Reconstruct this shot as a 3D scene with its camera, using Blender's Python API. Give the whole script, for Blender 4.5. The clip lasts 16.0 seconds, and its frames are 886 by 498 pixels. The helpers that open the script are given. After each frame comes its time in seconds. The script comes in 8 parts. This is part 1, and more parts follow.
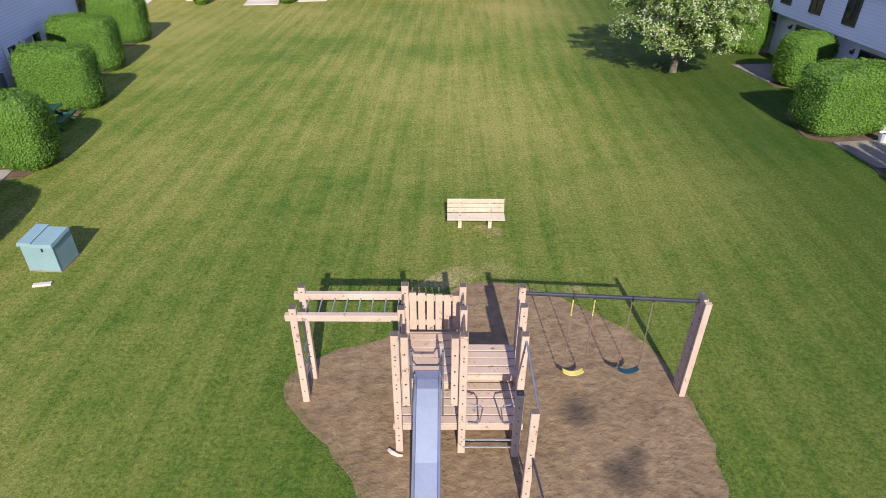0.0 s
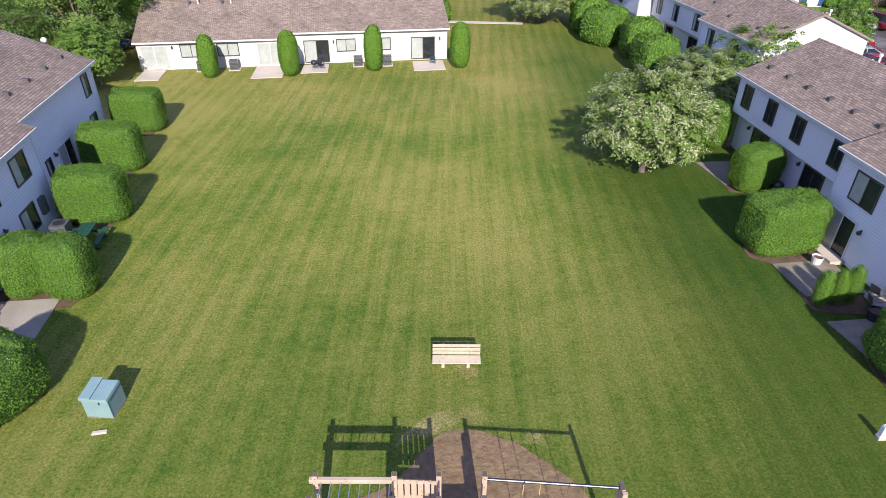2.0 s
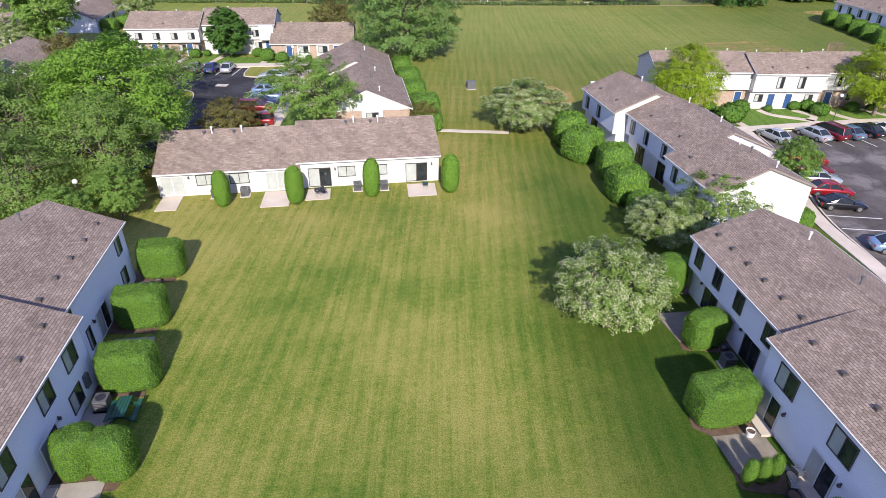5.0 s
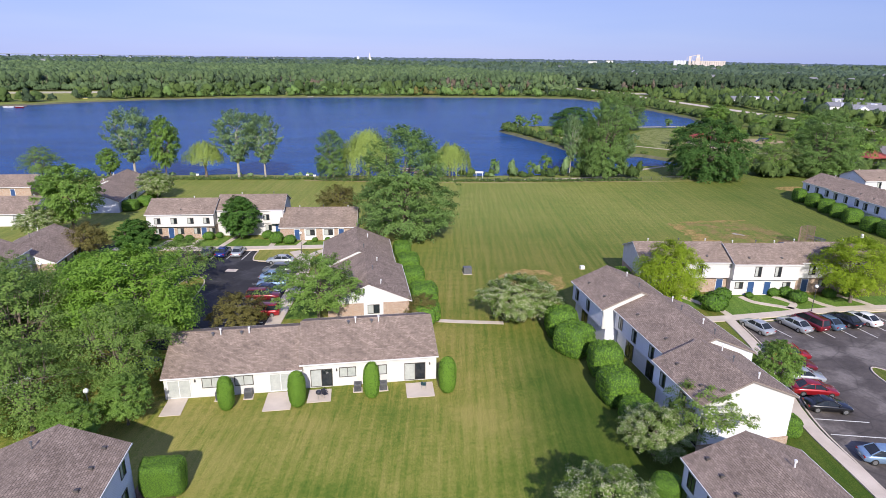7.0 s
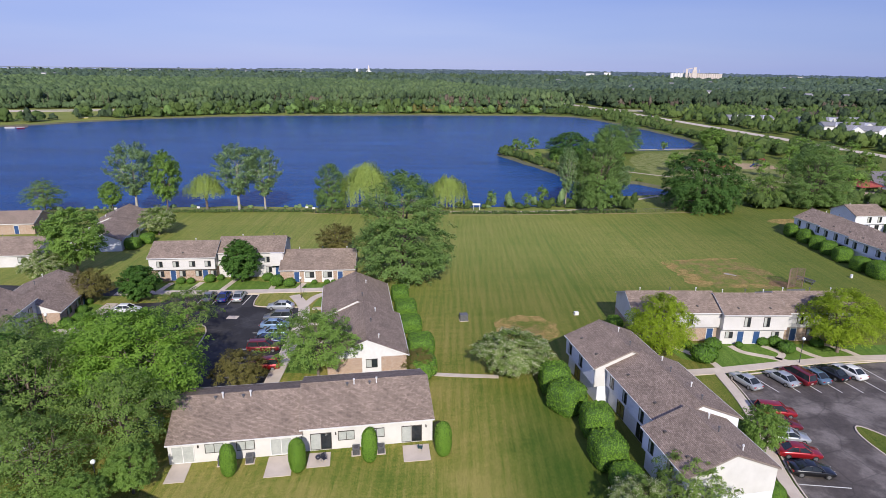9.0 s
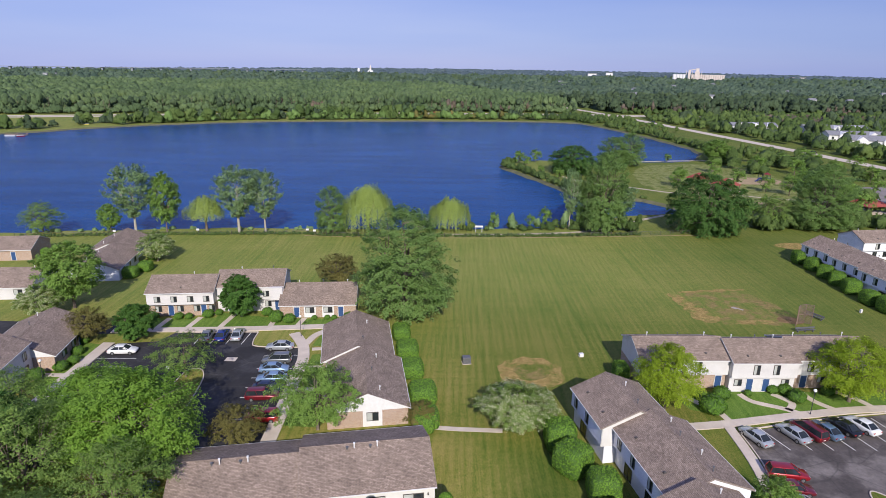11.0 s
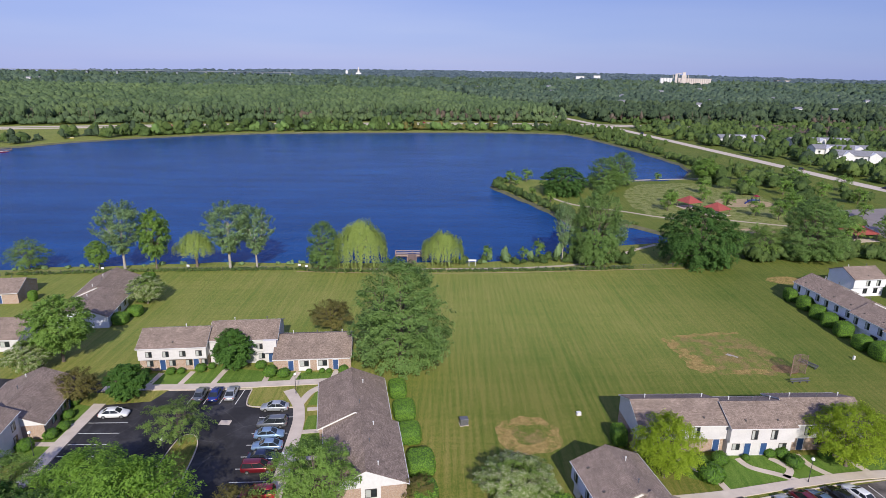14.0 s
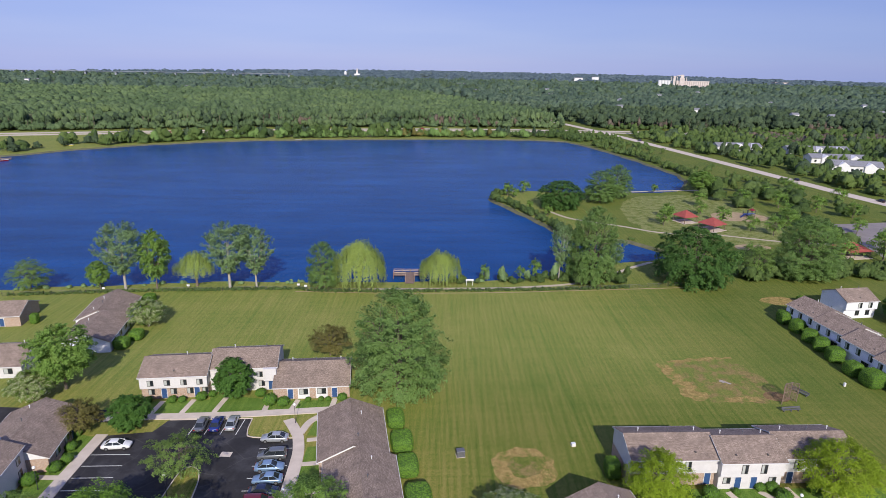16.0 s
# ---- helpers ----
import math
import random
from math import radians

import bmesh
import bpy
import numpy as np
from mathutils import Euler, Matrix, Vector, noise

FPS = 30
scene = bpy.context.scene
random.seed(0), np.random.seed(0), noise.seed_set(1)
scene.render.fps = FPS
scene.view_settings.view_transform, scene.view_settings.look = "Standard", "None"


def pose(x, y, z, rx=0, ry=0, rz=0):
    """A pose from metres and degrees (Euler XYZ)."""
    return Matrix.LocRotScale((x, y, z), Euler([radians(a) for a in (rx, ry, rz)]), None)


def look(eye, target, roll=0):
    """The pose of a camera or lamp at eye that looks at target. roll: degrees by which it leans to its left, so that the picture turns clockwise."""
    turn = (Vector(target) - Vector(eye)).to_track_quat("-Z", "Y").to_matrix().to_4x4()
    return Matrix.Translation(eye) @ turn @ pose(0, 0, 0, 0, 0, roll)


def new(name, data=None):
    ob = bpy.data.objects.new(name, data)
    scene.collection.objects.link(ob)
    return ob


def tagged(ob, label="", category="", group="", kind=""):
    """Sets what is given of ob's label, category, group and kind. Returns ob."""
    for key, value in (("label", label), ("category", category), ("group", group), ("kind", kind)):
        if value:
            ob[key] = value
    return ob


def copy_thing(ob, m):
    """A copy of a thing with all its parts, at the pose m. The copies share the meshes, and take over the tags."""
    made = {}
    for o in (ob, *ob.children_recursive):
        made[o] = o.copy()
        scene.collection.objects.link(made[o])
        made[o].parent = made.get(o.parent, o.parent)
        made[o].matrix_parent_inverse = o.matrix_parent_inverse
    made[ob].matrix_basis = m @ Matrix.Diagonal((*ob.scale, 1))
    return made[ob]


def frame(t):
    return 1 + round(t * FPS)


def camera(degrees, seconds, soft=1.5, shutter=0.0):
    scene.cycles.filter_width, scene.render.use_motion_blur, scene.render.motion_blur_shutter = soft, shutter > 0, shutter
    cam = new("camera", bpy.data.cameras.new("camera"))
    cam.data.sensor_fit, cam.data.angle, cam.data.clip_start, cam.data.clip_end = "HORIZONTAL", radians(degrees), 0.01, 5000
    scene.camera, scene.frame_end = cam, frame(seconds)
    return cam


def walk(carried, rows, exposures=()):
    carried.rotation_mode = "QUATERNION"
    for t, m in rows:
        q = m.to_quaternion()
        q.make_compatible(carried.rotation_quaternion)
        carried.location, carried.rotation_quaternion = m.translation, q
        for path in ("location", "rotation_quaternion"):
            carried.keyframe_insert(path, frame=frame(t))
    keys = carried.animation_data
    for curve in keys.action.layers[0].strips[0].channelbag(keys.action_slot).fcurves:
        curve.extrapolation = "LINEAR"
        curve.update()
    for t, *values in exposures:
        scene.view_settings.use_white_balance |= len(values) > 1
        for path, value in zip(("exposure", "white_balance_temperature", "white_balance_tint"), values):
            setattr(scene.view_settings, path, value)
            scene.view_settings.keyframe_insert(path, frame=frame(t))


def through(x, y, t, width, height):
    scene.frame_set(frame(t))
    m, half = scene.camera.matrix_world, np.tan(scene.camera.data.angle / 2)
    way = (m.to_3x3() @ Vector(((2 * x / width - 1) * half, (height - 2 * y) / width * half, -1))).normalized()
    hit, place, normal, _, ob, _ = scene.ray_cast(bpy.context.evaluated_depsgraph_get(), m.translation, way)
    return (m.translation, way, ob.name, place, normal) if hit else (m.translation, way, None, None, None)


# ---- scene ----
cam = camera(72.0, 16.0, 0.6)
METRES, EYE, TILT, LEAN, TURN = 55.0, 10.2, -32.6, -0.3, 0.0
ROWS = [
    (0.0, 0.0, 0.0, 0.0, -0.0, -0.0, 0.0),
    (0.5, 0.0025, -0.0175, 0.0284, -0.06, -0.2, -0.03),
    (1.0, 0.0046, -0.0327, 0.0542, -0.06, -0.31, -0.1),
    (1.5, 0.0067, -0.0507, 0.078, -0.1, -0.45, -0.11),
    (2.0, 0.0087, -0.0691, 0.1009, -0.14, -0.53, -0.13),
    (2.5, 0.0121, -0.0868, 0.1239, -0.22, -0.64, -0.14),
    (3.0, 0.0161, -0.1026, 0.1485, -0.25, -0.73, -0.15),
    (3.2, 0.0161, -0.109, 0.1598, -0.28, -0.78, -0.15),
    (4.4, 0.0161, -0.147, 0.2275, -0.45, -0.6, -0.14),
    (5.3, 0.0158, -0.1757, 0.2781, -0.58, 3.7, -0.13),
    (5.5, 0.0158, -0.1821, 0.2894, -0.61, 5.33, -0.13),
    (6.0, 0.0144, -0.2019, 0.3137, -0.66, 9.95, -0.1),
    (6.5, 0.0161, -0.2181, 0.3473, -0.67, 10.69, -0.08),
    (7.0, 0.0168, -0.2362, 0.3657, -0.67, 14.85, -0.06),
    (7.5, 0.018, -0.2528, 0.3905, -0.68, 15.89, -0.05),
    (8.0, 0.0186, -0.2698, 0.4161, -0.75, 15.84, -0.03),
    (8.5, 0.0194, -0.2874, 0.4416, -0.78, 15.79, -0.01),
    (9.0, 0.0216, -0.3055, 0.4667, -0.78, 15.72, -0.0),
    (9.5, 0.0243, -0.3124, 0.4965, -0.76, 15.65, -0.02),
    (12.0, 0.0014, -0.2978, 0.6707, -0.72, 15.56, -0.26),
    (12.5, -0.0092, -0.2992, 0.7052, -1.04, 15.59, -0.07),
    (13.0, -0.0131, -0.3073, 0.7342, -1.28, 15.58, 0.05),
    (13.5, -0.0111, -0.3217, 0.7563, -1.48, 15.57, 0.18),
    (14.0, -0.007, -0.3375, 0.7761, -1.68, 15.55, 0.3),
    (14.5, -0.0037, -0.352, 0.7973, -1.73, 15.54, 0.3),
    (15.0, -0.0045, -0.3658, 0.8205, -1.79, 15.52, 0.28),
    (15.5, -0.0046, -0.3815, 0.8448, -1.84, 15.52, 0.28),
    (16.0, -0.0052, -0.3975, 0.8693, -1.85, 15.51, 0.25),
]
walk(cam, [(t, pose(0, 0, EYE, TILT, LEAN, TURN) @ pose(METRES * x, METRES * y, METRES * z, 90 + pitch, roll, yaw)) for t, x, y, z, yaw, pitch, roll in ROWS],
     [(0.0, 0.43), (1.5, 0.47), (3.0, 0.52), (5.5, 0.53), (6.0, 0.53), (7.0, 0.31), (8.0, 0.12), (9.0, 0.06), (12.0, 0.05), (16.0, 0.04)])

# ---- world, sun ----
SUN_EL, SHADOW = 32.0, (-0.085, 0.996)
world = bpy.data.worlds.new("sky")
scene.world = world
world.use_nodes = True
wn = world.node_tree.nodes
sky = wn.new("ShaderNodeTexSky")
sky.sky_type = 'NISHITA'
sky.sun_disc = False
sky.sun_elevation = radians(SUN_EL)
sky.sun_rotation = math.atan2(-SHADOW[0], -SHADOW[1])
sky.altitude, sky.air_density, sky.dust_density, sky.ozone_density = 1200, 1.0, 0.3, 4.0
# a hazy even summer sky: the clear-sky model, evened out towards pale blue
haze = wn.new("ShaderNodeMix")
haze.data_type = "RGBA"
haze.inputs[0].default_value = 0.78
wisp = wn.new("ShaderNodeTexNoise")
wisp.inputs["Scale"].default_value, wisp.inputs["Detail"].default_value = 1.6, 3
wco, wmp = wn.new("ShaderNodeTexCoord"), wn.new("ShaderNodeMapping")
wmp.inputs["Scale"].default_value = (1.0, 1.0, 9.0)
world.node_tree.links.new(wco.outputs["Generated"], wmp.inputs[0])
world.node_tree.links.new(wmp.outputs[0], wisp.inputs["Vector"])
wr = wn.new("ShaderNodeValToRGB")
wr.color_ramp.elements[0].position, wr.color_ramp.elements[0].color = 0.38, (2.75, 3.5, 8.1, 1)
wr.color_ramp.elements[1].position, wr.color_ramp.elements[1].color = 0.72, (3.65, 4.15, 8.2, 1)
world.node_tree.links.new(wisp.outputs["Fac"], wr.inputs[0])
world.node_tree.links.new(sky.outputs[0], haze.inputs[6])
wx = wn.new("ShaderNodeSeparateXYZ")
world.node_tree.links.new(wco.outputs["Generated"], wx.inputs[0])
we = wn.new("ShaderNodeMapRange")
we.inputs[1].default_value, we.inputs[2].default_value, we.inputs[3].default_value, we.inputs[4].default_value = -0.2, 0.9, 0.0, 1.0
world.node_tree.links.new(wx.outputs[0], we.inputs[0])
east = wn.new("ShaderNodeMix")
east.data_type, east.blend_type = "RGBA", "MULTIPLY"
east.inputs[7].default_value = (0.62, 0.70, 0.80, 1)
world.node_tree.links.new(we.outputs[0], east.inputs[0])
world.node_tree.links.new(wr.outputs[0], east.inputs[6])
world.node_tree.links.new(east.outputs[2], haze.inputs[7])
world.node_tree.links.new(haze.outputs[2], wn["Background"].inputs[0])
wn["Background"].inputs[1].default_value = 0.10
sun = new("sun", bpy.data.lights.new("sun", "SUN"))
sun.data.energy, sun.data.angle, sun.data.color = 5.0, radians(0.55), (1.0, 0.94, 0.86)
sun.matrix_world = look((-SHADOW[0] * 60, -SHADOW[1] * 60, 60 * math.tan(radians(SUN_EL))), (0, 0, 0))

# ---- mesh helpers ----
rng = np.random.default_rng(7)


class Geo:
    """Vertices and faces that become one mesh."""

    def __init__(self):
        self.v, self.f = [], []

    def add(self, vs, fs):
        n = len(self.v)
        self.v += [tuple(p) for p in vs]
        self.f += [tuple(i + n for i in q) for q in fs]
        return self

    def box(self, x0, x1, y0, y1, z0, z1):
        return self.add([(x0, y0, z0), (x1, y0, z0), (x1, y1, z0), (x0, y1, z0), (x0, y0, z1), (x1, y0, z1), (x1, y1, z1), (x0, y1, z1)],
                        [(3, 2, 1, 0), (4, 5, 6, 7), (0, 1, 5, 4), (1, 2, 6, 5), (2, 3, 7, 6), (3, 0, 4, 7)])

    def loft(self, rings, closed=True, caps=True):
        """Rings of equally many points, joined one to the next."""
        m = len(rings[0])
        vs = [p for r in rings for p in r]
        fs = []
        for k in range(len(rings) - 1):
            for i in range(m if closed else m - 1):
                j = (i + 1) % m
                fs.append((k * m + i, k * m + j, (k + 1) * m + j, (k + 1) * m + i))
        if caps:
            fs.append(tuple(reversed(range(m))))
            fs.append(tuple((len(rings) - 1) * m + i for i in range(m)))
        return self.add(vs, fs)

    def beam(self, a, b, w, h, c=0.0, up=(0, 0, 1)):
        """A timber from a to b, w wide and h high, with chamfered edges c."""
        a, b = Vector(a), Vector(b)
        d = (b - a).normalized()
        u = Vector(up)
        if abs(d.dot(u)) > 0.98:
            u = Vector((0, 1, 0))
        s = d.cross(u).normalized()
        u = s.cross(d)
        w, h = w / 2, h / 2
        if c:
            sec = [(-w + c, -h), (w - c, -h), (w, -h + c), (w, h - c), (w - c, h), (-w + c, h), (-w, h - c), (-w, -h + c)]
        else:
            sec = [(-w, -h), (w, -h), (w, h), (-w, h)]
        return self.loft([[p + s * i + u * j for i, j in sec] for p in (a, b)])

    def tube(self, pts, r, n=8):
        """A round bar along points; r is one radius, or one a point."""
        pts = [Vector(p) for p in pts]
        rs = r if isinstance(r, (list, tuple)) else [r] * len(pts)
        rings = []
        for i, p in enumerate(pts):
            d = (pts[min(i + 1, len(pts) - 1)] - pts[max(i - 1, 0)]).normalized()
            s = d.cross(Vector((0, 0, 1)) if abs(d.z) < 0.95 else Vector((0, 1, 0))).normalized()
            u = s.cross(d)
            rings.append([p + (s * math.cos(a) + u * math.sin(a)) * rs[i] for a in [2 * math.pi * k / n for k in range(n)]])
        return self.loft(rings)

    def prism(self, poly, z0, z1):
        m = len(poly)
        return self.loft([[(x, y, z0) for x, y in poly], [(x, y, z1) for x, y in poly]])

    def extrude_x(self, poly, x0, x1):
        """A cross-section of (y, z), anticlockwise as seen from +x, drawn out along x."""
        return self.loft([[(x0, y, z) for y, z in poly], [(x1, y, z) for y, z in poly]])

    def mesh(self, name, material):
        me = bpy.data.meshes.new(name)
        me.from_pydata(self.v, [], self.f)
        if material:
            me.materials.append(material)
        me.update()
        return me


def part(name, geo, material, parent, label=""):
    """One mesh under a thing or under a part."""
    ob = new(name, geo.mesh(name, material) if isinstance(geo, Geo) else geo)
    ob.parent = parent
    if label:
        ob["label"] = label
    return ob


def thing(name, x, y, z=0.0, turn=0.0, label="", category="", group="", kind=""):
    ob = new(name)
    ob.empty_display_size = 0.3
    ob.matrix_basis = pose(x, y, z, 0, 0, turn)
    return tagged(ob, label, category, group, kind)


def single(name, geo, material, label="", category="", group="", kind="", m=None):
    ob = new(name, geo.mesh(name, material) if isinstance(geo, Geo) else geo)
    if m is not None:
        ob.matrix_basis = m
    return tagged(ob, label, category, group, kind)


def smooth(ob):
    ob.data.polygons.foreach_set("use_smooth", [True] * len(ob.data.polygons))
    return ob


def cards(name, centres, normals, sizes, material, stretch=1.0):
    """Many small leaf-shaped faces (kites) in one mesh, at centres, facing along normals."""
    n = len(centres)
    c, nm = np.asarray(centres, float), np.asarray(normals, float)
    nm /= np.linalg.norm(nm, axis=1, keepdims=True) + 1e-9
    a = rng.normal(size=(n, 3))
    u = np.cross(nm, a)
    u /= np.linalg.norm(u, axis=1, keepdims=True) + 1e-9
    w = np.cross(nm, u)
    s = np.asarray(sizes, float).reshape(-1, 1) * np.ones((n, 1))
    lift = nm * s * 0.25
    vs = np.stack([c - u * s * stretch * 0.5 - lift, c + w * s * 0.34, c + u * s * stretch * 0.5 - lift, c - w * s * 0.34], axis=1).reshape(-1, 3)
    me = bpy.data.meshes.new(name)
    me.vertices.add(4 * n)
    me.vertices.foreach_set("co", vs.astype(np.float32).ravel())
    me.loops.add(4 * n)
    me.loops.foreach_set("vertex_index", np.arange(4 * n, dtype=np.int32))
    me.polygons.add(n)
    me.polygons.foreach_set("loop_start", np.arange(0, 4 * n, 4, dtype=np.int32))
    me.materials.append(material)
    me.update(calc_edges=True)
    return me


def inside(poly, x, y):
    """Whether the points lie in the polygon."""
    x, y = np.asarray(x, float), np.asarray(y, float)
    hit = np.zeros(x.shape, bool)
    for (ax, ay), (bx, by) in zip(poly, poly[1:] + poly[:1]):
        cross = (ay > y) != (by > y)
        with np.errstate(divide="ignore", invalid="ignore"):
            hit ^= cross & (x < (bx - ax) * (y - ay) / (by - ay + 1e-12) + ax)
    return hit


def wavy(poly, step, amount, seed=0.0, closed=True):
    """The outline with points every step metres, moved in and out unevenly."""
    out = []
    for (ax, ay), (bx, by) in zip(poly, poly[1:] + (poly[:1] if closed else [])):
        n = max(1, int(math.hypot(bx - ax, by - ay) / step))
        nx, ny = by - ay, ax - bx
        ln = math.hypot(nx, ny) or 1
        for k in range(n):
            x, y = ax + (bx - ax) * k / n, ay + (by - ay) * k / n
            q = noise.noise((x / step / 2.5, y / step / 2.5, seed)) * amount + noise.noise((x / step, y / step, seed + 9)) * amount * 0.5
            out.append((x + nx / ln * q, y + ny / ln * q))
    if not closed:
        out.append(poly[-1])
    return out


def rounded(poly, turns=2):
    """Corners cut again and again (Chaikin)."""
    for _ in range(turns):
        poly = [q for (ax, ay), (bx, by) in zip(poly, poly[1:] + poly[:1])
                for q in ((ax * .75 + bx * .25, ay * .75 + by * .25), (ax * .25 + bx * .75, ay * .25 + by * .75))]
    return poly


# how far the land is seen, along each direction x / y
REACH = ((-0.85, 1750), (-0.7, 1900), (-0.5, 2500), (-0.25, 3300), (0.0, 4000), (0.35, 3800), (0.55, 3300), (0.7, 2900), (0.85, 2700))

# ---- materials ----
def material(name):
    m = bpy.data.materials.new(name)
    m.use_nodes = True
    return m, m.node_tree.nodes, m.node_tree.links, m.node_tree.nodes["Principled BSDF"]


def ramp(nodes, links, source, stops):
    r = nodes.new("ShaderNodeValToRGB")
    el = r.color_ramp.elements
    while len(el) < len(stops):
        el.new(0.5)
    for e, (at, col) in zip(el, stops):
        e.position, e.color = at, (*col, 1)
    links.new(source, r.inputs[0])
    return r.outputs[0]


def tex(nodes, links, vector, scale, detail=3.0, rough=0.55, kind="ShaderNodeTexNoise", stretch=None):
    if stretch:
        mp = nodes.new("ShaderNodeMapping")
        mp.inputs["Scale"].default_value = stretch[:3]
        if len(stretch) > 3:
            mp.inputs["Rotation"].default_value = (0, 0, radians(stretch[3]))
        links.new(vector, mp.inputs[0])
        vector = mp.outputs[0]
    t = nodes.new(kind)
    t.inputs["Scale"].default_value = scale
    if kind == "ShaderNodeTexNoise":
        t.inputs["Detail"].default_value, t.inputs["Roughness"].default_value = detail, rough
    links.new(vector, t.inputs["Vector"])
    return t.outputs["Fac"] if kind == "ShaderNodeTexNoise" else t.outputs["Distance"]


def mix(nodes, links, fac, a, b, mode="MIX"):
    m = nodes.new("ShaderNodeMix")
    m.data_type, m.blend_type = "RGBA", mode
    for socket, value in ((m.inputs[0], fac), (m.inputs[6], a), (m.inputs[7], b)):
        if isinstance(value, (int, float)):
            socket.default_value = value
        elif isinstance(value, tuple):
            socket.default_value = (*value, 1)
        else:
            links.new(value, socket)
    return m.outputs[2]


def maths(nodes, links, op, a, b=None):
    m = nodes.new("ShaderNodeMath")
    m.operation = op
    for socket, value in zip(m.inputs, (a, b)):
        if value is None:
            continue
        if isinstance(value, (int, float)):
            socket.default_value = value
        else:
            links.new(value, socket)
    return m.outputs[0]


def bump(nodes, links, bsdf, height, strength, distance):
    b = nodes.new("ShaderNodeBump")
    b.inputs["Strength"].default_value, b.inputs["Distance"].default_value = strength, distance
    links.new(height, b.inputs["Height"])
    links.new(b.outputs[0], bsdf.inputs["Normal"])


def plain(name, a, b, rough=0.6, coarse=1.5, fine=25.0, relief=0.15, metal=0.0, depth=0.01, where="Object"):
    """A surface between two colours, uneven at two scales."""
    m, nodes, links, bsdf = material(name)
    co = nodes.new("ShaderNodeTexCoord").outputs[where]
    n1, n2 = tex(nodes, links, co, coarse), tex(nodes, links, co, fine, 4)
    f = maths(nodes, links, "ADD", maths(nodes, links, "MULTIPLY", n1, 0.65), maths(nodes, links, "MULTIPLY", n2, 0.35))
    links.new(ramp(nodes, links, f, [(0.32, a), (0.68, b)]), bsdf.inputs["Base Color"])
    bsdf.inputs["Roughness"].default_value, bsdf.inputs["Metallic"].default_value = rough, metal
    bump(nodes, links, bsdf, n2, relief, depth)
    return m


def foliage(name, dark, light, through=0.25, tip=None, grain=0.0):
    """Leaves: each its own shade, light passing through a little."""
    m, nodes, links, bsdf = material(name)
    g = nodes.new("ShaderNodeNewGeometry")
    soft = lambda k: tuple(a + (b - a) * k for a, b in zip(dark, light))
    stops = [(0.0, soft(0.12)), (0.9, soft(0.86))] + ([(1.0, tip)] if tip else [])
    col = ramp(nodes, links, g.outputs["Random Per Island"], stops)
    big = tex(nodes, links, g.outputs["Position"], 0.35, 2)
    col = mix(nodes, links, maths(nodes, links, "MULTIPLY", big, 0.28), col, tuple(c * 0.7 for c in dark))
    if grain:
        # sprays, and gaps with their shade painted in, within a mass of leaves too far off to be told apart
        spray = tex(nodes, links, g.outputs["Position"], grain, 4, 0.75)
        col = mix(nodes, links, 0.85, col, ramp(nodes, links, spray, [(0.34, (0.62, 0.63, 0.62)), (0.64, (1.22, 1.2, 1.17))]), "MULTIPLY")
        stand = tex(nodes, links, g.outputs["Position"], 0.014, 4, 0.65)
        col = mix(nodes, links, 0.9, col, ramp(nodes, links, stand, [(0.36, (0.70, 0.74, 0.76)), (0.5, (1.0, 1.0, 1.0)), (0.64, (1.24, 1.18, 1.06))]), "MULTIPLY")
        bump(nodes, links, bsdf, spray, 1.0, 0.9 / grain)
    links.new(col, bsdf.inputs["Base Color"])
    bsdf.inputs["Roughness"].default_value = 0.7
    bsdf.inputs["Specular IOR Level"].default_value = 0.12
    tr = nodes.new("ShaderNodeBsdfTranslucent")
    links.new(mix(nodes, links, 0.5, col, light), tr.inputs[0])
    mx = nodes.new("ShaderNodeMixShader")
    mx.inputs[0].default_value = through
    links.new(bsdf.outputs[0], mx.inputs[1])
    links.new(tr.outputs[0], mx.inputs[2])
    links.new(mx.outputs[0], nodes["Material Output"].inputs[0])
    return m


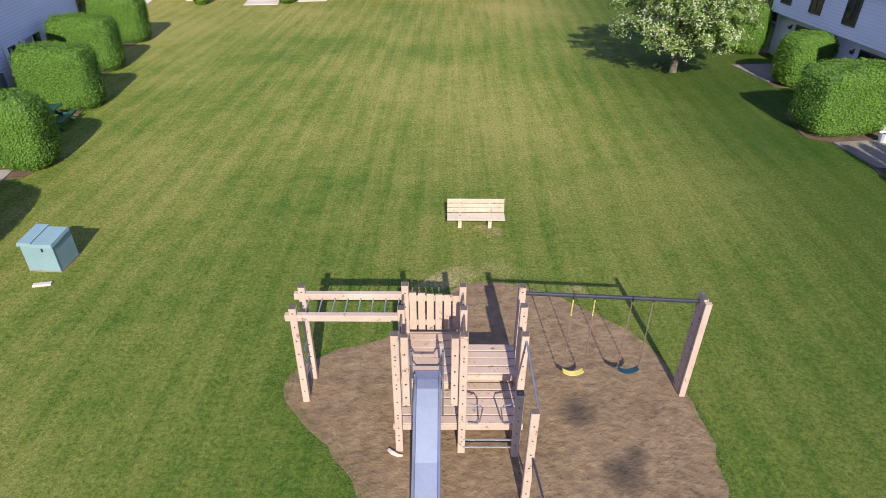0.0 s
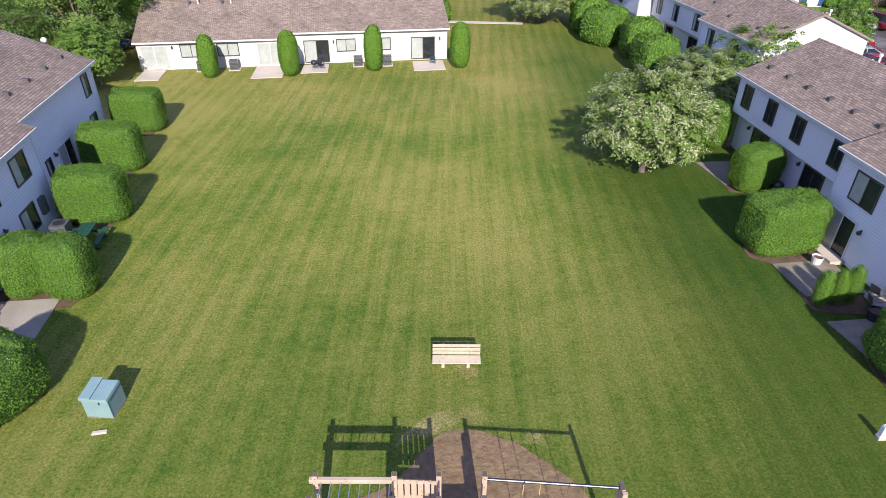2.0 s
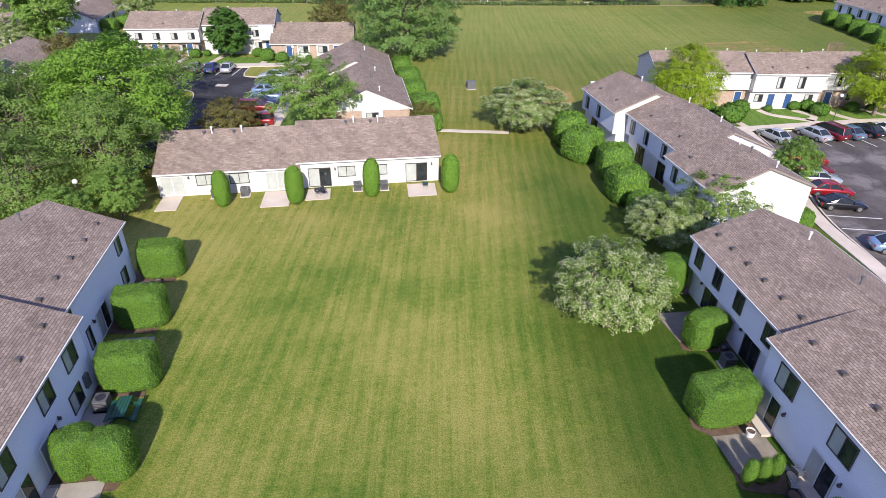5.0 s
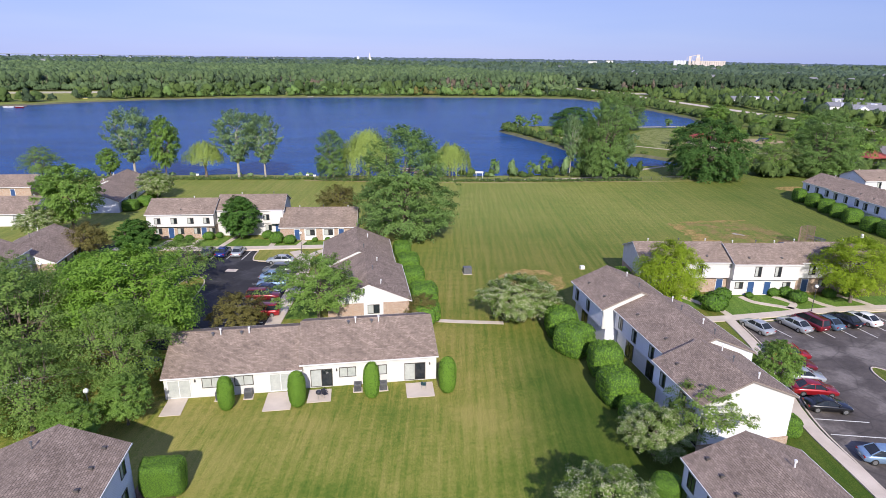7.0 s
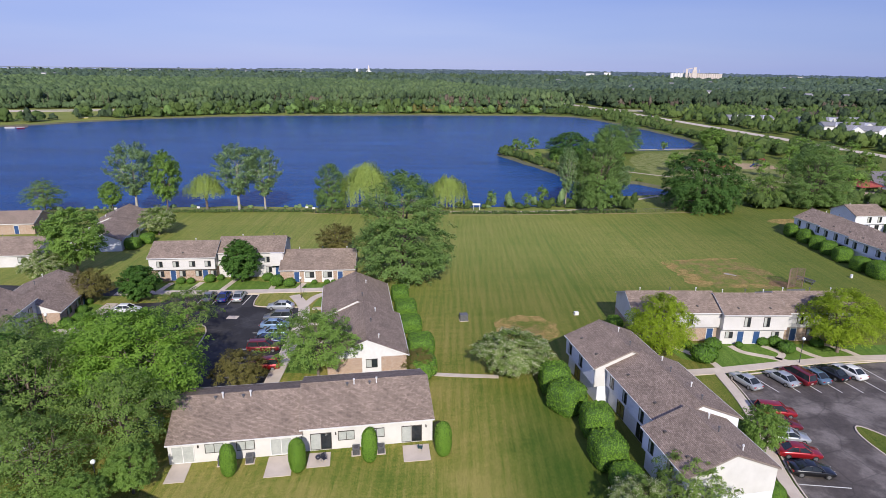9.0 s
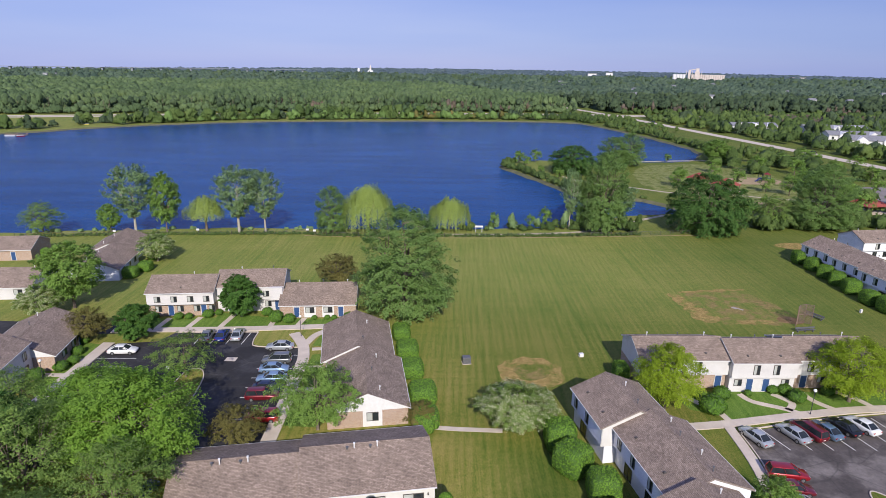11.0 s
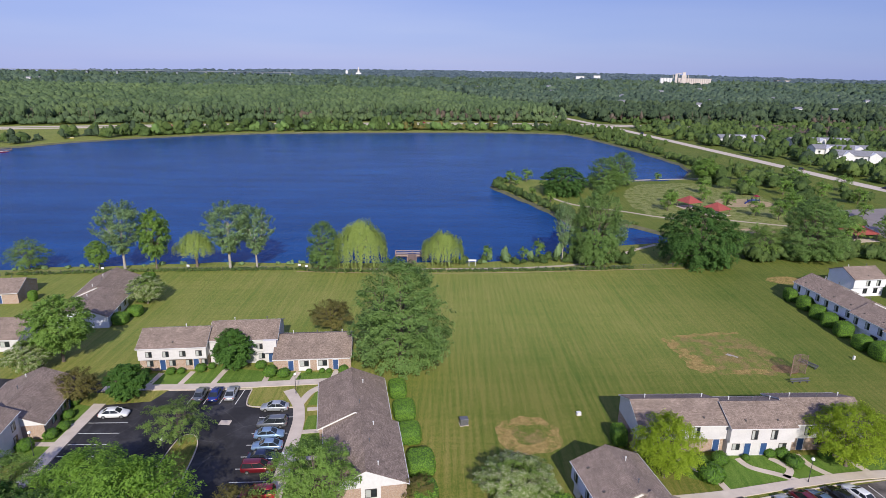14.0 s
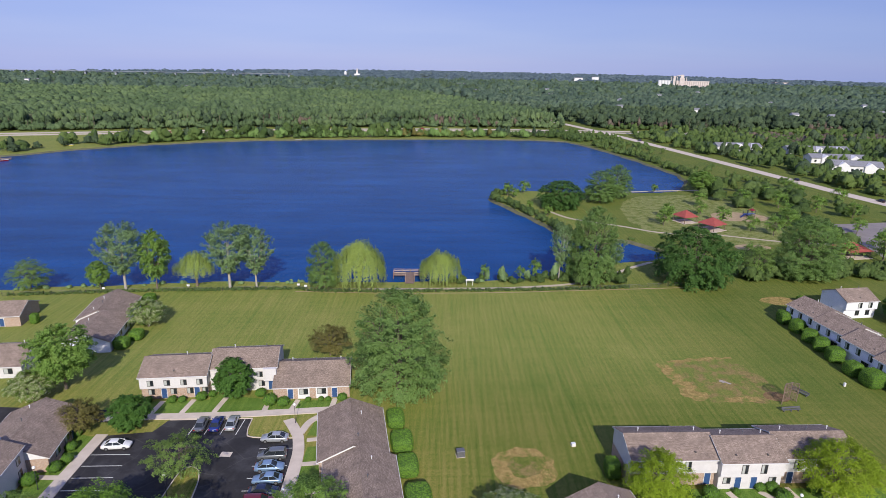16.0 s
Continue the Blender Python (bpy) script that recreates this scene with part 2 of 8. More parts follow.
def grass_material(name="mown_grass", worn=None, bare=0.5, watered=0.0):
    """Lawn; worn: two colours of dead grass or dirt that show through, from the share bare."""
    m, nodes, links, bsdf = material(name)
    pos = nodes.new("ShaderNodeNewGeometry").outputs["Position"]
    sep = nodes.new("ShaderNodeSeparateXYZ")
    links.new(pos, sep.inputs[0])
    patch = tex(nodes, links, pos, 0.055, 4, 0.6)
    mid = tex(nodes, links, pos, 0.45, 3, 0.6)
    streak = tex(nodes, links, pos, 4.6, 5, 0.7, stretch=(1.0, 0.022, 1.0, 4))
    tuft = tex(nodes, links, pos, 2.6, 6, 0.8)
    fine = tex(nodes, links, pos, 14.0, 4, 0.7)
    # mower lanes run along the lawn
    lane = nodes.new("ShaderNodeTexWave")
    lane.wave_type, lane.bands_direction, lane.wave_profile = "BANDS", "X", "SIN"
    lane.inputs["Scale"].default_value = 0.27
    lane.inputs["Distortion"].default_value = 2.2
    lane.inputs["Detail Scale"].default_value = 0.15
    mp = nodes.new("ShaderNodeMapping")
    mp.inputs["Rotation"].default_value = (0, 0, radians(4))
    links.new(pos, mp.inputs[0])
    links.new(mp.outputs[0], lane.inputs[0])
    cross = nodes.new("ShaderNodeTexWave")
    cross.wave_type, cross.bands_direction, cross.wave_profile = "BANDS", "X", "SIN"
    cross.inputs["Scale"].default_value, cross.inputs["Distortion"].default_value, cross.inputs["Detail Scale"].default_value = 0.21, 3.0, 0.2
    mq = nodes.new("ShaderNodeMapping")
    mq.inputs["Rotation"].default_value = (0, 0, radians(62))
    links.new(pos, mq.inputs[0])
    links.new(mq.outputs[0], cross.inputs[0])
    court_streak = nodes.new("ShaderNodeMapRange")
    court_streak.inputs[1].default_value, court_streak.inputs[2].default_value, court_streak.inputs[3].default_value, court_streak.inputs[4].default_value = 66.0, 92.0, 1.0, 0.3
    links.new(sep.outputs[1], court_streak.inputs[0])
    streak = maths(nodes, links, "ADD", maths(nodes, links, "MULTIPLY", maths(nodes, links, "SUBTRACT", streak, 0.5), court_streak.outputs[0]), 0.5)
    f = maths(nodes, links, "MULTIPLY", patch, 0.64)
    for t, k in ((mid, 0.10), (streak, 0.27), (lane.outputs["Fac"], 0.045), (cross.outputs["Fac"], 0.012), (fine, 0.24), (tuft, 0.42)):
        f = maths(nodes, links, "ADD", f, maths(nodes, links, "MULTIPLY", t, k))
    # the field beyond the houses is mown on a slant
    lines = tex(nodes, links, pos, 1.0, 3, 0.7, stretch=(1.0, 0.012, 1.0, -24))
    far = nodes.new("ShaderNodeMapRange")
    far.inputs[1].default_value, far.inputs[2].default_value, far.inputs[3].default_value, far.inputs[4].default_value = 62.0, 84.0, 0.0, 0.34
    links.new(sep.outputs[1], far.inputs[0])
    rows = tex(nodes, links, pos, 0.8, 3, 0.7, stretch=(0.015, 1.0, 1.0, -14))
    hatch = maths(nodes, links, "SUBTRACT", maths(nodes, links, "ADD", lines, maths(nodes, links, "MULTIPLY", rows, 0.4)), 0.7)
    hatch = maths(nodes, links, "SUBTRACT", hatch, maths(nodes, links, "MULTIPLY", maths(nodes, links, "SUBTRACT", patch, 0.5), 1.1))
    f = maths(nodes, links, "ADD", f, maths(nodes, links, "MULTIPLY", hatch, far.outputs[0]))
    f = maths(nodes, links, "MULTIPLY", f, 0.94)
    col = ramp(nodes, links, f, [(0.70, (0.098, 0.143, 0.022)), (0.79, (0.200, 0.200, 0.042)), (0.885, (0.320, 0.256, 0.084))])
    # greener and darker on the east side of the court, round the play area, and in the east of the field
    def span(source, a, b, top):
        r = nodes.new("ShaderNodeMapRange")
        r.interpolation_type = "SMOOTHSTEP"
        r.inputs[1].default_value, r.inputs[2].default_value, r.inputs[3].default_value, r.inputs[4].default_value = a, b, 0.0, top
        links.new(source, r.inputs[0])
        return r.outputs[0]
    ex = maths(nodes, links, "ADD", sep.outputs[0], maths(nodes, links, "MULTIPLY", mid, 6.0))
    court = maths(nodes, links, "MULTIPLY", span(ex, 8.0, 18.0, 1.0), span(sep.outputs[1], 85.0, 55.0, 1.0))
    play = span(maths(nodes, links, "ADD", sep.outputs[1], maths(nodes, links, "MULTIPLY", mid, 4.0)), 34.0, 10.0, 0.74)
    field = maths(nodes, links, "MULTIPLY", span(ex, 38.0, 95.0, 0.72), span(sep.outputs[1], 60.0, 85.0, 1.0))
    near = maths(nodes, links, "MULTIPLY", span(ex, -8.0, 22.0, 0.62), span(sep.outputs[1], 142.0, 96.0, 1.0))
    field = maths(nodes, links, "MAXIMUM", field, maths(nodes, links, "MULTIPLY", near, span(sep.outputs[1], 60.0, 82.0, 1.0)))
    play = maths(nodes, links, "MULTIPLY", play, maths(nodes, links, "ADD", span(ex, -7.0, 3.0, 0.35), 0.65))
    lush = maths(nodes, links, "MAXIMUM", maths(nodes, links, "MAXIMUM", court, play), field)
    col = mix(nodes, links, span(sep.outputs[1], 80.0, 125.0, 0.5), col, (0.180, 0.228, 0.063))
    col = mix(nodes, links, lush, col, ramp(nodes, links, f, [(0.69, (0.046, 0.090, 0.011)), (0.88, (0.116, 0.134, 0.026))]))
    col = mix(nodes, links, span(sep.outputs[1], 66.0, 36.0, 1.0), col, mix(nodes, links, 1.0, col, (0.91, 1.03, 0.90), "MULTIPLY"))
    # the near lawn is darkened once more towards the east
    east = maths(nodes, links, "MULTIPLY", span(ex, 6.0, 17.0, 1.0), span(sep.outputs[1], 58.0, 34.0, 1.0))
    col = mix(nodes, links, east, col, mix(nodes, links, 1.0, col, (0.74, 0.78, 0.72), "MULTIPLY"))
    if watered:
        col = mix(nodes, links, watered, col, ramp(nodes, links, f, [(0.69, (0.060, 0.140, 0.020)), (0.88, (0.125, 0.225, 0.040))]))
    if worn:
        gap = tex(nodes, links, pos, 0.33, 6, 0.72)
        soil = ramp(nodes, links, tex(nodes, links, pos, 1.1, 4, 0.6), [(0.35, worn[0]), (0.65, worn[1])])
        col = mix(nodes, links, ramp(nodes, links, gap, [(bare - 0.06, (0, 0, 0)), (bare + 0.05, (1, 1, 1))]), col, soil)
    blade = tex(nodes, links, pos, 38.0, 3, 0.8)
    col = mix(nodes, links, 0.85, col, ramp(nodes, links, blade, [(0.3, (0.30, 0.36, 0.3)), (0.5, (0.92, 0.98, 0.9)), (0.7, (1.68, 1.52, 1.45))]), "MULTIPLY")
    turf = tex(nodes, links, pos, 10.0, 3, 0.75)
    col = mix(nodes, links, 0.8, col, ramp(nodes, links, turf, [(0.32, (0.46, 0.50, 0.42)), (0.68, (1.5, 1.46, 1.42))]), "MULTIPLY")
    links.new(col, bsdf.inputs["Base Color"])
    bsdf.inputs["Roughness"].default_value = 0.9
    bsdf.inputs["Specular IOR Level"].default_value = 0.15
    bump(nodes, links, bsdf, maths(nodes, links, "ADD", blade, fine), 0.6, 0.03)
    return m


def siding_material(name, a, b, course=0.16):
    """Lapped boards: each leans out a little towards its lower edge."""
    m, nodes, links, bsdf = material(name)
    co = nodes.new("ShaderNodeTexCoord").outputs["Object"]
    sep = nodes.new("ShaderNodeSeparateXYZ")
    links.new(co, sep.inputs[0])
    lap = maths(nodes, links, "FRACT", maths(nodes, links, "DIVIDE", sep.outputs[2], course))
    n1 = tex(nodes, links, co, 0.6)
    n2 = tex(nodes, links, co, 9.0, 4, stretch=(0.25, 0.25, 1.0))
    f = maths(nodes, links, "ADD", maths(nodes, links, "MULTIPLY", n1, 0.6), maths(nodes, links, "MULTIPLY", n2, 0.4))
    col = ramp(nodes, links, f, [(0.3, a), (0.7, b)])
    # the shadow line under each lap is painted into the colour
    lap_shade = ramp(nodes, links, maths(nodes, links, "ADD", lap, maths(nodes, links, "MULTIPLY", n2, 0.08)), [(0.86, (1, 1, 1)), (0.97, (0.72, 0.72, 0.74))])
    links.new(mix(nodes, links, 0.9, col, lap_shade, "MULTIPLY"), bsdf.inputs["Base Color"])
    bsdf.inputs["Roughness"].default_value = 0.5
    bump(nodes, links, bsdf, maths(nodes, links, "SUBTRACT", 1.0, lap), 0.8, 0.02)
    return m


def shingle_material():
    m, nodes, links, bsdf = material("asphalt_shingles")
    co = nodes.new("ShaderNodeTexCoord").outputs["Object"]
    br = nodes.new("ShaderNodeTexBrick")
    br.inputs["Scale"].default_value = 1.0
    br.inputs["Brick Width"].default_value, br.inputs["Row Height"].default_value = 0.32, 0.15
    br.inputs["Mortar Size"].default_value = 0.012
    br.inputs["Color1"].default_value = (0.202, 0.156, 0.124, 1)
    br.inputs["Color2"].default_value = (0.308, 0.242, 0.198, 1)
    br.inputs["Mortar"].default_value = (0.085, 0.066, 0.056, 1)
    br.offset = 0.5
    links.new(co, br.inputs["Vector"])
    n1, n2 = tex(nodes, links, co, 0.5, 3), tex(nodes, links, co, 60, 3)
    col = mix(nodes, links, 0.8, br.outputs["Color"], ramp(nodes, links, n1, [(0.3, (0.85, 0.83, 0.82)), (0.7, (1.25, 1.22, 1.2))]), "MULTIPLY")
    col = mix(nodes, links, 0.6, col, ramp(nodes, links, n2, [(0.3, (0.7, 0.7, 0.7)), (0.7, (1.3, 1.3, 1.3))]), "MULTIPLY")
    n3 = tex(nodes, links, co, 3.2, 4, 0.7)
    col = mix(nodes, links, 0.9, col, ramp(nodes, links, n3, [(0.34, (0.82, 0.81, 0.80)), (0.66, (1.2, 1.2, 1.2))]), "MULTIPLY")
    links.new(col, bsdf.inputs["Base Color"])
    bsdf.inputs["Roughness"].default_value = 0.9
    bsdf.inputs["Specular IOR Level"].default_value = 0.2
    bump(nodes, links, bsdf, br.outputs["Fac"], -0.6, 0.012)
    return m


def brick_material():
    m, nodes, links, bsdf = material("brickwork")
    co = nodes.new("ShaderNodeTexCoord").outputs["Object"]
    sep = nodes.new("ShaderNodeSeparateXYZ")
    links.new(co, sep.inputs[0])
    cb = nodes.new("ShaderNodeCombineXYZ")
    links.new(maths(nodes, links, "ADD", sep.outputs[0], sep.outputs[1]), cb.inputs[0])
    links.new(sep.outputs[2], cb.inputs[1])
    br = nodes.new("ShaderNodeTexBrick")
    br.inputs["Scale"].default_value = 1.0
    br.inputs["Brick Width"].default_value, br.inputs["Row Height"].default_value = 0.21, 0.075
    br.inputs["Mortar Size"].default_value = 0.01
    br.inputs["Color1"].default_value = (0.30, 0.17, 0.11, 1)
    br.inputs["Color2"].default_value = (0.42, 0.28, 0.19, 1)
    br.inputs["Mortar"].default_value = (0.45, 0.41, 0.36, 1)
    links.new(cb.outputs[0], br.inputs["Vector"])
    links.new(mix(nodes, links, 0.5, br.outputs["Color"], ramp(nodes, links, tex(nodes, links, co, 3), [(0.3, (0.75, 0.75, 0.75)), (0.7, (1.2, 1.2, 1.2))]), "MULTIPLY"), bsdf.inputs["Base Color"])
    bsdf.inputs["Roughness"].default_value = 0.85
    bump(nodes, links, bsdf, br.outputs["Fac"], -0.4, 0.01)
    return m


def sand_material():
    m, nodes, links, bsdf = material("trodden_sand")
    pos = nodes.new("ShaderNodeNewGeometry").outputs["Position"]
    n1, n2, n3 = tex(nodes, links, pos, 0.9, 5, 0.65), tex(nodes, links, pos, 4.2, 3, 0.5), tex(nodes, links, pos, 45, 3)
    f = maths(nodes, links, "ADD", maths(nodes, links, "MULTIPLY", n1, 0.5), maths(nodes, links, "MULTIPLY", n2, 0.5))
    col = ramp(nodes, links, f, [(0.30, (0.112, 0.068, 0.032)), (0.44, (0.188, 0.122, 0.061)), (0.66, (0.280, 0.188, 0.099))])
    # dark hollows under the swing and beyond it, drawn in the colour only
    for cx, cy, r in ((3.0, 9.35, 0.62), (3.62, 7.75, 0.72), (4.0, 8.2, 0.4)):
        d = nodes.new("ShaderNodeVectorMath")
        d.operation = "DISTANCE"
        links.new(pos, d.inputs[0])
        d.inputs[1].default_value = (cx, cy, 0)
        k = maths(nodes, links, "ADD", maths(nodes, links, "DIVIDE", d.outputs["Value"], r), maths(nodes, links, "MULTIPLY", n1, 0.4))
        hollow = ramp(nodes, links, k, [(0.25, (0.92, 0.92, 0.92)), (0.75, (0.45, 0.45, 0.45)), (1.3, (0, 0, 0))])
        col = mix(nodes, links, hollow, col, (0.050, 0.037, 0.024))
    links.new(col, bsdf.inputs["Base Color"])
    bsdf.inputs["Roughness"].default_value = 0.95
    bump(nodes, links, bsdf, maths(nodes, links, "ADD", maths(nodes, links, "ADD", n2, maths(nodes, links, "MULTIPLY", tex(nodes, links, pos, 9.0, 4, 0.65), 0.6)), maths(nodes, links, "MULTIPLY", n3, 0.15)), 0.8, 0.07)
    return m


def asphalt_material(name, a, b, seams):
    m, nodes, links, bsdf = material(name)
    pos = nodes.new("ShaderNodeNewGeometry").outputs["Position"]
    n1, n2 = tex(nodes, links, pos, 0.25, 4, 0.65), tex(nodes, links, pos, 40, 2)
    col = ramp(nodes, links, n1, [(0.3, a), (0.7, b)])
    v = nodes.new("ShaderNodeTexVoronoi")
    v.feature = "DISTANCE_TO_EDGE"
    v.inputs["Scale"].default_value = 0.16
    wob = mix(nodes, links, 0.06, pos, tex(nodes, links, pos, 1.2, 4), "ADD")
    links.new(wob, v.inputs["Vector"])
    crack = ramp(nodes, links, v.outputs["Distance"], [(0.0, (1, 1, 1)), (0.018, (0, 0, 0))])
    col = mix(nodes, links, maths(nodes, links, "MULTIPLY", crack, 0.4), col, seams)
    # dark patches: sealed repairs, and dappled tree shade painted into the colour
    seal_and_dapple = ramp(nodes, links, tex(nodes, links, pos, 0.13, 5, 0.6), [(0.45, (1, 1, 1)), (0.52, (0.48, 0.46, 0.46))])
    col = mix(nodes, links, 0.9, col, seal_and_dapple, "MULTIPLY")
    wear = ramp(nodes, links, tex(nodes, links, pos, 1.6, 5, 0.7), [(0.35, (0.8, 0.8, 0.8)), (0.65, (1.22, 1.2, 1.18))])
    col = mix(nodes, links, 0.8, col, wear, "MULTIPLY")
    col = mix(nodes, links, 0.5, col, ramp(nodes, links, n2, [(0.3, (0.7, 0.7, 0.7)), (0.7, (1.3, 1.3, 1.3))]), "MULTIPLY")
    links.new(col, bsdf.inputs["Base Color"])
    bsdf.inputs["Roughness"].default_value = 0.85
    bump(nodes, links, bsdf, n2, 0.3, 0.01)
    return m


def water_material():
    m, nodes, links, bsdf = material("lake_water")
    pos = nodes.new("ShaderNodeNewGeometry").outputs["Position"]
    n1 = tex(nodes, links, pos, 0.02, 3)
    col = ramp(nodes, links, n1, [(0.3, (0.006, 0.046, 0.166)), (0.7, (0.008, 0.059, 0.208))])
    # wind lanes lie across the lake
    gust = tex(nodes, links, pos, 0.016, 5, 0.62, stretch=(1.0, 5.0, 1.0, -6))
    col = mix(nodes, links, 0.9, col, ramp(nodes, links, gust, [(0.36, (0.78, 0.80, 0.82)), (0.64, (1.20, 1.18, 1.16))]), "MULTIPLY")
    links.new(col, bsdf.inputs["Base Color"])
    bsdf.inputs["Roughness"].default_value = 0.16
    bsdf.inputs["Specular Tint"].default_value = (0.34, 0.55, 1.0, 1)
    bsdf.inputs["IOR"].default_value = 1.2
    bsdf.inputs["Specular IOR Level"].default_value = 0.16
    w1 = tex(nodes, links, pos, 0.9, 4, 0.6, stretch=(1.0, 0.45, 1.0, 20))
    w2 = tex(nodes, links, pos, 0.12, 2, 0.5)
    bump(nodes, links, bsdf, maths(nodes, links, "ADD", w1, maths(nodes, links, "MULTIPLY", w2, 0.5)), 0.8, 0.45)
    return m


def paint(name, colour, rough=0.25, metal=0.3, coat=0.8):
    m, nodes, links, bsdf = material(name)
    co = nodes.new("ShaderNodeTexCoord").outputs["Object"]
    n = tex(nodes, links, co, 3.0, 3)
    links.new(ramp(nodes, links, n, [(0.3, tuple(c * 0.85 for c in colour)), (0.7, colour)]), bsdf.inputs["Base Color"])
    bsdf.inputs["Roughness"].default_value, bsdf.inputs["Metallic"].default_value = rough, metal
    bsdf.inputs["Coat Weight"].default_value = coat
    return m


GRASS = grass_material()
GRASS_WATERED = grass_material("watered_grass", watered=0.8)
SAND = sand_material()
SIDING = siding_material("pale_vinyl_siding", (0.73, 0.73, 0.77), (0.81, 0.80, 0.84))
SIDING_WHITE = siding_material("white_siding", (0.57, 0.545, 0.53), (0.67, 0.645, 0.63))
STUCCO = plain("white_stucco", (0.56, 0.54, 0.51), (0.66, 0.64, 0.61), 0.8, 0.7, 30, 0.2)
SHINGLE = shingle_material()
PATIO_MID = plain("weathered_concrete", (0.27, 0.235, 0.20), (0.41, 0.36, 0.31), 0.85, 0.6, 14, 0.3, where="Object")
RAKE = plain("brown_rake_trim", (0.20, 0.165, 0.14), (0.29, 0.245, 0.21), 0.6, 2, 20, 0.05)
GREY_ROOF = plain("grey_shingles", (0.15, 0.15, 0.165), (0.24, 0.24, 0.26), 0.85, 0.8, 6, 0.3)
BRICK = brick_material()
TRIM = plain("white_trim", (0.62, 0.61, 0.60), (0.72, 0.71, 0.70), 0.45, 2, 20, 0.05)
BRONZE = plain("dark_bronze_frame", (0.05, 0.042, 0.038), (0.09, 0.078, 0.07), 0.4, 3, 30, 0.05)
GLASS = plain("dark_window_glass", (0.014, 0.017, 0.02), (0.03, 0.036, 0.04), 0.06, 0.8, 4, 0.02)
BLIND = plain("drawn_blind", (0.33, 0.35, 0.33), (0.46, 0.47, 0.44), 0.25, 1.5, 12, 0.1)
DOOR_BLUE = plain("blue_door_paint", (0.025, 0.06, 0.16), (0.035, 0.085, 0.21), 0.4, 2, 20, 0.05)
CONCRETE = plain("pale_concrete", (0.46, 0.384, 0.315), (0.61, 0.52, 0.436), 0.85, 0.5, 18, 0.3, where="Object")
MULCH = plain("red_brown_mulch", (0.075, 0.045, 0.03), (0.19, 0.115, 0.075), 0.95, 2.0, 22, 0.9, depth=0.05)
ASPHALT_NEW = asphalt_material("fresh_asphalt", (0.022, 0.021, 0.024), (0.045, 0.043, 0.046), (0.10, 0.095, 0.09))
ASPHALT_OLD = asphalt_material("worn_asphalt", (0.100, 0.086, 0.079), (0.200, 0.174, 0.160), (0.035, 0.033, 0.032))
LINE = plain("white_road_paint", (0.55, 0.54, 0.5), (0.75, 0.74, 0.7), 0.7, 3, 30, 0.1)
WATER = water_material()
BANK = plain("bank_earth", (0.06, 0.07, 0.03), (0.15, 0.14, 0.075), 0.95, 0.3, 3, 0.6, depth=0.2)
def timber_material(name, a, b, stain):
    """Painted timber gone tan, with grain and dark rotten spots."""
    m, nodes, links, bsdf = material(name)
    co = nodes.new("ShaderNodeTexCoord").outputs["Object"]
    n1, n2, n3 = tex(nodes, links, co, 1.6), tex(nodes, links, co, 30, 4, 0.6), tex(nodes, links, co, 7.0, 5, 0.7)
    f = maths(nodes, links, "ADD", maths(nodes, links, "MULTIPLY", n1, 0.6), maths(nodes, links, "MULTIPLY", n2, 0.4))
    col = ramp(nodes, links, f, [(0.32, a), (0.68, b)])
    col = mix(nodes, links, ramp(nodes, links, n3, [(0.60, (0, 0, 0)), (0.66, (0.8, 0.8, 0.8))]), col, stain)
    links.new(col, bsdf.inputs["Base Color"])
    bsdf.inputs["Roughness"].default_value = 0.75
    bump(nodes, links, bsdf, n2, 0.4, 0.01)
    return m


TIMBER = timber_material("weathered_tan_timber", (0.41, 0.295, 0.218), (0.57, 0.435, 0.335), (0.14, 0.095, 0.068))
END_GRAIN = timber_material("weathered_end_grain", (0.07, 0.055, 0.042), (0.17, 0.13, 0.095), (0.42, 0.34, 0.26))
BENCH_PAINT = timber_material("cream_painted_plank", (0.50, 0.41, 0.29), (0.66, 0.56, 0.42), (0.30, 0.22, 0.15))
# stained concrete, its dark brown also holding the shade on the east patios
PATIO_OLD = plain("stained_old_concrete", (0.15, 0.125, 0.10), (0.31, 0.265, 0.21), 0.85, 0.8, 12, 0.3, where="Object")
TIMBER_DARK = plain("brown_aged_timber", (0.13, 0.085, 0.065), (0.24, 0.165, 0.125), 0.8, 1.6, 28, 0.35)
STEEL = plain("galvanised_steel", (0.42, 0.43, 0.44), (0.56, 0.57, 0.58), 0.35, 3, 30, 0.05, metal=0.9)
SLIDE_STEEL = plain("polished_slide_steel", (0.20, 0.225, 0.30), (0.26, 0.29, 0.37), 0.5, 0.8, 12, 0.04, metal=0.3)
BLACK_STEEL = plain("black_painted_steel", (0.022, 0.022, 0.032), (0.042, 0.042, 0.055), 0.3, 3, 30, 0.05)
YELLOW = plain("yellow_rubber", (0.62, 0.50, 0.10), (0.75, 0.63, 0.16), 0.5, 3, 30, 0.05)
TEAL = plain("teal_rubber", (0.007, 0.036, 0.046), (0.012, 0.058, 0.070), 0.5, 3, 30, 0.05)
BOX_GREEN = plain("pale_green_enamel", (0.185, 0.285, 0.285), (0.235, 0.345, 0.345), 0.45, 1.2, 14, 0.06)
TABLE_GREEN = plain("dark_green_paint", (0.012, 0.06, 0.045), (0.02, 0.09, 0.065), 0.5, 2, 20, 0.1)
GREY_METAL = plain("grey_sheet_metal", (0.10, 0.10, 0.11), (0.17, 0.17, 0.18), 0.5, 3, 30, 0.1, metal=0.3)
RUBBER = plain("tyre_rubber", (0.012, 0.012, 0.012), (0.022, 0.022, 0.022), 0.8, 5, 30, 0.1)
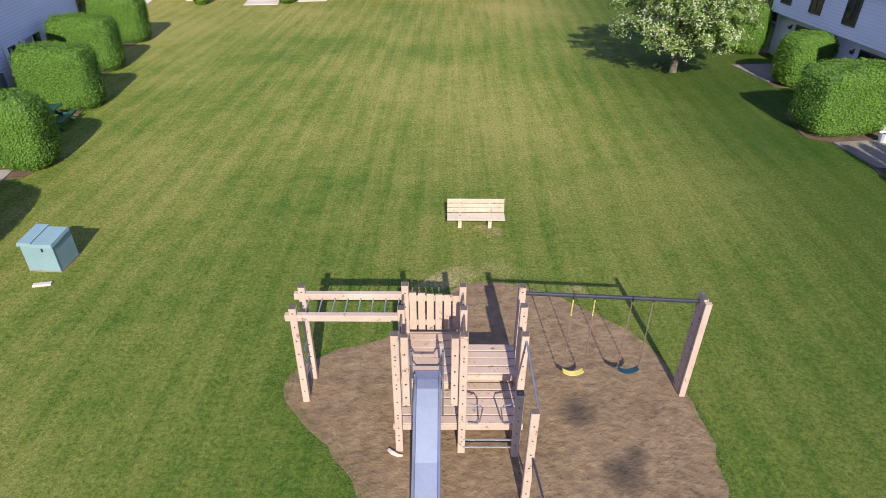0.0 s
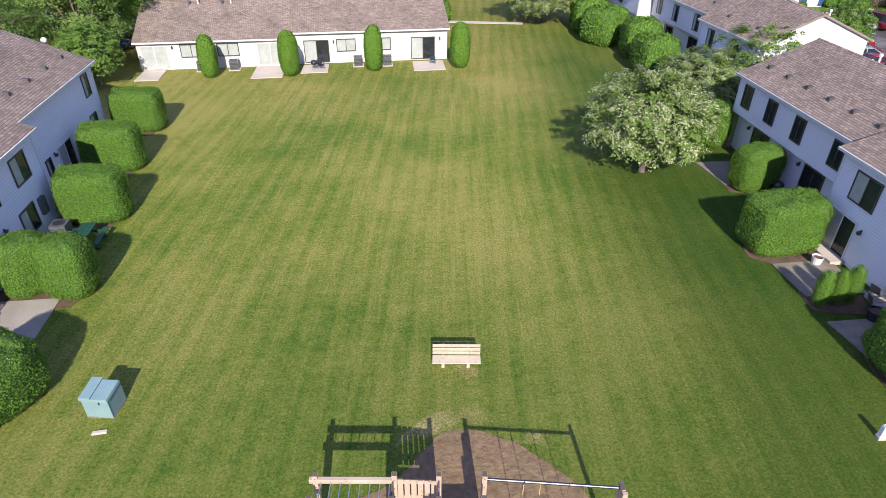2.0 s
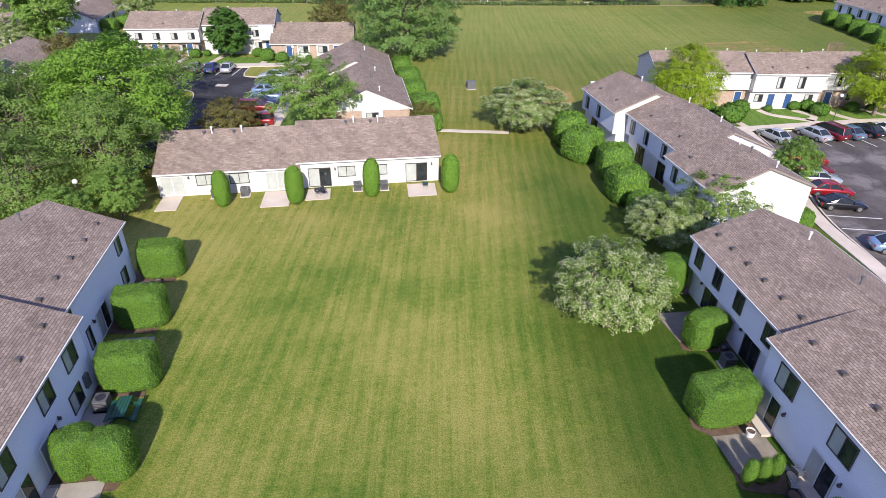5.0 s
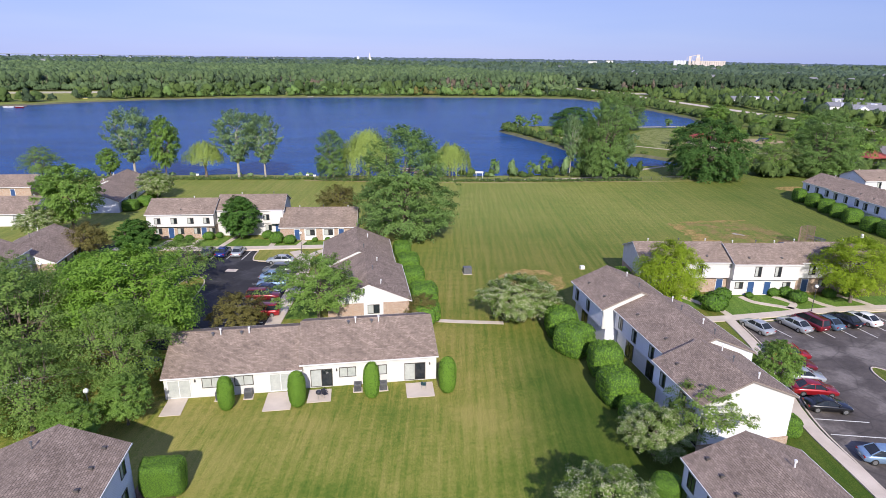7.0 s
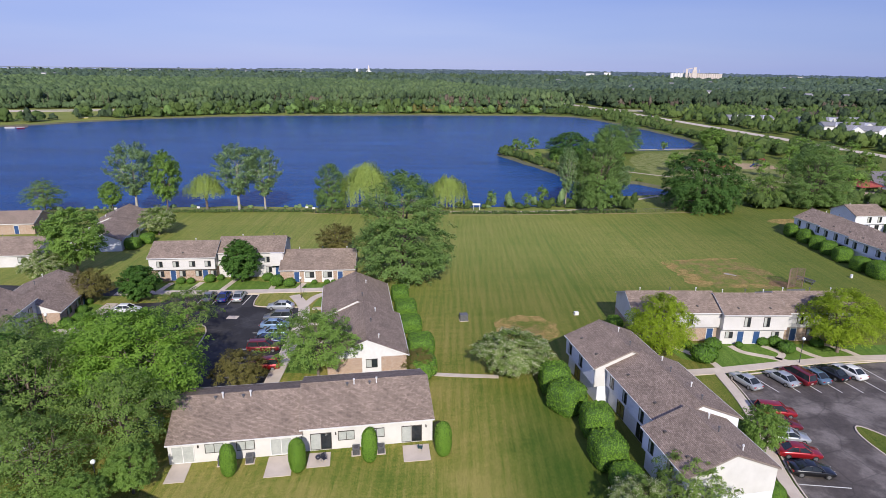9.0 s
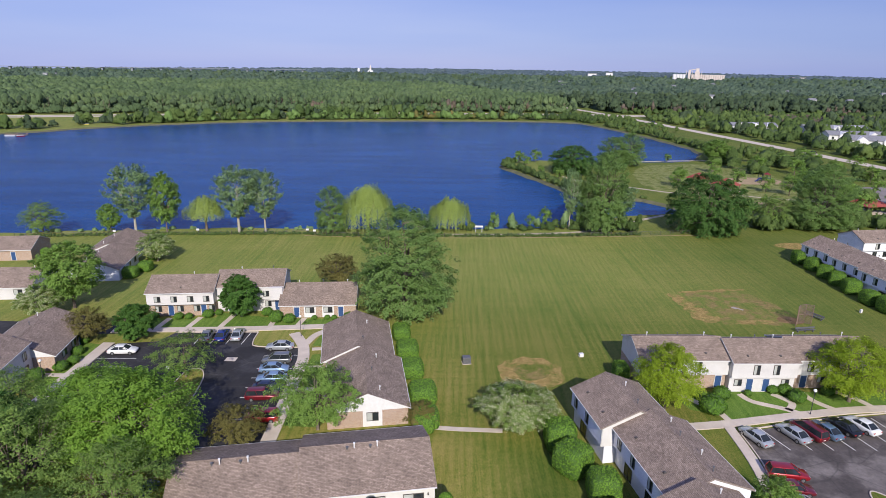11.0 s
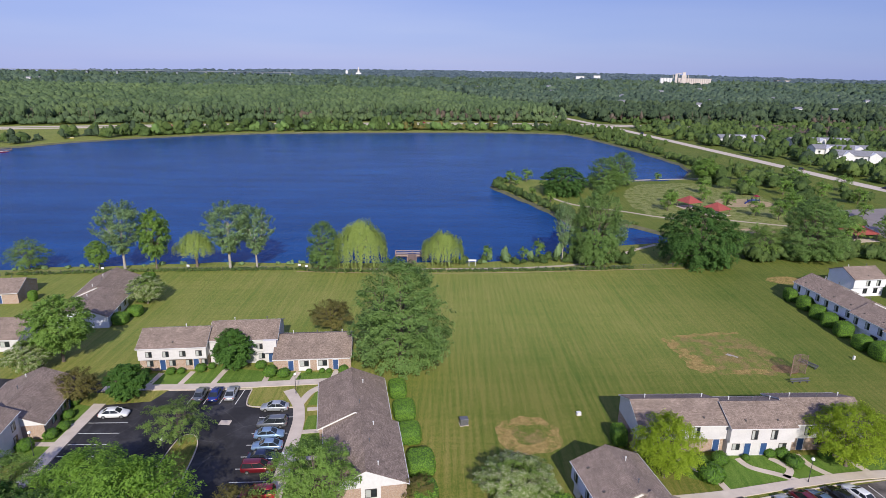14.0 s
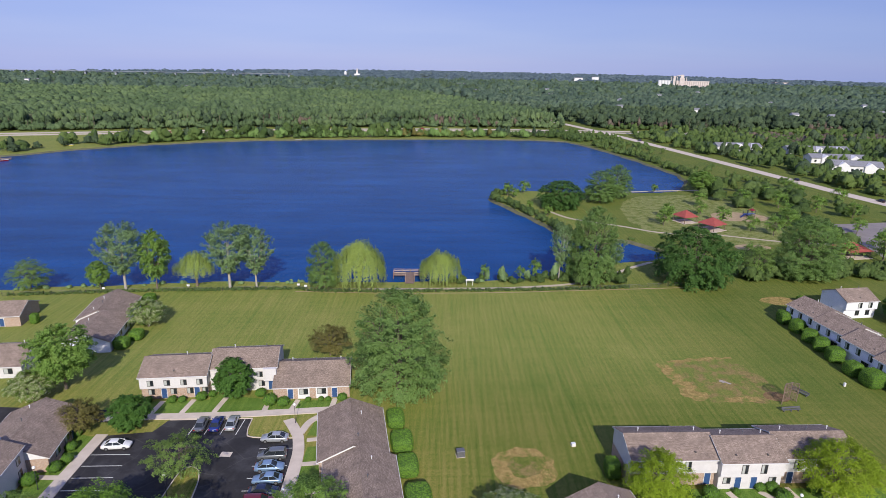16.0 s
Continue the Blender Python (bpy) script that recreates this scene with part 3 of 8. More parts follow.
RIM = plain("alloy", (0.35, 0.35, 0.36), (0.5, 0.5, 0.5), 0.35, 5, 30, 0.05, metal=0.8)
LAMP_GLASS = plain("milky_globe", (0.78, 0.78, 0.76), (0.84, 0.84, 0.82), 0.3, 3, 20, 0.02)
BARK = plain("grey_brown_bark", (0.10, 0.075, 0.055), (0.24, 0.19, 0.15), 0.9, 1.5, 12, 0.9, depth=0.04)
PALE_BARK = plain("pale_grey_bark", (0.26, 0.235, 0.20), (0.44, 0.40, 0.34), 0.9, 1.5, 12, 0.9, depth=0.04)
RED_ROOF = plain("red_roof", (0.24, 0.045, 0.035), (0.34, 0.075, 0.055), 0.7, 1, 10, 0.2)
LEAF_HEDGE = foliage("hedge_leaf", (0.119, 0.233, 0.027), (0.202, 0.355, 0.053), 0.25)
LEAF_HEDGE_DARK = foliage("dark_hedge_leaf", (0.075, 0.161, 0.022), (0.138, 0.265, 0.036), 0.25)
LEAF_MAPLE = foliage("maple_leaf", (0.148, 0.255, 0.053), (0.320, 0.481, 0.117), 0.45)
LEAF_DARK = foliage("dark_leaf", (0.053, 0.129, 0.028), (0.129, 0.255, 0.051), 0.35)
LEAF_LOCUST = foliage("locust_leaf", (0.162, 0.297, 0.043), (0.292, 0.470, 0.078), 0.45)
LEAF_ASH = foliage("ash_leaf", (0.119, 0.210, 0.049), (0.297, 0.420, 0.108), 0.4)
LEAF_CRAB = foliage("crabapple_leaf", (0.14, 0.225, 0.05), (0.275, 0.39, 0.10), 0.42)
LEAF_YELLOW = foliage("yellow_green_leaf", (0.191, 0.288, 0.023), (0.419, 0.539, 0.050), 0.45)
LEAF_GREY = foliage("grey_green_leaf", (0.180, 0.268, 0.117), (0.323, 0.456, 0.205), 0.42)
LEAF_WILLOW = foliage("willow_leaf", (0.225, 0.306, 0.074), (0.438, 0.537, 0.150), 0.4)
LEAF_BROWN = foliage("bronze_leaf", (0.114, 0.111, 0.034), (0.247, 0.219, 0.072), 0.3)
BLOSSOM = foliage("cream_blossom", (0.473, 0.487, 0.275), (0.746, 0.743, 0.486), 0.3)
# leaf colours hold distance haze: LEAF_WOODS a little, LEAF_FAR and LEAF_HORIZON more
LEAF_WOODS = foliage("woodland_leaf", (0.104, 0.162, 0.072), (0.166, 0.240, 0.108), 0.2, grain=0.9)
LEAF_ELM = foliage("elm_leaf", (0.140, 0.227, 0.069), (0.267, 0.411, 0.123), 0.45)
LEAF_FAR = foliage("hazed_woodland_leaf", (0.072, 0.118, 0.082), (0.138, 0.195, 0.128), 0.1, grain=0.35)
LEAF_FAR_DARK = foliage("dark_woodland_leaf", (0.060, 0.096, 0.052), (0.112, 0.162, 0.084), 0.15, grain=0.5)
LEAF_HORIZON = foliage("hazed_horizon_leaf", (0.095, 0.138, 0.160), (0.145, 0.195, 0.225), 0.1, grain=0.12)
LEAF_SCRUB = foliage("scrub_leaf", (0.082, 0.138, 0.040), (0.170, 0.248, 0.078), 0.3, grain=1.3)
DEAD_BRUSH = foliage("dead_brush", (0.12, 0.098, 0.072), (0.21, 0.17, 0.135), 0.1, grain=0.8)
LEAF_EDGE = foliage("edge_grass_blade", (0.105, 0.175, 0.030), (0.20, 0.275, 0.062), 0.4)
ASPHALT_PALE = plain("sun_bleached_asphalt", (0.17, 0.145, 0.14), (0.27, 0.235, 0.225), 0.9, 0.1, 2.0, 0.2, where="Object")
LEAF_BROAD = foliage("broad_maple_leaf", (0.052, 0.120, 0.030), (0.125, 0.238, 0.058), 0.35)
INNER = plain("painted_inner_shade", (0.035, 0.080, 0.010), (0.075, 0.155, 0.020), 0.9, 3, 14, 0.6, depth=0.05)

# ---- ground, lake, paved surfaces ----
LAKE = [(-113, 168.5), (-90, 172.0), (-65, 175.5), (-50, 175.4), (-33, 176.0), (-8, 176.6), (18, 178.4), (34, 180), (43, 186), (58, 194), (76, 199), (86, 205), (85, 214), (74, 226),
        (60, 221), (53, 232), (47, 256), (38, 278), (32, 292), (36, 305), (47, 313), (72, 309), (99, 310), (128, 313), (140, 325), (154, 357), (150, 400), (143, 446), (130, 500),
        (116, 534), (16, 530), (-70, 517), (-155, 498), (-237, 446), (-268, 400), (-330, 372), (-420, 335), (-620, 220), (-640, 60), (-420, 60), (-240, 130), (-160, 158)]
lake_line = wavy(rounded(LAKE, 1), 5.0, 1.6, 3.0)


def sheet(name, outer, holes, z, mat, label, category, kind="structure"):
    """A flat sheet of any outline, with holes, triangulated."""
    from mathutils.geometry import tessellate_polygon
    rings = [[Vector((x, y, 0)) for x, y in r] for r in [outer] + holes]
    tris = tessellate_polygon(rings)
    flat = [p for r in rings for p in r]
    me = bpy.data.meshes.new(name)
    me.from_pydata([(p.x, p.y, z) for p in flat], [], [tuple(t) for t in tris])
    me.update()
    bm = bmesh.new()
    bm.from_mesh(me)
    for f in bm.faces:
        if f.normal.z < 0:
            f.normal_flip()
    bm.to_mesh(me)
    bm.free()
    me.materials.append(mat)
    return single(name, me, None, label, category, "", kind)


def slab(name, poly, z0, z1, mat, label, category, kind="structure"):
    """A slab with a real edge."""
    area = sum(ax * by - bx * ay for (ax, ay), (bx, by) in zip(poly, poly[1:] + poly[:1]))
    poly = poly if area > 0 else poly[::-1]
    return single(name, Geo().prism(poly, z0, z1), mat, label, category, "", kind)


def strip(points, width):
    """The outline of a band of the given width along points."""
    left, right = [], []
    for i, (x, y) in enumerate(points):
        ax, ay = points[max(i - 1, 0)]
        bx, by = points[min(i + 1, len(points) - 1)]
        d = math.hypot(bx - ax, by - ay)
        nx, ny = -(by - ay) / d * width / 2, (bx - ax) / d * width / 2
        left.append((x + nx, y + ny))
        right.append((x - nx, y - ny))
    return left + right[::-1]


def curve(points, n=6):
    """Points on a smooth line through the given ones."""
    out = []
    p = [points[0]] + points + [points[-1]]
    for i in range(1, len(p) - 2):
        for k in range(n):
            t = k / n
            out.append(tuple(0.5 * (2 * p[i][a] + (p[i + 1][a] - p[i - 1][a]) * t + (2 * p[i - 1][a] - 5 * p[i][a] + 4 * p[i + 1][a] - p[i + 2][a]) * t * t
                                    + (3 * p[i][a] - p[i - 1][a] - 3 * p[i + 1][a] + p[i + 2][a]) * t ** 3) for a in (0, 1)))
    return out + [points[-1]]


def band(name, points, width, z0, z1, mat, label, category, smoothed=True):
    """A path or road along points, its faces in one mesh."""
    pts = curve(points) if smoothed else points
    o = strip(pts, width)
    n = len(pts)
    g = Geo()
    vs = [(x, y, z) for z in (z1, z0) for x, y in o]
    m = 2 * n
    fs = []
    for i in range(n - 1):
        fs.append((i, m - 1 - i, m - 2 - i, i + 1))
        fs.append((i, i + 1, m + i + 1, m + i))
        fs.append((m - 2 - i, m - 1 - i, 2 * m - 1 - i, 2 * m - 2 - i))
    fs += [(0, m, 2 * m - 1, m - 1), (n - 1, n, m + n, m + n - 1)]
    g.add(vs, fs)
    return single(name, g, mat, label, category, "", "structure")


sheet("ground", [(-4800, -400), (4800, -400), (4800, 2400)] + [(k * y, y) for k, y in REACH[::-1]] + [(-4800, 1400)], [lake_line], 0.0, GRASS, "mown green and straw-yellow lawn with mower stripes", "lawn")
water = Geo().add([(-700, 20, -0.9), (220, 20, -0.9), (220, 560, -0.9), (-700, 560, -0.9)], [(0, 1, 2, 3)])
single("water", water, WATER, "dark blue rippled lake water", "lake", "", "structure")
bank = Geo()
ring = [(x, y, 0.0) for x, y in lake_line]
low = []
for i, (x, y) in enumerate(lake_line):
    ax, ay = lake_line[i - 1]
    bx, by = lake_line[(i + 1) % len(lake_line)]
    d = math.hypot(bx - ax, by - ay)
    low.append((x - (by - ay) / d * 2.4, y + (bx - ax) / d * 2.4, -1.3))
k = len(ring)
bank.add(ring + low, [(i, (i + 1) % k, k + (i + 1) % k, k + i) for i in range(k)])
single("bank", bank, BANK, "low grassy earth bank sloping into the lake", "bank", "", "structure")

sand_edge = wavy(rounded([(-3.75, 10.4), (-3.3, 9.3), (-2.2, 8.2), (-1.45, 7.2), (-1.3, 5.2), (4.9, 5.0), (5.55, 7.2), (5.75, 9.2), (5.4, 10.9), (5.0, 11.9), (4.0, 12.9), (2.8, 13.8), (1.4, 14.2), (0.6, 14.15),
                          (-0.1, 13.2), (-1.2, 11.75), (-2.6, 11.3)], 2), 0.22, 0.11, 5.0)
sheet("sand_pit", sand_edge, [], 0.012, SAND, "brown trodden sand under the play equipment", "sand")

# paths and paving
band("path", [(1.0, 75.0), (4.0, 74.7), (10.0, 74.4)], 0.9, -0.1, 0.05, CONCRETE, "pale concrete footpath between the lawns", "footpath", False)
for x, y, t, w, d in ((-17.8, 19.9, 97, 2.7, 3.0), (-19.7, 31.6, 97, 3.0, 2.6), (-19.0, 26.0, 97, 2.0, 1.8), (-21.2, 38.3, 97, 1.9, 1.6)):
    tagged(single("patio", Geo().prism([(-w / 2, -d / 2), (w / 2, -d / 2), (w / 2, d / 2), (-w / 2, d / 2)], -0.1, 0.06), PATIO_MID, m=pose(x, y, 0, 0, 0, t)),
           "weathered concrete patio slab at the back door", "patio", "patio slabs", "structure")
for poly, mat in (([(17.1, 36.2), (17.8, 33.0), (21.0, 33.4), (20.6, 36.6)], PATIO_OLD), ([(16.8, 24.5), (17.2, 21.9), (20.2, 22.2), (19.8, 24.9)], PATIO_OLD), ([(17.2, 20.1), (17.7, 17.9), (21.0, 18.2), (20.6, 20.5)], PATIO_OLD),
                  ([(-26.1, 51.9), (-24.1, 52.2), (-24.5, 55.3), (-26.4, 55.0)], CONCRETE), ([(-16.3, 52.9), (-13.6, 53.3), (-13.9, 56.8), (-16.6, 56.4)], CONCRETE), ([(-12.2, 54.5), (-9.8, 54.9), (-10.1, 57.3), (-12.4, 57.0)], CONCRETE),
                  ([(-2.0, 55.6), (0.9, 56.0), (0.6, 58.9), (-2.3, 58.5)], CONCRETE)):
    tagged(slab("patio", poly, -0.1, 0.06, mat, "", ""), "stained old concrete patio slab at the back door" if mat is PATIO_OLD else "pale concrete patio slab at the back door", "patio", "patio slabs")
for poly in ([(15.9, 25.2), (17.0, 24.4), (20.0, 24.9), (21.4, 28.0), (19.6, 28.9), (16.4, 28.2)], [(17.0, 20.9), (19.4, 20.6), (19.9, 22.4), (17.0, 22.3)], [(17.4, 15.5), (20.6, 15.3), (21.0, 18.0), (17.5, 18.0)],
             [(17.7, 32.2), (21.2, 31.8), (21.2, 34.2), (18.0, 34.4)], [(18.4, 38.9), (20.6, 38.7), (20.9, 41.6), (18.4, 41.5)],
             [(-16.2, 13.3), (-15.0, 14.8), (-15.6, 16.9), (-20.5, 17.5), (-20.0, 13.0)], [(-19.5, 20.3), (-15.7, 20.8), (-15.5, 22.9), (-19.9, 23.5)], [(-21.0, 27.5), (-17.0, 27.5), (-17.2, 29.9), (-21.5, 29.9)],
             [(-22.4, 33.5), (-18.8, 33.7), (-19.0, 36.1), (-22.9, 35.9)], [(-23.4, 39.7), (-19.8, 40.1), (-20.0, 42.3), (-23.5, 42.1)]):
    slab("mulch_bed", wavy(poly, 0.5, 0.12, 2.0), -0.1, 0.03, MULCH, "red-brown bark mulch bed at the hedge foot", "flower bed")

slab("parking_lot", [(-54.4, 66), (-21.3, 66), (-21.6, 98.4), (-29.4, 98.6), (-30.7, 100.2), (-30.9, 104.5), (-45.6, 104.0), (-47.0, 100.5), (-54.6, 99.3)], -0.2, 0.015, ASPHALT_NEW, "smooth black asphalt car park with white stall lines", "car park")
slab("parking_lot", [(37.9, 20), (95, 20), (95, 80.4), (66, 79.3), (42.0, 74.6), (41.4, 66), (38.6, 52.3)], -0.2, 0.015, ASPHALT_OLD, "cracked grey asphalt car park with sealed patches and painted dappled shade", "car park")
slab("access_road", [(-110, 101.5), (-54.4, 103.5), (-54.4, 107.2), (-110, 110)], -0.2, 0.012, ASPHALT_NEW, "black asphalt access road", "road")
band("pavement", [(-55.4, 66), (-55.5, 84), (-55.1, 99.6)], 2.0, -0.1, 0.13, CONCRETE, "pale concrete pavement along the car park", "pavement", False)
band("pavement", [(-20.4, 66), (-20.5, 90), (-21.3, 97.5), (-22.6, 101.0), (-24.4, 104.2)], 1.9, -0.1, 0.13, CONCRETE, "pale concrete pavement along the car park", "pavement")
band("pavement", [(-57.0, 104.6), (-50.0, 105.0), (-36.0, 105.7), (-25.0, 106.7), (-17.5, 107.5)], 1.9, -0.1, 0.132, CONCRETE, "pale concrete pavement along the car park", "pavement")
band("pavement", [(-21.4, 100.0), (-20.4, 103.5), (-18.4, 105.8)], 1.3, -0.1, 0.127, CONCRETE, "curving pale concrete footpath", "footpath")
for x0, y0, x1, y1 in ((-49.7, 106, -49.2, 110.4), (-44.3, 106, -43.6, 111), (-38.5, 106.5, -37.6, 113.2), (-29.5, 107, -29.3, 113.5), (-24.6, 107.4, -24.0, 111), (-17.3, 108, -17.0, 111.6), (-20.0, 98.0, -17.4, 98.4), (-20.0, 91.4, -16.6, 91.8), (-20.0, 84.5, -15.5, 85.0),
                       (-60.5, 93.0, -56, 93.3), (-60.8, 88.4, -56, 88.3)):
    band("path", [(x0, y0), (x1, y1)], 1.0, -0.1, 0.06, CONCRETE, "narrow concrete path to a front door", "footpath", False)
band("pavement", [(38.0, 20), (37.6, 42.2), (37.5, 52.4), (40.4, 66), (41.0, 75.6)], 1.4, -0.1, 0.13, CONCRETE, "pale concrete pavement along the car park", "pavement")
band("pavement", [(33.0, 75.3), (41.3, 76.4), (54.0, 78.9), (66.0, 80.6), (95.0, 82.0)], 1.6, -0.1, 0.132, CONCRETE, "pale concrete pavement along the car park", "pavement")
for pts in ([(41.8, 77.0), (41.2, 79.6), (39.2, 82.0), (37.5, 84.5)], [(53.0, 79.2), (50.9, 80.6), (47.6, 82.3), (46.6, 84.4)], [(51.6, 80.0), (53.2, 82.0), (51.6, 84.5)], [(58.6, 80.2), (56.8, 82.6), (56.2, 85.4)], [(64.5, 81.2), (63.4, 83.5), (61.6, 85.4)]):
    band("path", pts, 1.0, -0.1, 0.06, CONCRETE, "narrow curving concrete path to a front door", "footpath")


def kerb(points):
    return band("kerb", points, 0.16, -0.1, 0.14, CONCRETE, "raised pale concrete kerb", "kerb")


for pts in ([(-54.4, 66), (-54.4, 85), (-54.3, 99.0)], [(-21.3, 66), (-21.5, 90), (-21.7, 98.2)], [(-21.9, 98.6), (-29.3, 98.8), (-30.7, 100.4), (-30.9, 104.4)], [(-30.9, 104.6), (-45.4, 104.1)], [(37.95, 20), (38.3, 42), (38.5, 52.3), (41.4, 66), (41.9, 74.4)],
            [(42.0, 74.8), (66.0, 79.5), (95.0, 80.6)]):
    kerb(pts)
ISLE = rounded([(-38.7, 66), (-33.6, 66), (-34.2, 86), (-35.4, 90.3), (-37.4, 91.0), (-38.6, 88.8)], 2)
kerb(ISLE + ISLE[:1])
slab("island", ISLE, -0.1, 0.1, GRASS, "planted island in the car park with dry grass", "traffic island")
ISLE2 = rounded([(51.0, 57.2), (50.8, 61.8), (52.2, 63.2), (56.0, 57.0), (58.0, 50.0), (54.0, 48.0)], 2)
kerb(ISLE2 + ISLE2[:1])
slab("island", ISLE2, -0.1, 0.1, GRASS, "grass island in the car park", "traffic island")
lines = [(-54.2, y, -47.9, y + 0.1) for y in (94.0, 91.1, 88.2, 85.3, 82.4, 79.5)] + [(-27.4, y, -21.9, y + 0.15) for y in (95.6, 91.0, 88.0, 85.1, 82.3, 79.4, 76.6, 73.8)] + \
        [(x, 99.6, x + 0.3, 104.3) for x in (-40.6, -37.9, -35.2, -32.5)] + [(38.7, y, 43.8, y - 0.6) for y in (49.6, 52.2, 54.9, 57.6, 60.4)] + \
        [(x, 70.6, x - 1.6, 75.2 + (x - 44) * 0.15) for x in (46.7, 49.5, 52.3, 55.1, 57.9, 60.9, 63.9)]
for x0, y0, x1, y1 in lines:
    band("stall_line", [(x0, y0), (x1, y1)], 0.12, 0.0, 0.021, LINE, "white painted stall line", "road marking", False)
slab("drain_cover", [(-33.4, 93.5), (-31.6, 93.4), (-31.5, 94.7), (-33.3, 94.8)], -0.1, 0.024, CONCRETE, "square concrete storm drain surround with grate", "drain")

# worn places in the far field
DIRT = plain("dry_dirt", (0.25, 0.18, 0.09), (0.42, 0.31, 0.18), 0.95, 0.5, 4, 0.6, depth=0.05, where="Object")
DEAD_LAWN = grass_material("patchy_dead_lawn", ((0.25, 0.170, 0.064), (0.38, 0.265, 0.108)), 0.46)
DIRT_LAWN = grass_material("red_dirt_lawn", ((0.17, 0.10, 0.055), (0.26, 0.16, 0.09)), 0.44)
DRY_LAWN = grass_material("dry_lawn", ((0.22, 0.19, 0.075), (0.32, 0.265, 0.12)), 0.53)
DRY_PARK = grass_material("dry_park_lawn", ((0.185, 0.205, 0.075), (0.25, 0.245, 0.10)), 0.48)
BARE_LAWN = grass_material("thin_bare_lawn", ((0.20, 0.15, 0.062), (0.29, 0.21, 0.09)), 0.515)


def worn(name, outline, mat, label, z=0.008):
    sheet(name, outline, [], z, mat, label, "bare ground")


def worn_ring(name, outer, inner, mat, label, z=0.008):
    sheet(name, outer, [inner], z, mat, label, "bare ground")


worn_ring("dry_patch", wavy(rounded([(10.6, 91), (12.6, 95), (17.6, 96.4), (20.8, 93.6), (21.8, 89.4), (19.5, 86), (15.4, 84.6), (11.8, 86.6)], 2), 0.8, 0.9),
          wavy(rounded([(13.2, 90.6), (14.6, 93.2), (17.4, 93.8), (19.4, 91.6), (18.6, 88.4), (15.2, 87.4)], 2), 0.7, 0.7, 3.0), DEAD_LAWN, "oval ring of dead straw-coloured grass in the lawn")
worn("dry_patch", wavy(rounded([(13.0, 90.6), (14.6, 93.4), (17.4, 94.0), (19.6, 91.6), (18.8, 88.2), (15.2, 87.2)], 2), 0.8, 0.5), BARE_LAWN, "thin greener grass inside the dead ring", 0.004)
worn("infield_dirt", wavy(rounded([(51.0, 126.5), (68.5, 129.2), (72.8, 113.6), (69, 109.8), (52.0, 110.6)], 1), 1.0, 1.0), BARE_LAWN, "thin bare dirt of a ball field showing through grass")
worn("bare_edge", wavy(rounded([(50.4, 126.6), (53.4, 126.6), (53.8, 120.0), (57.4, 111.4), (51.4, 110.6), (51.4, 118)], 1), 0.8, 0.8), DEAD_LAWN, "worn orange dirt along the side of the ball field", 0.013)
worn("bare_edge", wavy(rounded([(53.4, 127.6), (68.6, 129.6), (68.9, 128.4), (53.6, 126.2)], 1), 0.8, 0.5, 2.0), DEAD_LAWN, "worn orange dirt along the side of the ball field", 0.013)
worn("bare_edge", wavy(rounded([(57.6, 111.6), (66.0, 112.6), (66.2, 110.4), (57.8, 110.4)], 1), 0.8, 0.6, 5.0), DEAD_LAWN, "worn orange dirt along the side of the ball field", 0.013)
worn("bare_ground", wavy(rounded([(67.4, 113.8), (72.0, 114.4), (72.4, 110.6), (67.6, 110.8)], 1), 0.8, 0.5, 1.0), DIRT_LAWN, "red-brown dirt round the home plate", 0.016)
slab("pitching_slab", [(61.1, 118.5), (61.8, 119.0), (63.3, 117.4), (62.9, 117.1), (62.2, 117.9), (61.8, 117.7)], 0.0, 0.04, PATIO_MID, "weathered white mat lying in the middle of the ball field", "mat")
worn("dry_patch", wavy(rounded([(93, 163), (97, 167), (104, 166), (106, 162), (99, 159.5)], 2), 1.0, 0.8), DEAD_LAWN, "patch of dead straw-coloured grass in the lawn")
worn("bare_edge", wavy(rounded([(0.2, 16.6), (1.9, 16.6), (2.0, 17.4), (0.1, 17.4)], 1), 0.2, 0.15), DRY_LAWN, "worn dry grass below the bench")
worn("bare_edge", wavy(rounded([(-1.4, 13.0), (-0.4, 14.6), (1.0, 15.3), (3.0, 14.9), (4.6, 13.2), (3.2, 13.6), (1.6, 14.2), (0.2, 13.9)], 2), 0.25, 0.2), DRY_LAWN, "worn dry grass beside the sand")
worn("park_lawn", wavy(rounded([(92, 296), (130, 310), (152, 298), (154, 268), (146, 236), (122, 212), (98, 224), (84, 240)], 2), 4.0, 2.5), DRY_PARK, "dry olive park lawn beside the lake", 0.006)
for poly in ([(42.6, 77.6), (53.5, 79.8), (66.0, 81.6), (80.0, 82.2), (80.0, 85.2), (36.0, 85.2), (37.5, 80.0)], [(-50.5, 106.1), (-36.0, 106.8), (-25.0, 107.8), (-17.8, 108.5), (-17.6, 110.9), (-28.0, 110.6), (-40.6, 113.4), (-40.8, 110.9), (-53.0, 110.2)],
             [(-60.0, 84.0), (-56.2, 84.0), (-56.0, 99.0), (-60.0, 100.0)], [(-20.2, 99.4), (-17.6, 99.2), (-18.0, 104.8), (-19.6, 103.6)], [(-19.4, 75.2), (-14.6, 74.8), (-17.4, 96.5), (-19.6, 96.0)]):
    sheet("front_lawn", wavy(poly, 1.0, 0.15, 4.0), [], 0.01, GRASS_WATERED, "lush watered green lawn in front of the houses", "lawn")

# ---- buildings ----
UP = Vector((0, 0, 1))


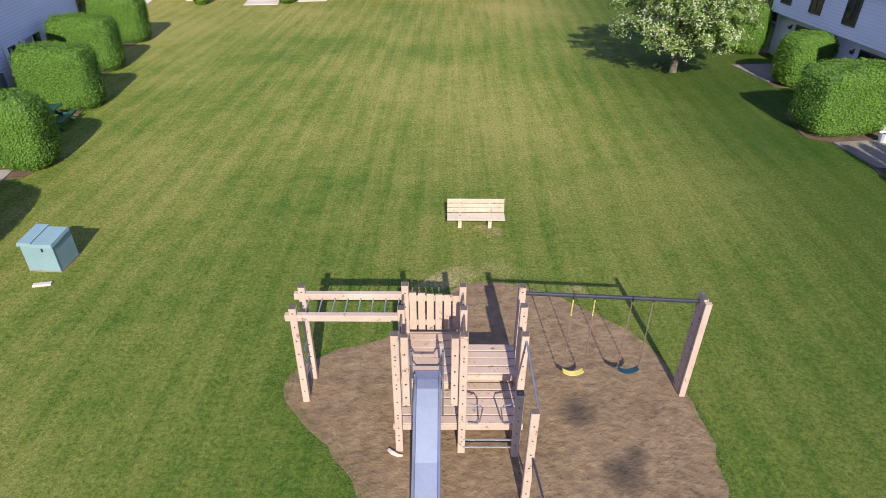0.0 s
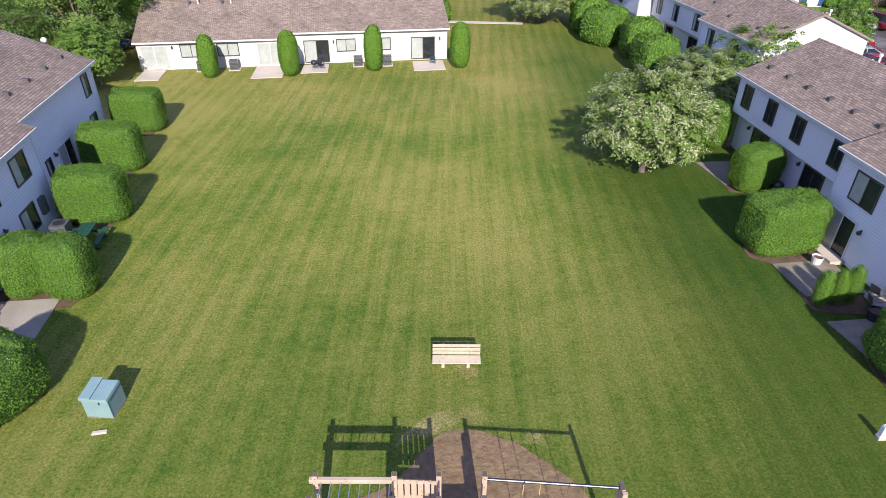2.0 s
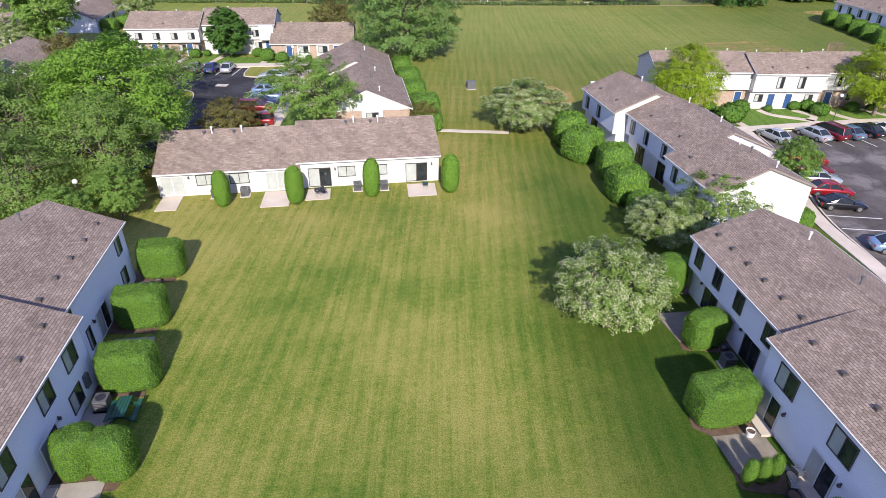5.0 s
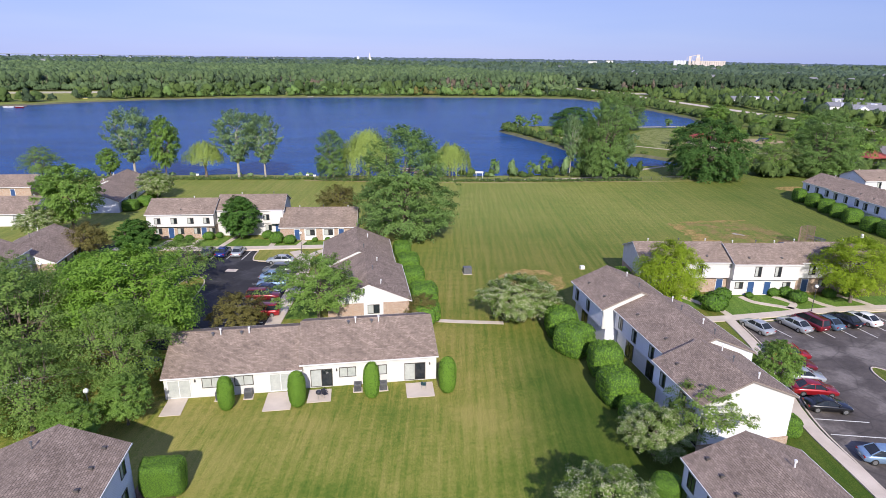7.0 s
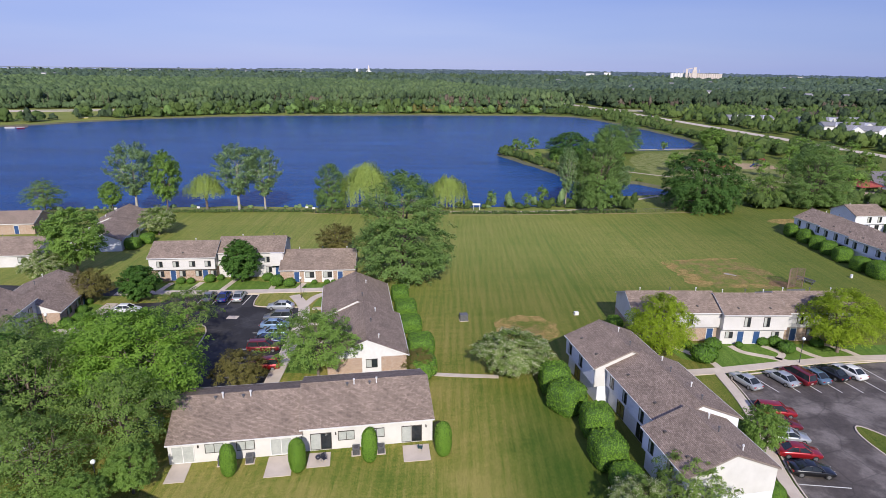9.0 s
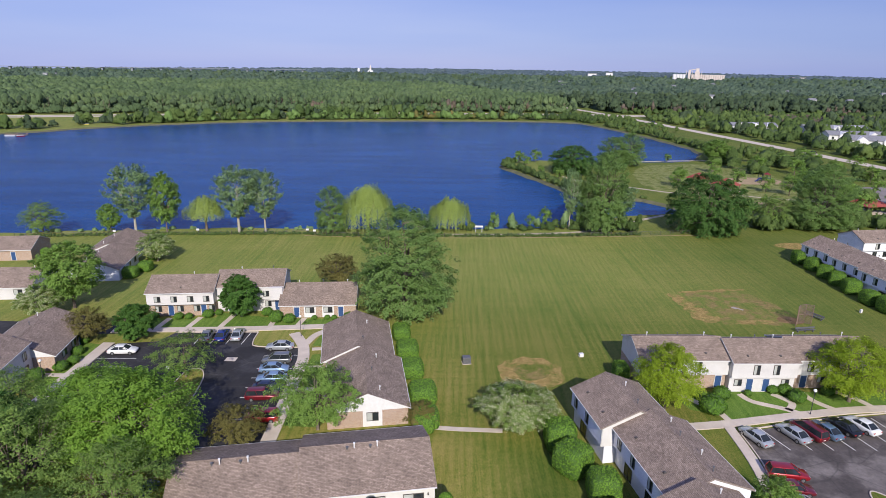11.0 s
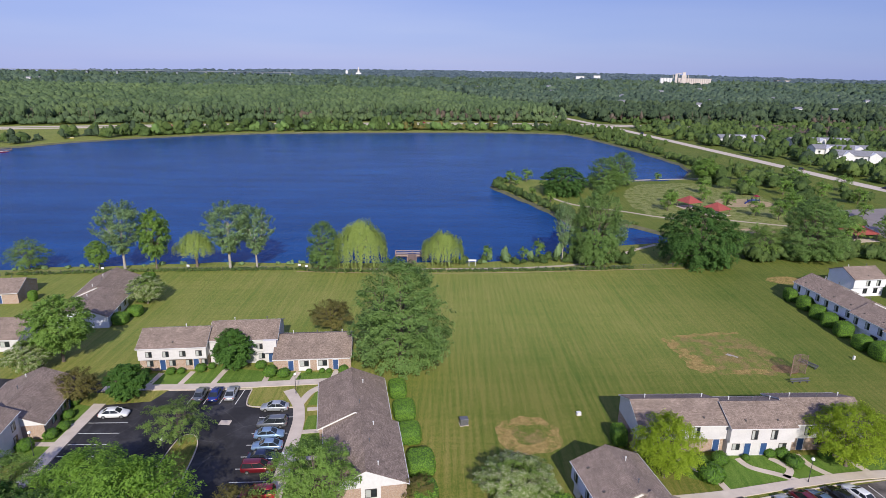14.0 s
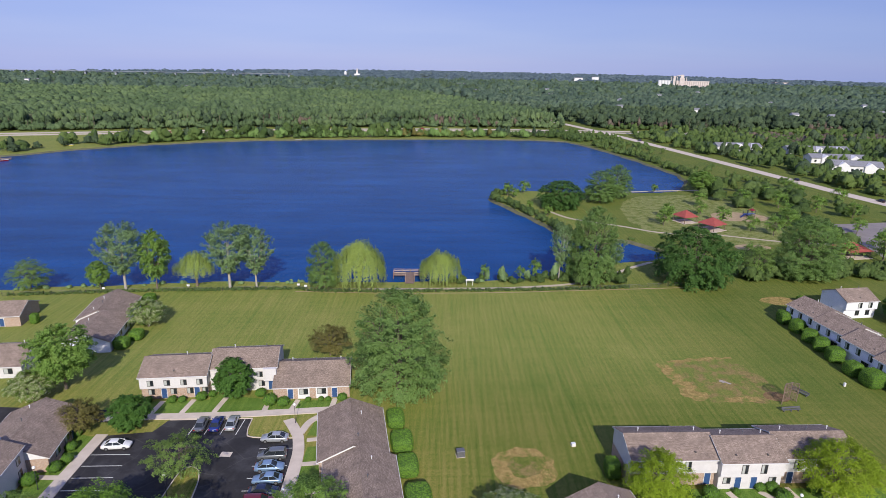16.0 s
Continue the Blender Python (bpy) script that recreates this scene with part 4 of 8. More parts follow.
def board(geo, o, u, u0, u1, v0, v1, n0, n1):
    """A flat box on a wall: from o, along u, up, and out from the wall."""
    n = u.cross(UP)
    c = [[o + u * a + UP * b + n * d for a, b in ((u0, v0), (u1, v0), (u1, v1), (u0, v1))] for d in (n0, n1)]
    return geo.loft(c)


def window(b, o, u, w, h, blind=0.5, mat=None, name="window"):
    o, u = Vector(o), Vector(u)
    f = Geo()
    for a in ((0, w, 0, .07), (0, w, h - .07, h), (0, .07, .07, h - .07), (w - .07, w, .07, h - .07), (w / 2 - .03, w / 2 + .03, .07, h - .07)):
        board(f, o, u, *a, -0.02, 0.075)
    fr = part(name, f, mat or BRONZE, b)
    for i in (0, 1):
        x0 = .07 + i * (w / 2 - .04)
        part("pane", board(Geo(), o, u, x0, x0 + w / 2 - .1, .07, h - .07, 0.03, 0.045), BLIND if (i + 0.5) / 2 < blind else GLASS, fr)
    return fr


def house_door(b, o, u, w=0.95, h=2.05, mat=None):
    o, u = Vector(o), Vector(u)
    f = Geo()
    for a in ((-.08, w + .08, h, h + .1), (-.08, 0, 0, h), (w, w + .08, 0, h)):
        board(f, o, u, *a, -0.02, 0.07)
    part("door_frame", f, TRIM, b)
    d = part("door", board(Geo(), o, u, 0, w, 0.03, h, 0.0, 0.055), mat or DOOR_BLUE, b)
    part("door_handle", board(Geo(), o, u, w - .13, w - .08, 0.95, 1.05, 0.05, 0.1), STEEL, d)
    return d


def wall_lamp(b, o, u):
    o, u = Vector(o), Vector(u)
    part("wall_lamp", board(board(Geo(), o, u, 0, .1, 0, .12, 0, .05), o, u, -.02, .12, -.12, .05, .05, .2), BRONZE, b, "dark wall lantern")


def section(b, x0, x1, y0, depth, eave, rise, wall, lower=None, overhang=0.0, ends=None, vents=3, pipes=2, lintel=2.55, rake=None):
    """One unit of a row: wall, gable ends, roof, gutters, rake boards, ridge, vents. Front at y0 facing -y."""
    y1, ym, s = y0 + depth, y0 + depth / 2, rise / (depth / 2)
    if overhang:
        part("upper_wall", Geo().extrude_x([(y0, lintel), (y1, lintel), (y1, eave), (ym, eave + rise - 0.02), (y0, eave)], x0, x1), wall, b)
        part("lower_wall", Geo().extrude_x([(y0 + overhang, -0.1), (y1, -0.1), (y1, lintel), (y0 + overhang, lintel)], x0 + 0.01, x1 - 0.01), lower or wall, b)
    else:
        part("wall", Geo().extrude_x([(y0, -0.1), (y1, -0.1), (y1, eave), (ym, eave + rise - 0.02), (y0, eave)], x0, x1), wall, b)
    if wall is SIDING and y0 <= 0 and eave > 4.5:
        # lapped boards: each leans out towards its lower edge
        for lo, hi, yy in (((lintel, eave, y0), (0.1, lintel, y0 + overhang)) if overhang else ((0.1, eave, y0),)):
            prof, z = [(yy + .004, hi)], hi
            while z > lo + 0.05:
                zz = max(z - 0.165, lo)
                prof += [(yy - .004, z), (yy - .026, zz)]
                z = zz
            prof.append((yy + .004, lo))
            part("siding", Geo().extrude_x(prof[::-1], x0 + .06, x1 - .06), wall, b)
        part("corner_trim", Geo().box(x0 - .03, x0 + .07, y0 - .035, y0 + .08, lintel if overhang else 0, eave), TRIM, b)
        part("corner_trim", Geo().box(x1 - .07, x1 + .03, y0 - .035, y0 + .08, lintel if overhang else 0, eave), TRIM, b)
    if ends:
        for x, sgn in ((x0, -1), (x1, 1)):
            if ends[0 if sgn < 0 else 1]:
                part("gable", Geo().extrude_x([(y0 - .004, lintel - .1), (y1 + .004, lintel - .1), (y1 + .004, eave), (ym, eave + rise), (y0 - .004, eave)], *sorted((x, x + sgn * 0.03))), ends[0 if sgn < 0 else 1], b, "plain white gable panel")
    o, t = 0.32, 0.13
    top = [(y0 - o, eave - o * s + t), (ym, eave + rise + t), (y1 + o, eave - o * s + t)]
    low = [(y1 + o, eave - o * s), (ym, eave + rise), (y0 - o, eave - o * s)]
    part("roof", Geo().extrude_x(low[::-1][0:1] + [low[1], low[0]] + [top[2], top[1], top[0]], x0 - 0.18, x1 + 0.18), SHINGLE, b)
    part("ridge_cap", Geo().extrude_x([(ym - .16, eave + rise + t - .16 * s + .005), (ym + .16, eave + rise + t - .16 * s + .005), (ym, eave + rise + t + .035)], x0 - .2, x1 + .2), SHINGLE, b)
    for y, k in ((y0 - o, -1), (y1 + o, 1)):
        part("gutter", Geo().extrude_x([(y, eave - o * s - .03), (y + k * .06, eave - o * s - .03), (y + k * .07, eave - o * s + t - .02), (y, eave - o * s + t - .02)][::k], x0 - .18, x1 + .18), TRIM, b)
    for x in (x0 - .2, x1 + .2):
        g = Geo()
        for (ya, za), (yb, zb) in (((y0 - o, eave - o * s), (ym, eave + rise)), ((y1 + o, eave - o * s), (ym, eave + rise))):
            g.beam((x, ya, za + .02), (x, yb, zb + .02), 0.03, 0.13)
        part("rake_board", g, rake or (RAKE if wall in (SIDING, STUCCO) else TRIM), b)
    for i in range(vents):
        x = x0 + (i + 0.5) * (x1 - x0) / vents
        y = y0 + depth * 0.12
        z = eave + (y - y0) * s + t
        part("roof_vent", Geo().loft([[(x - .15, y - .18, z - .1), (x + .15, y - .18, z - .1), (x + .15, y + .22, z + .05), (x - .15, y + .22, z + .05)],
                                      [(x - .11, y - .14, z + .13), (x + .11, y - .14, z + .13), (x + .11, y + .12, z + .16), (x - .11, y + .12, z + .16)]]), BRONZE, b)
    for i in range(pipes):
        x, y = x0 + (i + 0.6) * (x1 - x0) / pipes, ym + depth * (0.08 if i % 2 else 0.16)
        z = eave + (y1 - y) * s + t
        part("flue_pipe", Geo().tube([(x, y, z - .1), (x, y, z + .5)], 0.06).tube([(x, y, z + .46), (x, y, z + .62)], 0.11), GREY_METAL if i % 2 else TRIM, b)
    return b


def row_house(x, y, turn, label):
    return thing("townhouse", x, y, 0, turn, label, "house", "townhouse rows")


X, NX, Y, NY = (1, 0, 0), (-1, 0, 0), (0, 1, 0), (0, -1, 0)
SHADED = "two-storey townhouse row with pale lavender siding and brown shingle roof"
# left of the lawn
h = row_house(-21.5, 28.6, 97, SHADED)
section(h, 0, 11.9, 0, 9.2, 5.1, 1.9, SIDING, vents=5)
section(h, -17, -0.05, -1.2, 9.2, 5.1, 1.9, SIDING, vents=6)
for px, pz, w, hh in ((10.0, 3.2, 1.0, 1.45), (9.6, 0.7, 1.1, 1.4), (0.35, 3.2, 1.5, 1.35), (2.6, 0.5, 0.7, 1.6)):
    window(h, (px, 0, pz), X, w, hh)
window(h, (4.3, 0, 0.12), X, 1.9, 2.05, 0.4, TRIM, "patio_door")
wall_lamp(h, (3.8, 0, 2.0), X)
for px, pz, w, hh in ((-2.7, 3.1, 1.5, 1.4), (-5.9, 3.1, 1.5, 1.4), (-3.5, 0.7, 1.5, 1.35), (-10.5, 3.1, 1.5, 1.4), (-13.5, 3.1, 1.5, 1.4)):
    window(h, (px, -1.2, pz), X, w, hh)
window(h, (-7.2, -1.2, 0.12), X, 1.9, 2.05, 0.4, TRIM, "patio_door")
window(h, (-10.4, -1.2, 0.12), X, 1.9, 2.05, 0.4, TRIM, "patio_door")
wall_lamp(h, (-5.0, -1.2, 2.05), X)
part("meter_box", board(Geo(), Vector((-1.6, -1.2, 1.0)), Vector(X), 0, .5, 0, .9, 0, .2), GREY_METAL, h)
# right of the lawn
h = row_house(20.0, 39.0, -84, SHADED)
section(h, 0, 11.8, 0, 9.2, 5.1, 1.9, SIDING, SIDING, 0.55, vents=6)
section(h, 11.85, 29, -1.1, 11.7, 5.1, 1.9, SIDING, vents=7)
for px in (0.7, 3.4, 6.2, 9.6):
    window(h, (px, 0, 3.15), X, 1.0, 1.45, 0.25)
for px in (2.0, 7.5):
    window(h, (px, 0.55, 0.12), X, 1.8, 2.05, 0.0, BRONZE, "patio_door")
    wall_lamp(h, (px - .5, 0.55, 1.95), X)
for px in (13.0, 17.6, 22.0):
    window(h, (px, -1.1, 3.0), X, 1.7, 1.5, 0.5)
for px in (12.3, 17.0, 21.5):
    window(h, (px, -1.1, 0.12), X, 1.9, 2.1, 0.4, TRIM, "patio_door")
    wall_lamp(h, (px + 2.2, -1.1, 1.95), X)
    part("step", Geo().box(px - .1, px + 2.1, -1.9, -1.1, -0.1, 0.2), CONCRETE, h)
# behind it, the longer stepped row
h = row_house(19.6, 76.9, -80.5, SHADED)
section(h, 0, 9.5, 0, 9.2, 5.1, 1.9, SIDING, SIDING, 0.5, (STUCCO, STUCCO), vents=2)
section(h, 9.55, 22.3, 1.6, 9.2, 5.0, 1.9, SIDING, SIDING, 0.5, vents=2, pipes=4)
section(h, 22.35, 30.6, -0.2, 9.2, 5.0, 1.9, SIDING, SIDING, 0.5, (STUCCO, STUCCO), vents=2, pipes=3)
for px, py in ((1.0, 0), (4.6, 0), (10.6, 1.6), (14.0, 1.6), (18.0, 1.6), (23.6, -.2), (27.2, -.2)):
    window(h, (px, py, 3.0), X, 1.0, 1.5, 0.3)
for px, py in ((2.4, .5), (12.0, 2.1), (17.0, 2.1), (25.0, .3), (28.2, .3)):
    window(h, (px, py, 0.12), X, 1.8, 2.05, 0.2, BRONZE, "patio_door")
part("foundation", Geo().box(30.63, 30.7, -.2, 9.1, -0.1, 0.8), BRICK, h, "low band of tan brick")

# low row across the lawn
h = row_house(-26.7, 55.0, 9, "single-storey white stucco row with brown shingle roof")
section(h, 0, 13.65, 0, 11.2, 2.55, 2.2, STUCCO, vents=0, pipes=0, lintel=1.6)
section(h, 13.7, 28.1, 0.25, 11.2, 2.95, 2.2, STUCCO, vents=0, pipes=0, lintel=1.6)
for px, y0, eave in ((5.0, 0, 2.55), (8.0, 0, 2.55), (19.6, .25, 2.95), (22.2, .25, 2.95)):
    # a white flue and a low grey cowl just before the ridge
    py = y0 + 5.0
    pz = eave + 5.0 * 2.2 / 5.6 + 0.1
    part("flue_pipe", Geo().tube([(px, py, pz - .1), (px, py, pz + .62)], 0.075).tube([(px, py, pz + .58), (px, py, pz + .74)], 0.13), TRIM, h, "white flue pipe")
    part("cowl", Geo().tube([(px - 0.8, py - .1, pz - .1), (px - 0.8, py - .1, pz + .22)], 0.08).tube([(px - 0.8, py - .1, pz + .2), (px - 0.8, py - .1, pz + .34)], 0.17), GREY_METAL, h, "grey roof cowl")
for px, py, w in ((3.7, 0, 1.9), (6.9, 0, 1.9), (17.6, .25, 1.8), (20.9, .25, 1.8)):
    window(h, (px, py, 1.05), X, w, 1.15, 0.8)
for px, py in ((0.3, 0), (10.4, 0), (14.6, .25), (24.6, .25)):
    window(h, (px, py, 0.1), X, 2.3, 2.05, 0.3 if px == 14.6 else 0.5 if px > 20 else 1.0, TRIM if px < 14 else BRONZE, "patio_door")
    wall_lamp(h, (px + 2.7, py, 2.0), X)

# row on the far side of the right-hand car park
h = row_house(31.5, 85.4, 1, "two-storey white townhouse row with brick base and blue doors")
section(h, 0, 13.6, 0, 8.5, 5.1, 1.75, SIDING_WHITE, BRICK, 0.6, vents=2, pipes=3)
section(h, 13.65, 23.6, -1.0, 8.5, 5.15, 1.75, SIDING_WHITE, SIDING_WHITE, 0.5, vents=2, pipes=3)
section(h, 23.65, 35.5, 0, 8.5, 5.1, 1.75, SIDING_WHITE, BRICK, 0.6, vents=2, pipes=3)
for px, py in ((2.6, 0), (8.4, 0), (16.8, -1), (19.8, -1), (25.6, 0), (29.4, 0)):
    window(h, (px, py, 3.1), X, 1.0, 1.6, 0.6)
for px, py in ((14.4, -.5), (21.6, -.5), (27.8, .6), (31.9, .6), (4.6, .6)):
    window(h, (px, py, 1.0), X, 1.2, 1.1, 0.6)
for px, py in ((16.3, -.5), (18.8, -.5), (25.2, .6), (12.0, .6), (1.8, .6)):
    house_door(h, (px, py, 0.1), X)
# rows round the left-hand car park
h = row_house(-53.2, 110.4, 5, "two-storey white townhouse row with blue doors and brown roof")
section(h, 0, 12.2, 0, 9.2, 5.0, 1.9, SIDING_WHITE, BRICK, 0.7, vents=1, pipes=1)
section(h, 12.25, 24.9, 2.0, 9.2, 5.2, 1.9, SIDING_WHITE, SIDING_WHITE, 0.4, vents=1, pipes=2)
for px, py in ((1.4, 0), (4.4, 0), (7.4, 0), (10.3, 0), (13.2, 2.0), (21.0, 2.0)):
    window(h, (px, py, 3.1), X, 1.15, 1.15, 0.5)
for px, py in ((1.2, .7), (5.2, .7), (8.2, .7), (11.0, .7), (21.2, 2.4)):
    window(h, (px, py, 0.9), X, 1.2, 1.2, 0.6)
for px, py in ((3.6, .7), (9.6, .7), (14.3, 2.4), (23.1, 2.4)):
    house_door(h, (px, py, 0.1), X)
part("entry_bay", Geo().box(22.4, 24.85, 1.1, 2.45, 2.6, 5.2), SIDING_WHITE, h)
h = row_house(-28.6, 111.0, 4.4, "single-storey brick row with white window surrounds and blue doors")
section(h, 0, 14.3, 0, 11.4, 2.6, 2.35, BRICK, vents=0, pipes=3, lintel=1.6)
for px in (4.8, 8.2):
    board_g = board(Geo(), Vector((px - .25, 0, 0)), Vector(X), 0, 2.2, 0.05, 2.3, 0, 0.03)
    part("panel", board_g, TRIM, h)
    window(h, (px, -.03, 0.95), X, 1.7, 1.2, 0.5)
for px in (2.7, 11.0):
    house_door(h, (px, 0, 0.1), X)
h = row_house(-18.4, 102.3, -81.5, "single-storey brick row with white gables and brown shingle roof")
section(h, 0, 14, 0, 10.8, 2.6, 2.4, BRICK, None, 0, (TRIM, TRIM), vents=0, pipes=2)
section(h, 14.05, 28.4, 0.9, 10.8, 2.6, 2.4, BRICK, None, 0, (None, TRIM), vents=0, pipes=3)
for px, py in ((2.5, 0), (7, 0), (16, .9), (20, .9)):
    window(h, (px, py, 0.95), X, 1.6, 1.2, 0.5)
house_door(h, (5.2, 0, 0.1), X)
house_door(h, (18.2, .9, 0.1), X)
part("panel", board(Geo(), Vector((28.4, 5.6, 0)), Vector(Y), 0, 2.6, 0.05, 2.5, 0, 0.03), TRIM, h)
window(h, (28.44, 6.1, 0.9), Y, 1.6, 1.3, 0.5)
h = row_house(-58.2, 89.8, 98, "single-storey brick row with white gable and brown shingle roof")
section(h, 0, 14.3, 0, 11.4, 2.6, 2.35, BRICK, None, 0, (TRIM, TRIM), vents=0, pipes=3)
section(h, -12, -0.05, 3.2, 9.2, 5.0, 1.9, SIDING_WHITE, SIDING_WHITE, 0.0, vents=1, pipes=1)
for px in (2.5, 6.0, 10.5):
    window(h, (px, 0, 0.9), X, 1.6, 1.2, 0.4)
window(h, (-2.4, 3.2, 2.9), X, 1.1, 1.3, 0.3)
window(h, (-2.4, 3.2, 0.7), X, 1.1, 1.3, 0.3)
house_door(h, (8.6, 0, 0.1), X)
h = row_house(-100.0, 117.6, 5, "single-storey white row with brown shingle roof")
section(h, 0, 19.6, 0, 11.0, 2.6, 2.3, SIDING_WHITE, vents=0, pipes=3)
for px in (3.5, 10.0, 16.2):
    window(h, (px, 0, 0.95), X, 1.7, 1.2, 0.5)
h = row_house(-68.6, 130.6, 98, "single-storey row with pale siding and brown shingle roof")
section(h, 0, 13, 0, 10.4, 2.6, 2.2, SIDING, vents=0, pipes=4)
section(h, 13.05, 27, 1.2, 10.4, 2.6, 2.2, SIDING, None, 0, (TRIM, None), vents=0, pipes=4)
for px in (2.4, 6.4, 10.0):
    window(h, (px, 0, 0.9), X, 1.4, 1.2, 0.4)
h = row_house(-113.0, 142.0, 7, "single-storey tan brick row with brown shingle roof")
section(h, 0, 17, 0, 9.5, 2.7, 2.0, BRICK, vents=0, pipes=2)
window(h, (6, 0, 0.9), X, 1.6, 1.2, 0.4)
house_door(h, (12.5, 0, 0.1), X)
# row at the edge of the far field, and the house behind it
h = row_house(92.4, 148.8, -81, SHADED)
for i, y0 in enumerate((0, -0.8, -2.0, -3.2, -4.4)):
    section(h, i * 9.75, i * 9.75 + 9.7, y0, 9.2, 5.0, 1.9, SIDING, SIDING, 0.4, (None, TRIM), vents=2)
    for px in (1.2, 4.2, 7.4):
        window(h, (i * 9.75 + px, y0, 3.0), X, 1.1, 1.5, 0.3)
    window(h, (i * 9.75 + 5.6, y0 + .4, 0.12), X, 1.8, 2.05, 0.2, BRONZE, "patio_door")
h = row_house(109.3, 150.7, 7, "two-storey white house with shaded lavender side wall")
section(h, 0, 9.2, 0, 8.8, 4.9, 1.9, SIDING, SIDING, 0.5, vents=1)
for px in (3.4, 6.4):
    window(h, (px, 0, 3.0), X, 1.2, 1.5, 0.3)
    window(h, (px, .5, 0.8), X, 1.2, 1.4, 0.2)

# ---- hedges and shrubs ----
def shrub(name, w, d, h, power, count, size, leaf, label, category, rough=0.10):
    """A clipped evergreen: an uneven body, and leaf sprays all over it."""
    ob = thing(name, 0, 0, 0, 0, label, category)
    nu, nv = (40, 22) if count > 3000 else (18, 10)
    rings = []
    def place(a, e, grow=0.0):
        ca, sa, ce, se = math.cos(a), math.sin(a), math.cos(e), math.sin(e)
        f = lambda v: math.copysign(abs(v) ** (2 / power), v)
        x, y, z = f(ca) * f(ce) * (w / 2 + grow), f(sa) * f(ce) * (d / 2 + grow), f(se)
        z = h * 0.48 + z * (h * 0.52 + grow)
        q = 1 + rough * noise.noise((x * 1.1, y * 1.1, z * 1.1 + w)) + rough * 0.7 * noise.noise((x * 3.1, y * 3.1, z * 3.1))
        return (x * q, y * q, max(0.02, z * (1 + (q - 1) * 0.5)))
    for j in range(nv):
        e = -math.pi / 2 + math.pi * (j + 0.5) / nv
        rings.append([place(2 * math.pi * i / nu, e, -0.10) for i in range(nu)])
    top = rings[-1]
    cz = sum(p_[2] for p_ in top) / nu
    for q_ in (0.66, 0.33, 0.04):
        rings.append([(p_[0] * q_, p_[1] * q_, p_[2] * q_ + (cz + 0.02) * (1 - q_)) for p_ in top])
    # the core is coloured dark for the shade between the leaf sprays
    smooth(part("core", Geo().loft(rings), INNER, ob, "solid core painted dark as the shade inside the leaves"))
    # leaf sprays, evenly by area over the outside
    quads, areas = [], []
    for j in range(len(rings) - 1):
        for i in range(nu):
            a, b_, c, d_ = (Vector(rings[j][i]), Vector(rings[j][(i + 1) % nu]), Vector(rings[j + 1][(i + 1) % nu]), Vector(rings[j + 1][i]))
            quads.append((a, b_, c, d_))
            areas.append(((b_ - a).cross(d_ - a)).length + ((b_ - c).cross(d_ - c)).length)
    pick = rng.choice(len(quads), count, p=np.array(areas) / sum(areas))
    cs, ns = [], []
    for k in pick:
        a, b_, c, d_ = quads[k]
        s_, t_ = random.random(), random.random()
        p = a.lerp(b_, s_).lerp(d_.lerp(c, s_), t_)
        n = (b_ - a).cross(d_ - a).normalized()
        if n.dot(p - Vector((0, 0, h * .48))) < 0:
            n = -n
        cs.append(p + n * random.uniform(0.0, 0.12))
        ns.append(n + Vector((random.gauss(0, .38), random.gauss(0, .38), random.gauss(0.1, .38))))
    part("foliage", cards("foliage", cs, ns, np.array([size * random.uniform(0.6, 1.3) for _ in cs]), leaf, 1.5), None, ob)
    return ob


def put_copies(ob, places):
    """The first stands for itself; the rest are copies. Places: x, y, turn, scale (one, or three)."""
    made = []
    for i, (x, y, turn, *s) in enumerate(places):
        s = (s * 3)[:3] if s else [1, 1, 1]
        m = pose(x, y, 0, 0, 0, turn) @ Matrix.Diagonal((*s, 1))
        if i:
            made.append(copy_thing(ob, m))
    x, y, turn, *s = places[0]
    s = (s * 3)[:3] if s else [1, 1, 1]
    ob.matrix_basis = pose(x, y, 0, 0, 0, turn) @ Matrix.Diagonal((*s, 1))
    return [ob] + made


HEDGE = "clipped bright green arborvitae hedge on a mulch bed"
for o in put_copies(shrub("hedge", 3.6, 2.25, 2.95, 5.0, 15500, 0.060, LEAF_HEDGE, HEDGE, "hedge", 0.11),
                    [(-18.15, 28.75, 6, 1.0), (-19.95, 34.95, 7, 1.02, 0.98, 1.0), (-21.0, 41.35, 5, 1.0), (17.75, 26.2, 10, 1.1, 1.1, 1.02)]):
    o["group"] = "lawn hedges"
for o in put_copies(shrub("hedge", 2.3, 2.2, 3.0, 3.4, 11000, 0.060, LEAF_HEDGE, HEDGE, "hedge", 0.085),
                    [(-16.05, 22.0, 0, 0.98, 0.95, 0.98), (-18.0, 22.2, 40, 1.05, 0.95, 0.95), (19.3, 32.9, 20, 1.35, 0.95, 0.92), (19.1, 39.6, 60, 1.15, 1.15, 1.0)]):
    o["group"] = "lawn hedges"
for o in put_copies(shrub("hedge", 3.9, 3.7, 2.9, 3.4, 18000, 0.062, LEAF_HEDGE, HEDGE, "hedge", 0.10),
                    [(-15.6, 15.2, 70, 0.9, 0.9, 0.92), (19.1, 16.9, 10, 1.0)]):
    o["group"] = "lawn hedges"
for o in put_copies(shrub("columnar_shrub", 1.75, 1.7, 4.0, 2.5, 7000, 0.105, LEAF_HEDGE, "tall rounded arborvitae beside the white wall", "shrub", 0.05),
                    [(-19.9, 53.4, 0, 0.92), (-13.0, 54.1, 50, 0.98), (-5.7, 55.9, 90, 1.0), (2.2, 57.0, 20, 1.05, 1.05, 1.02)]):
    o["group"] = "arborvitae along the low row"
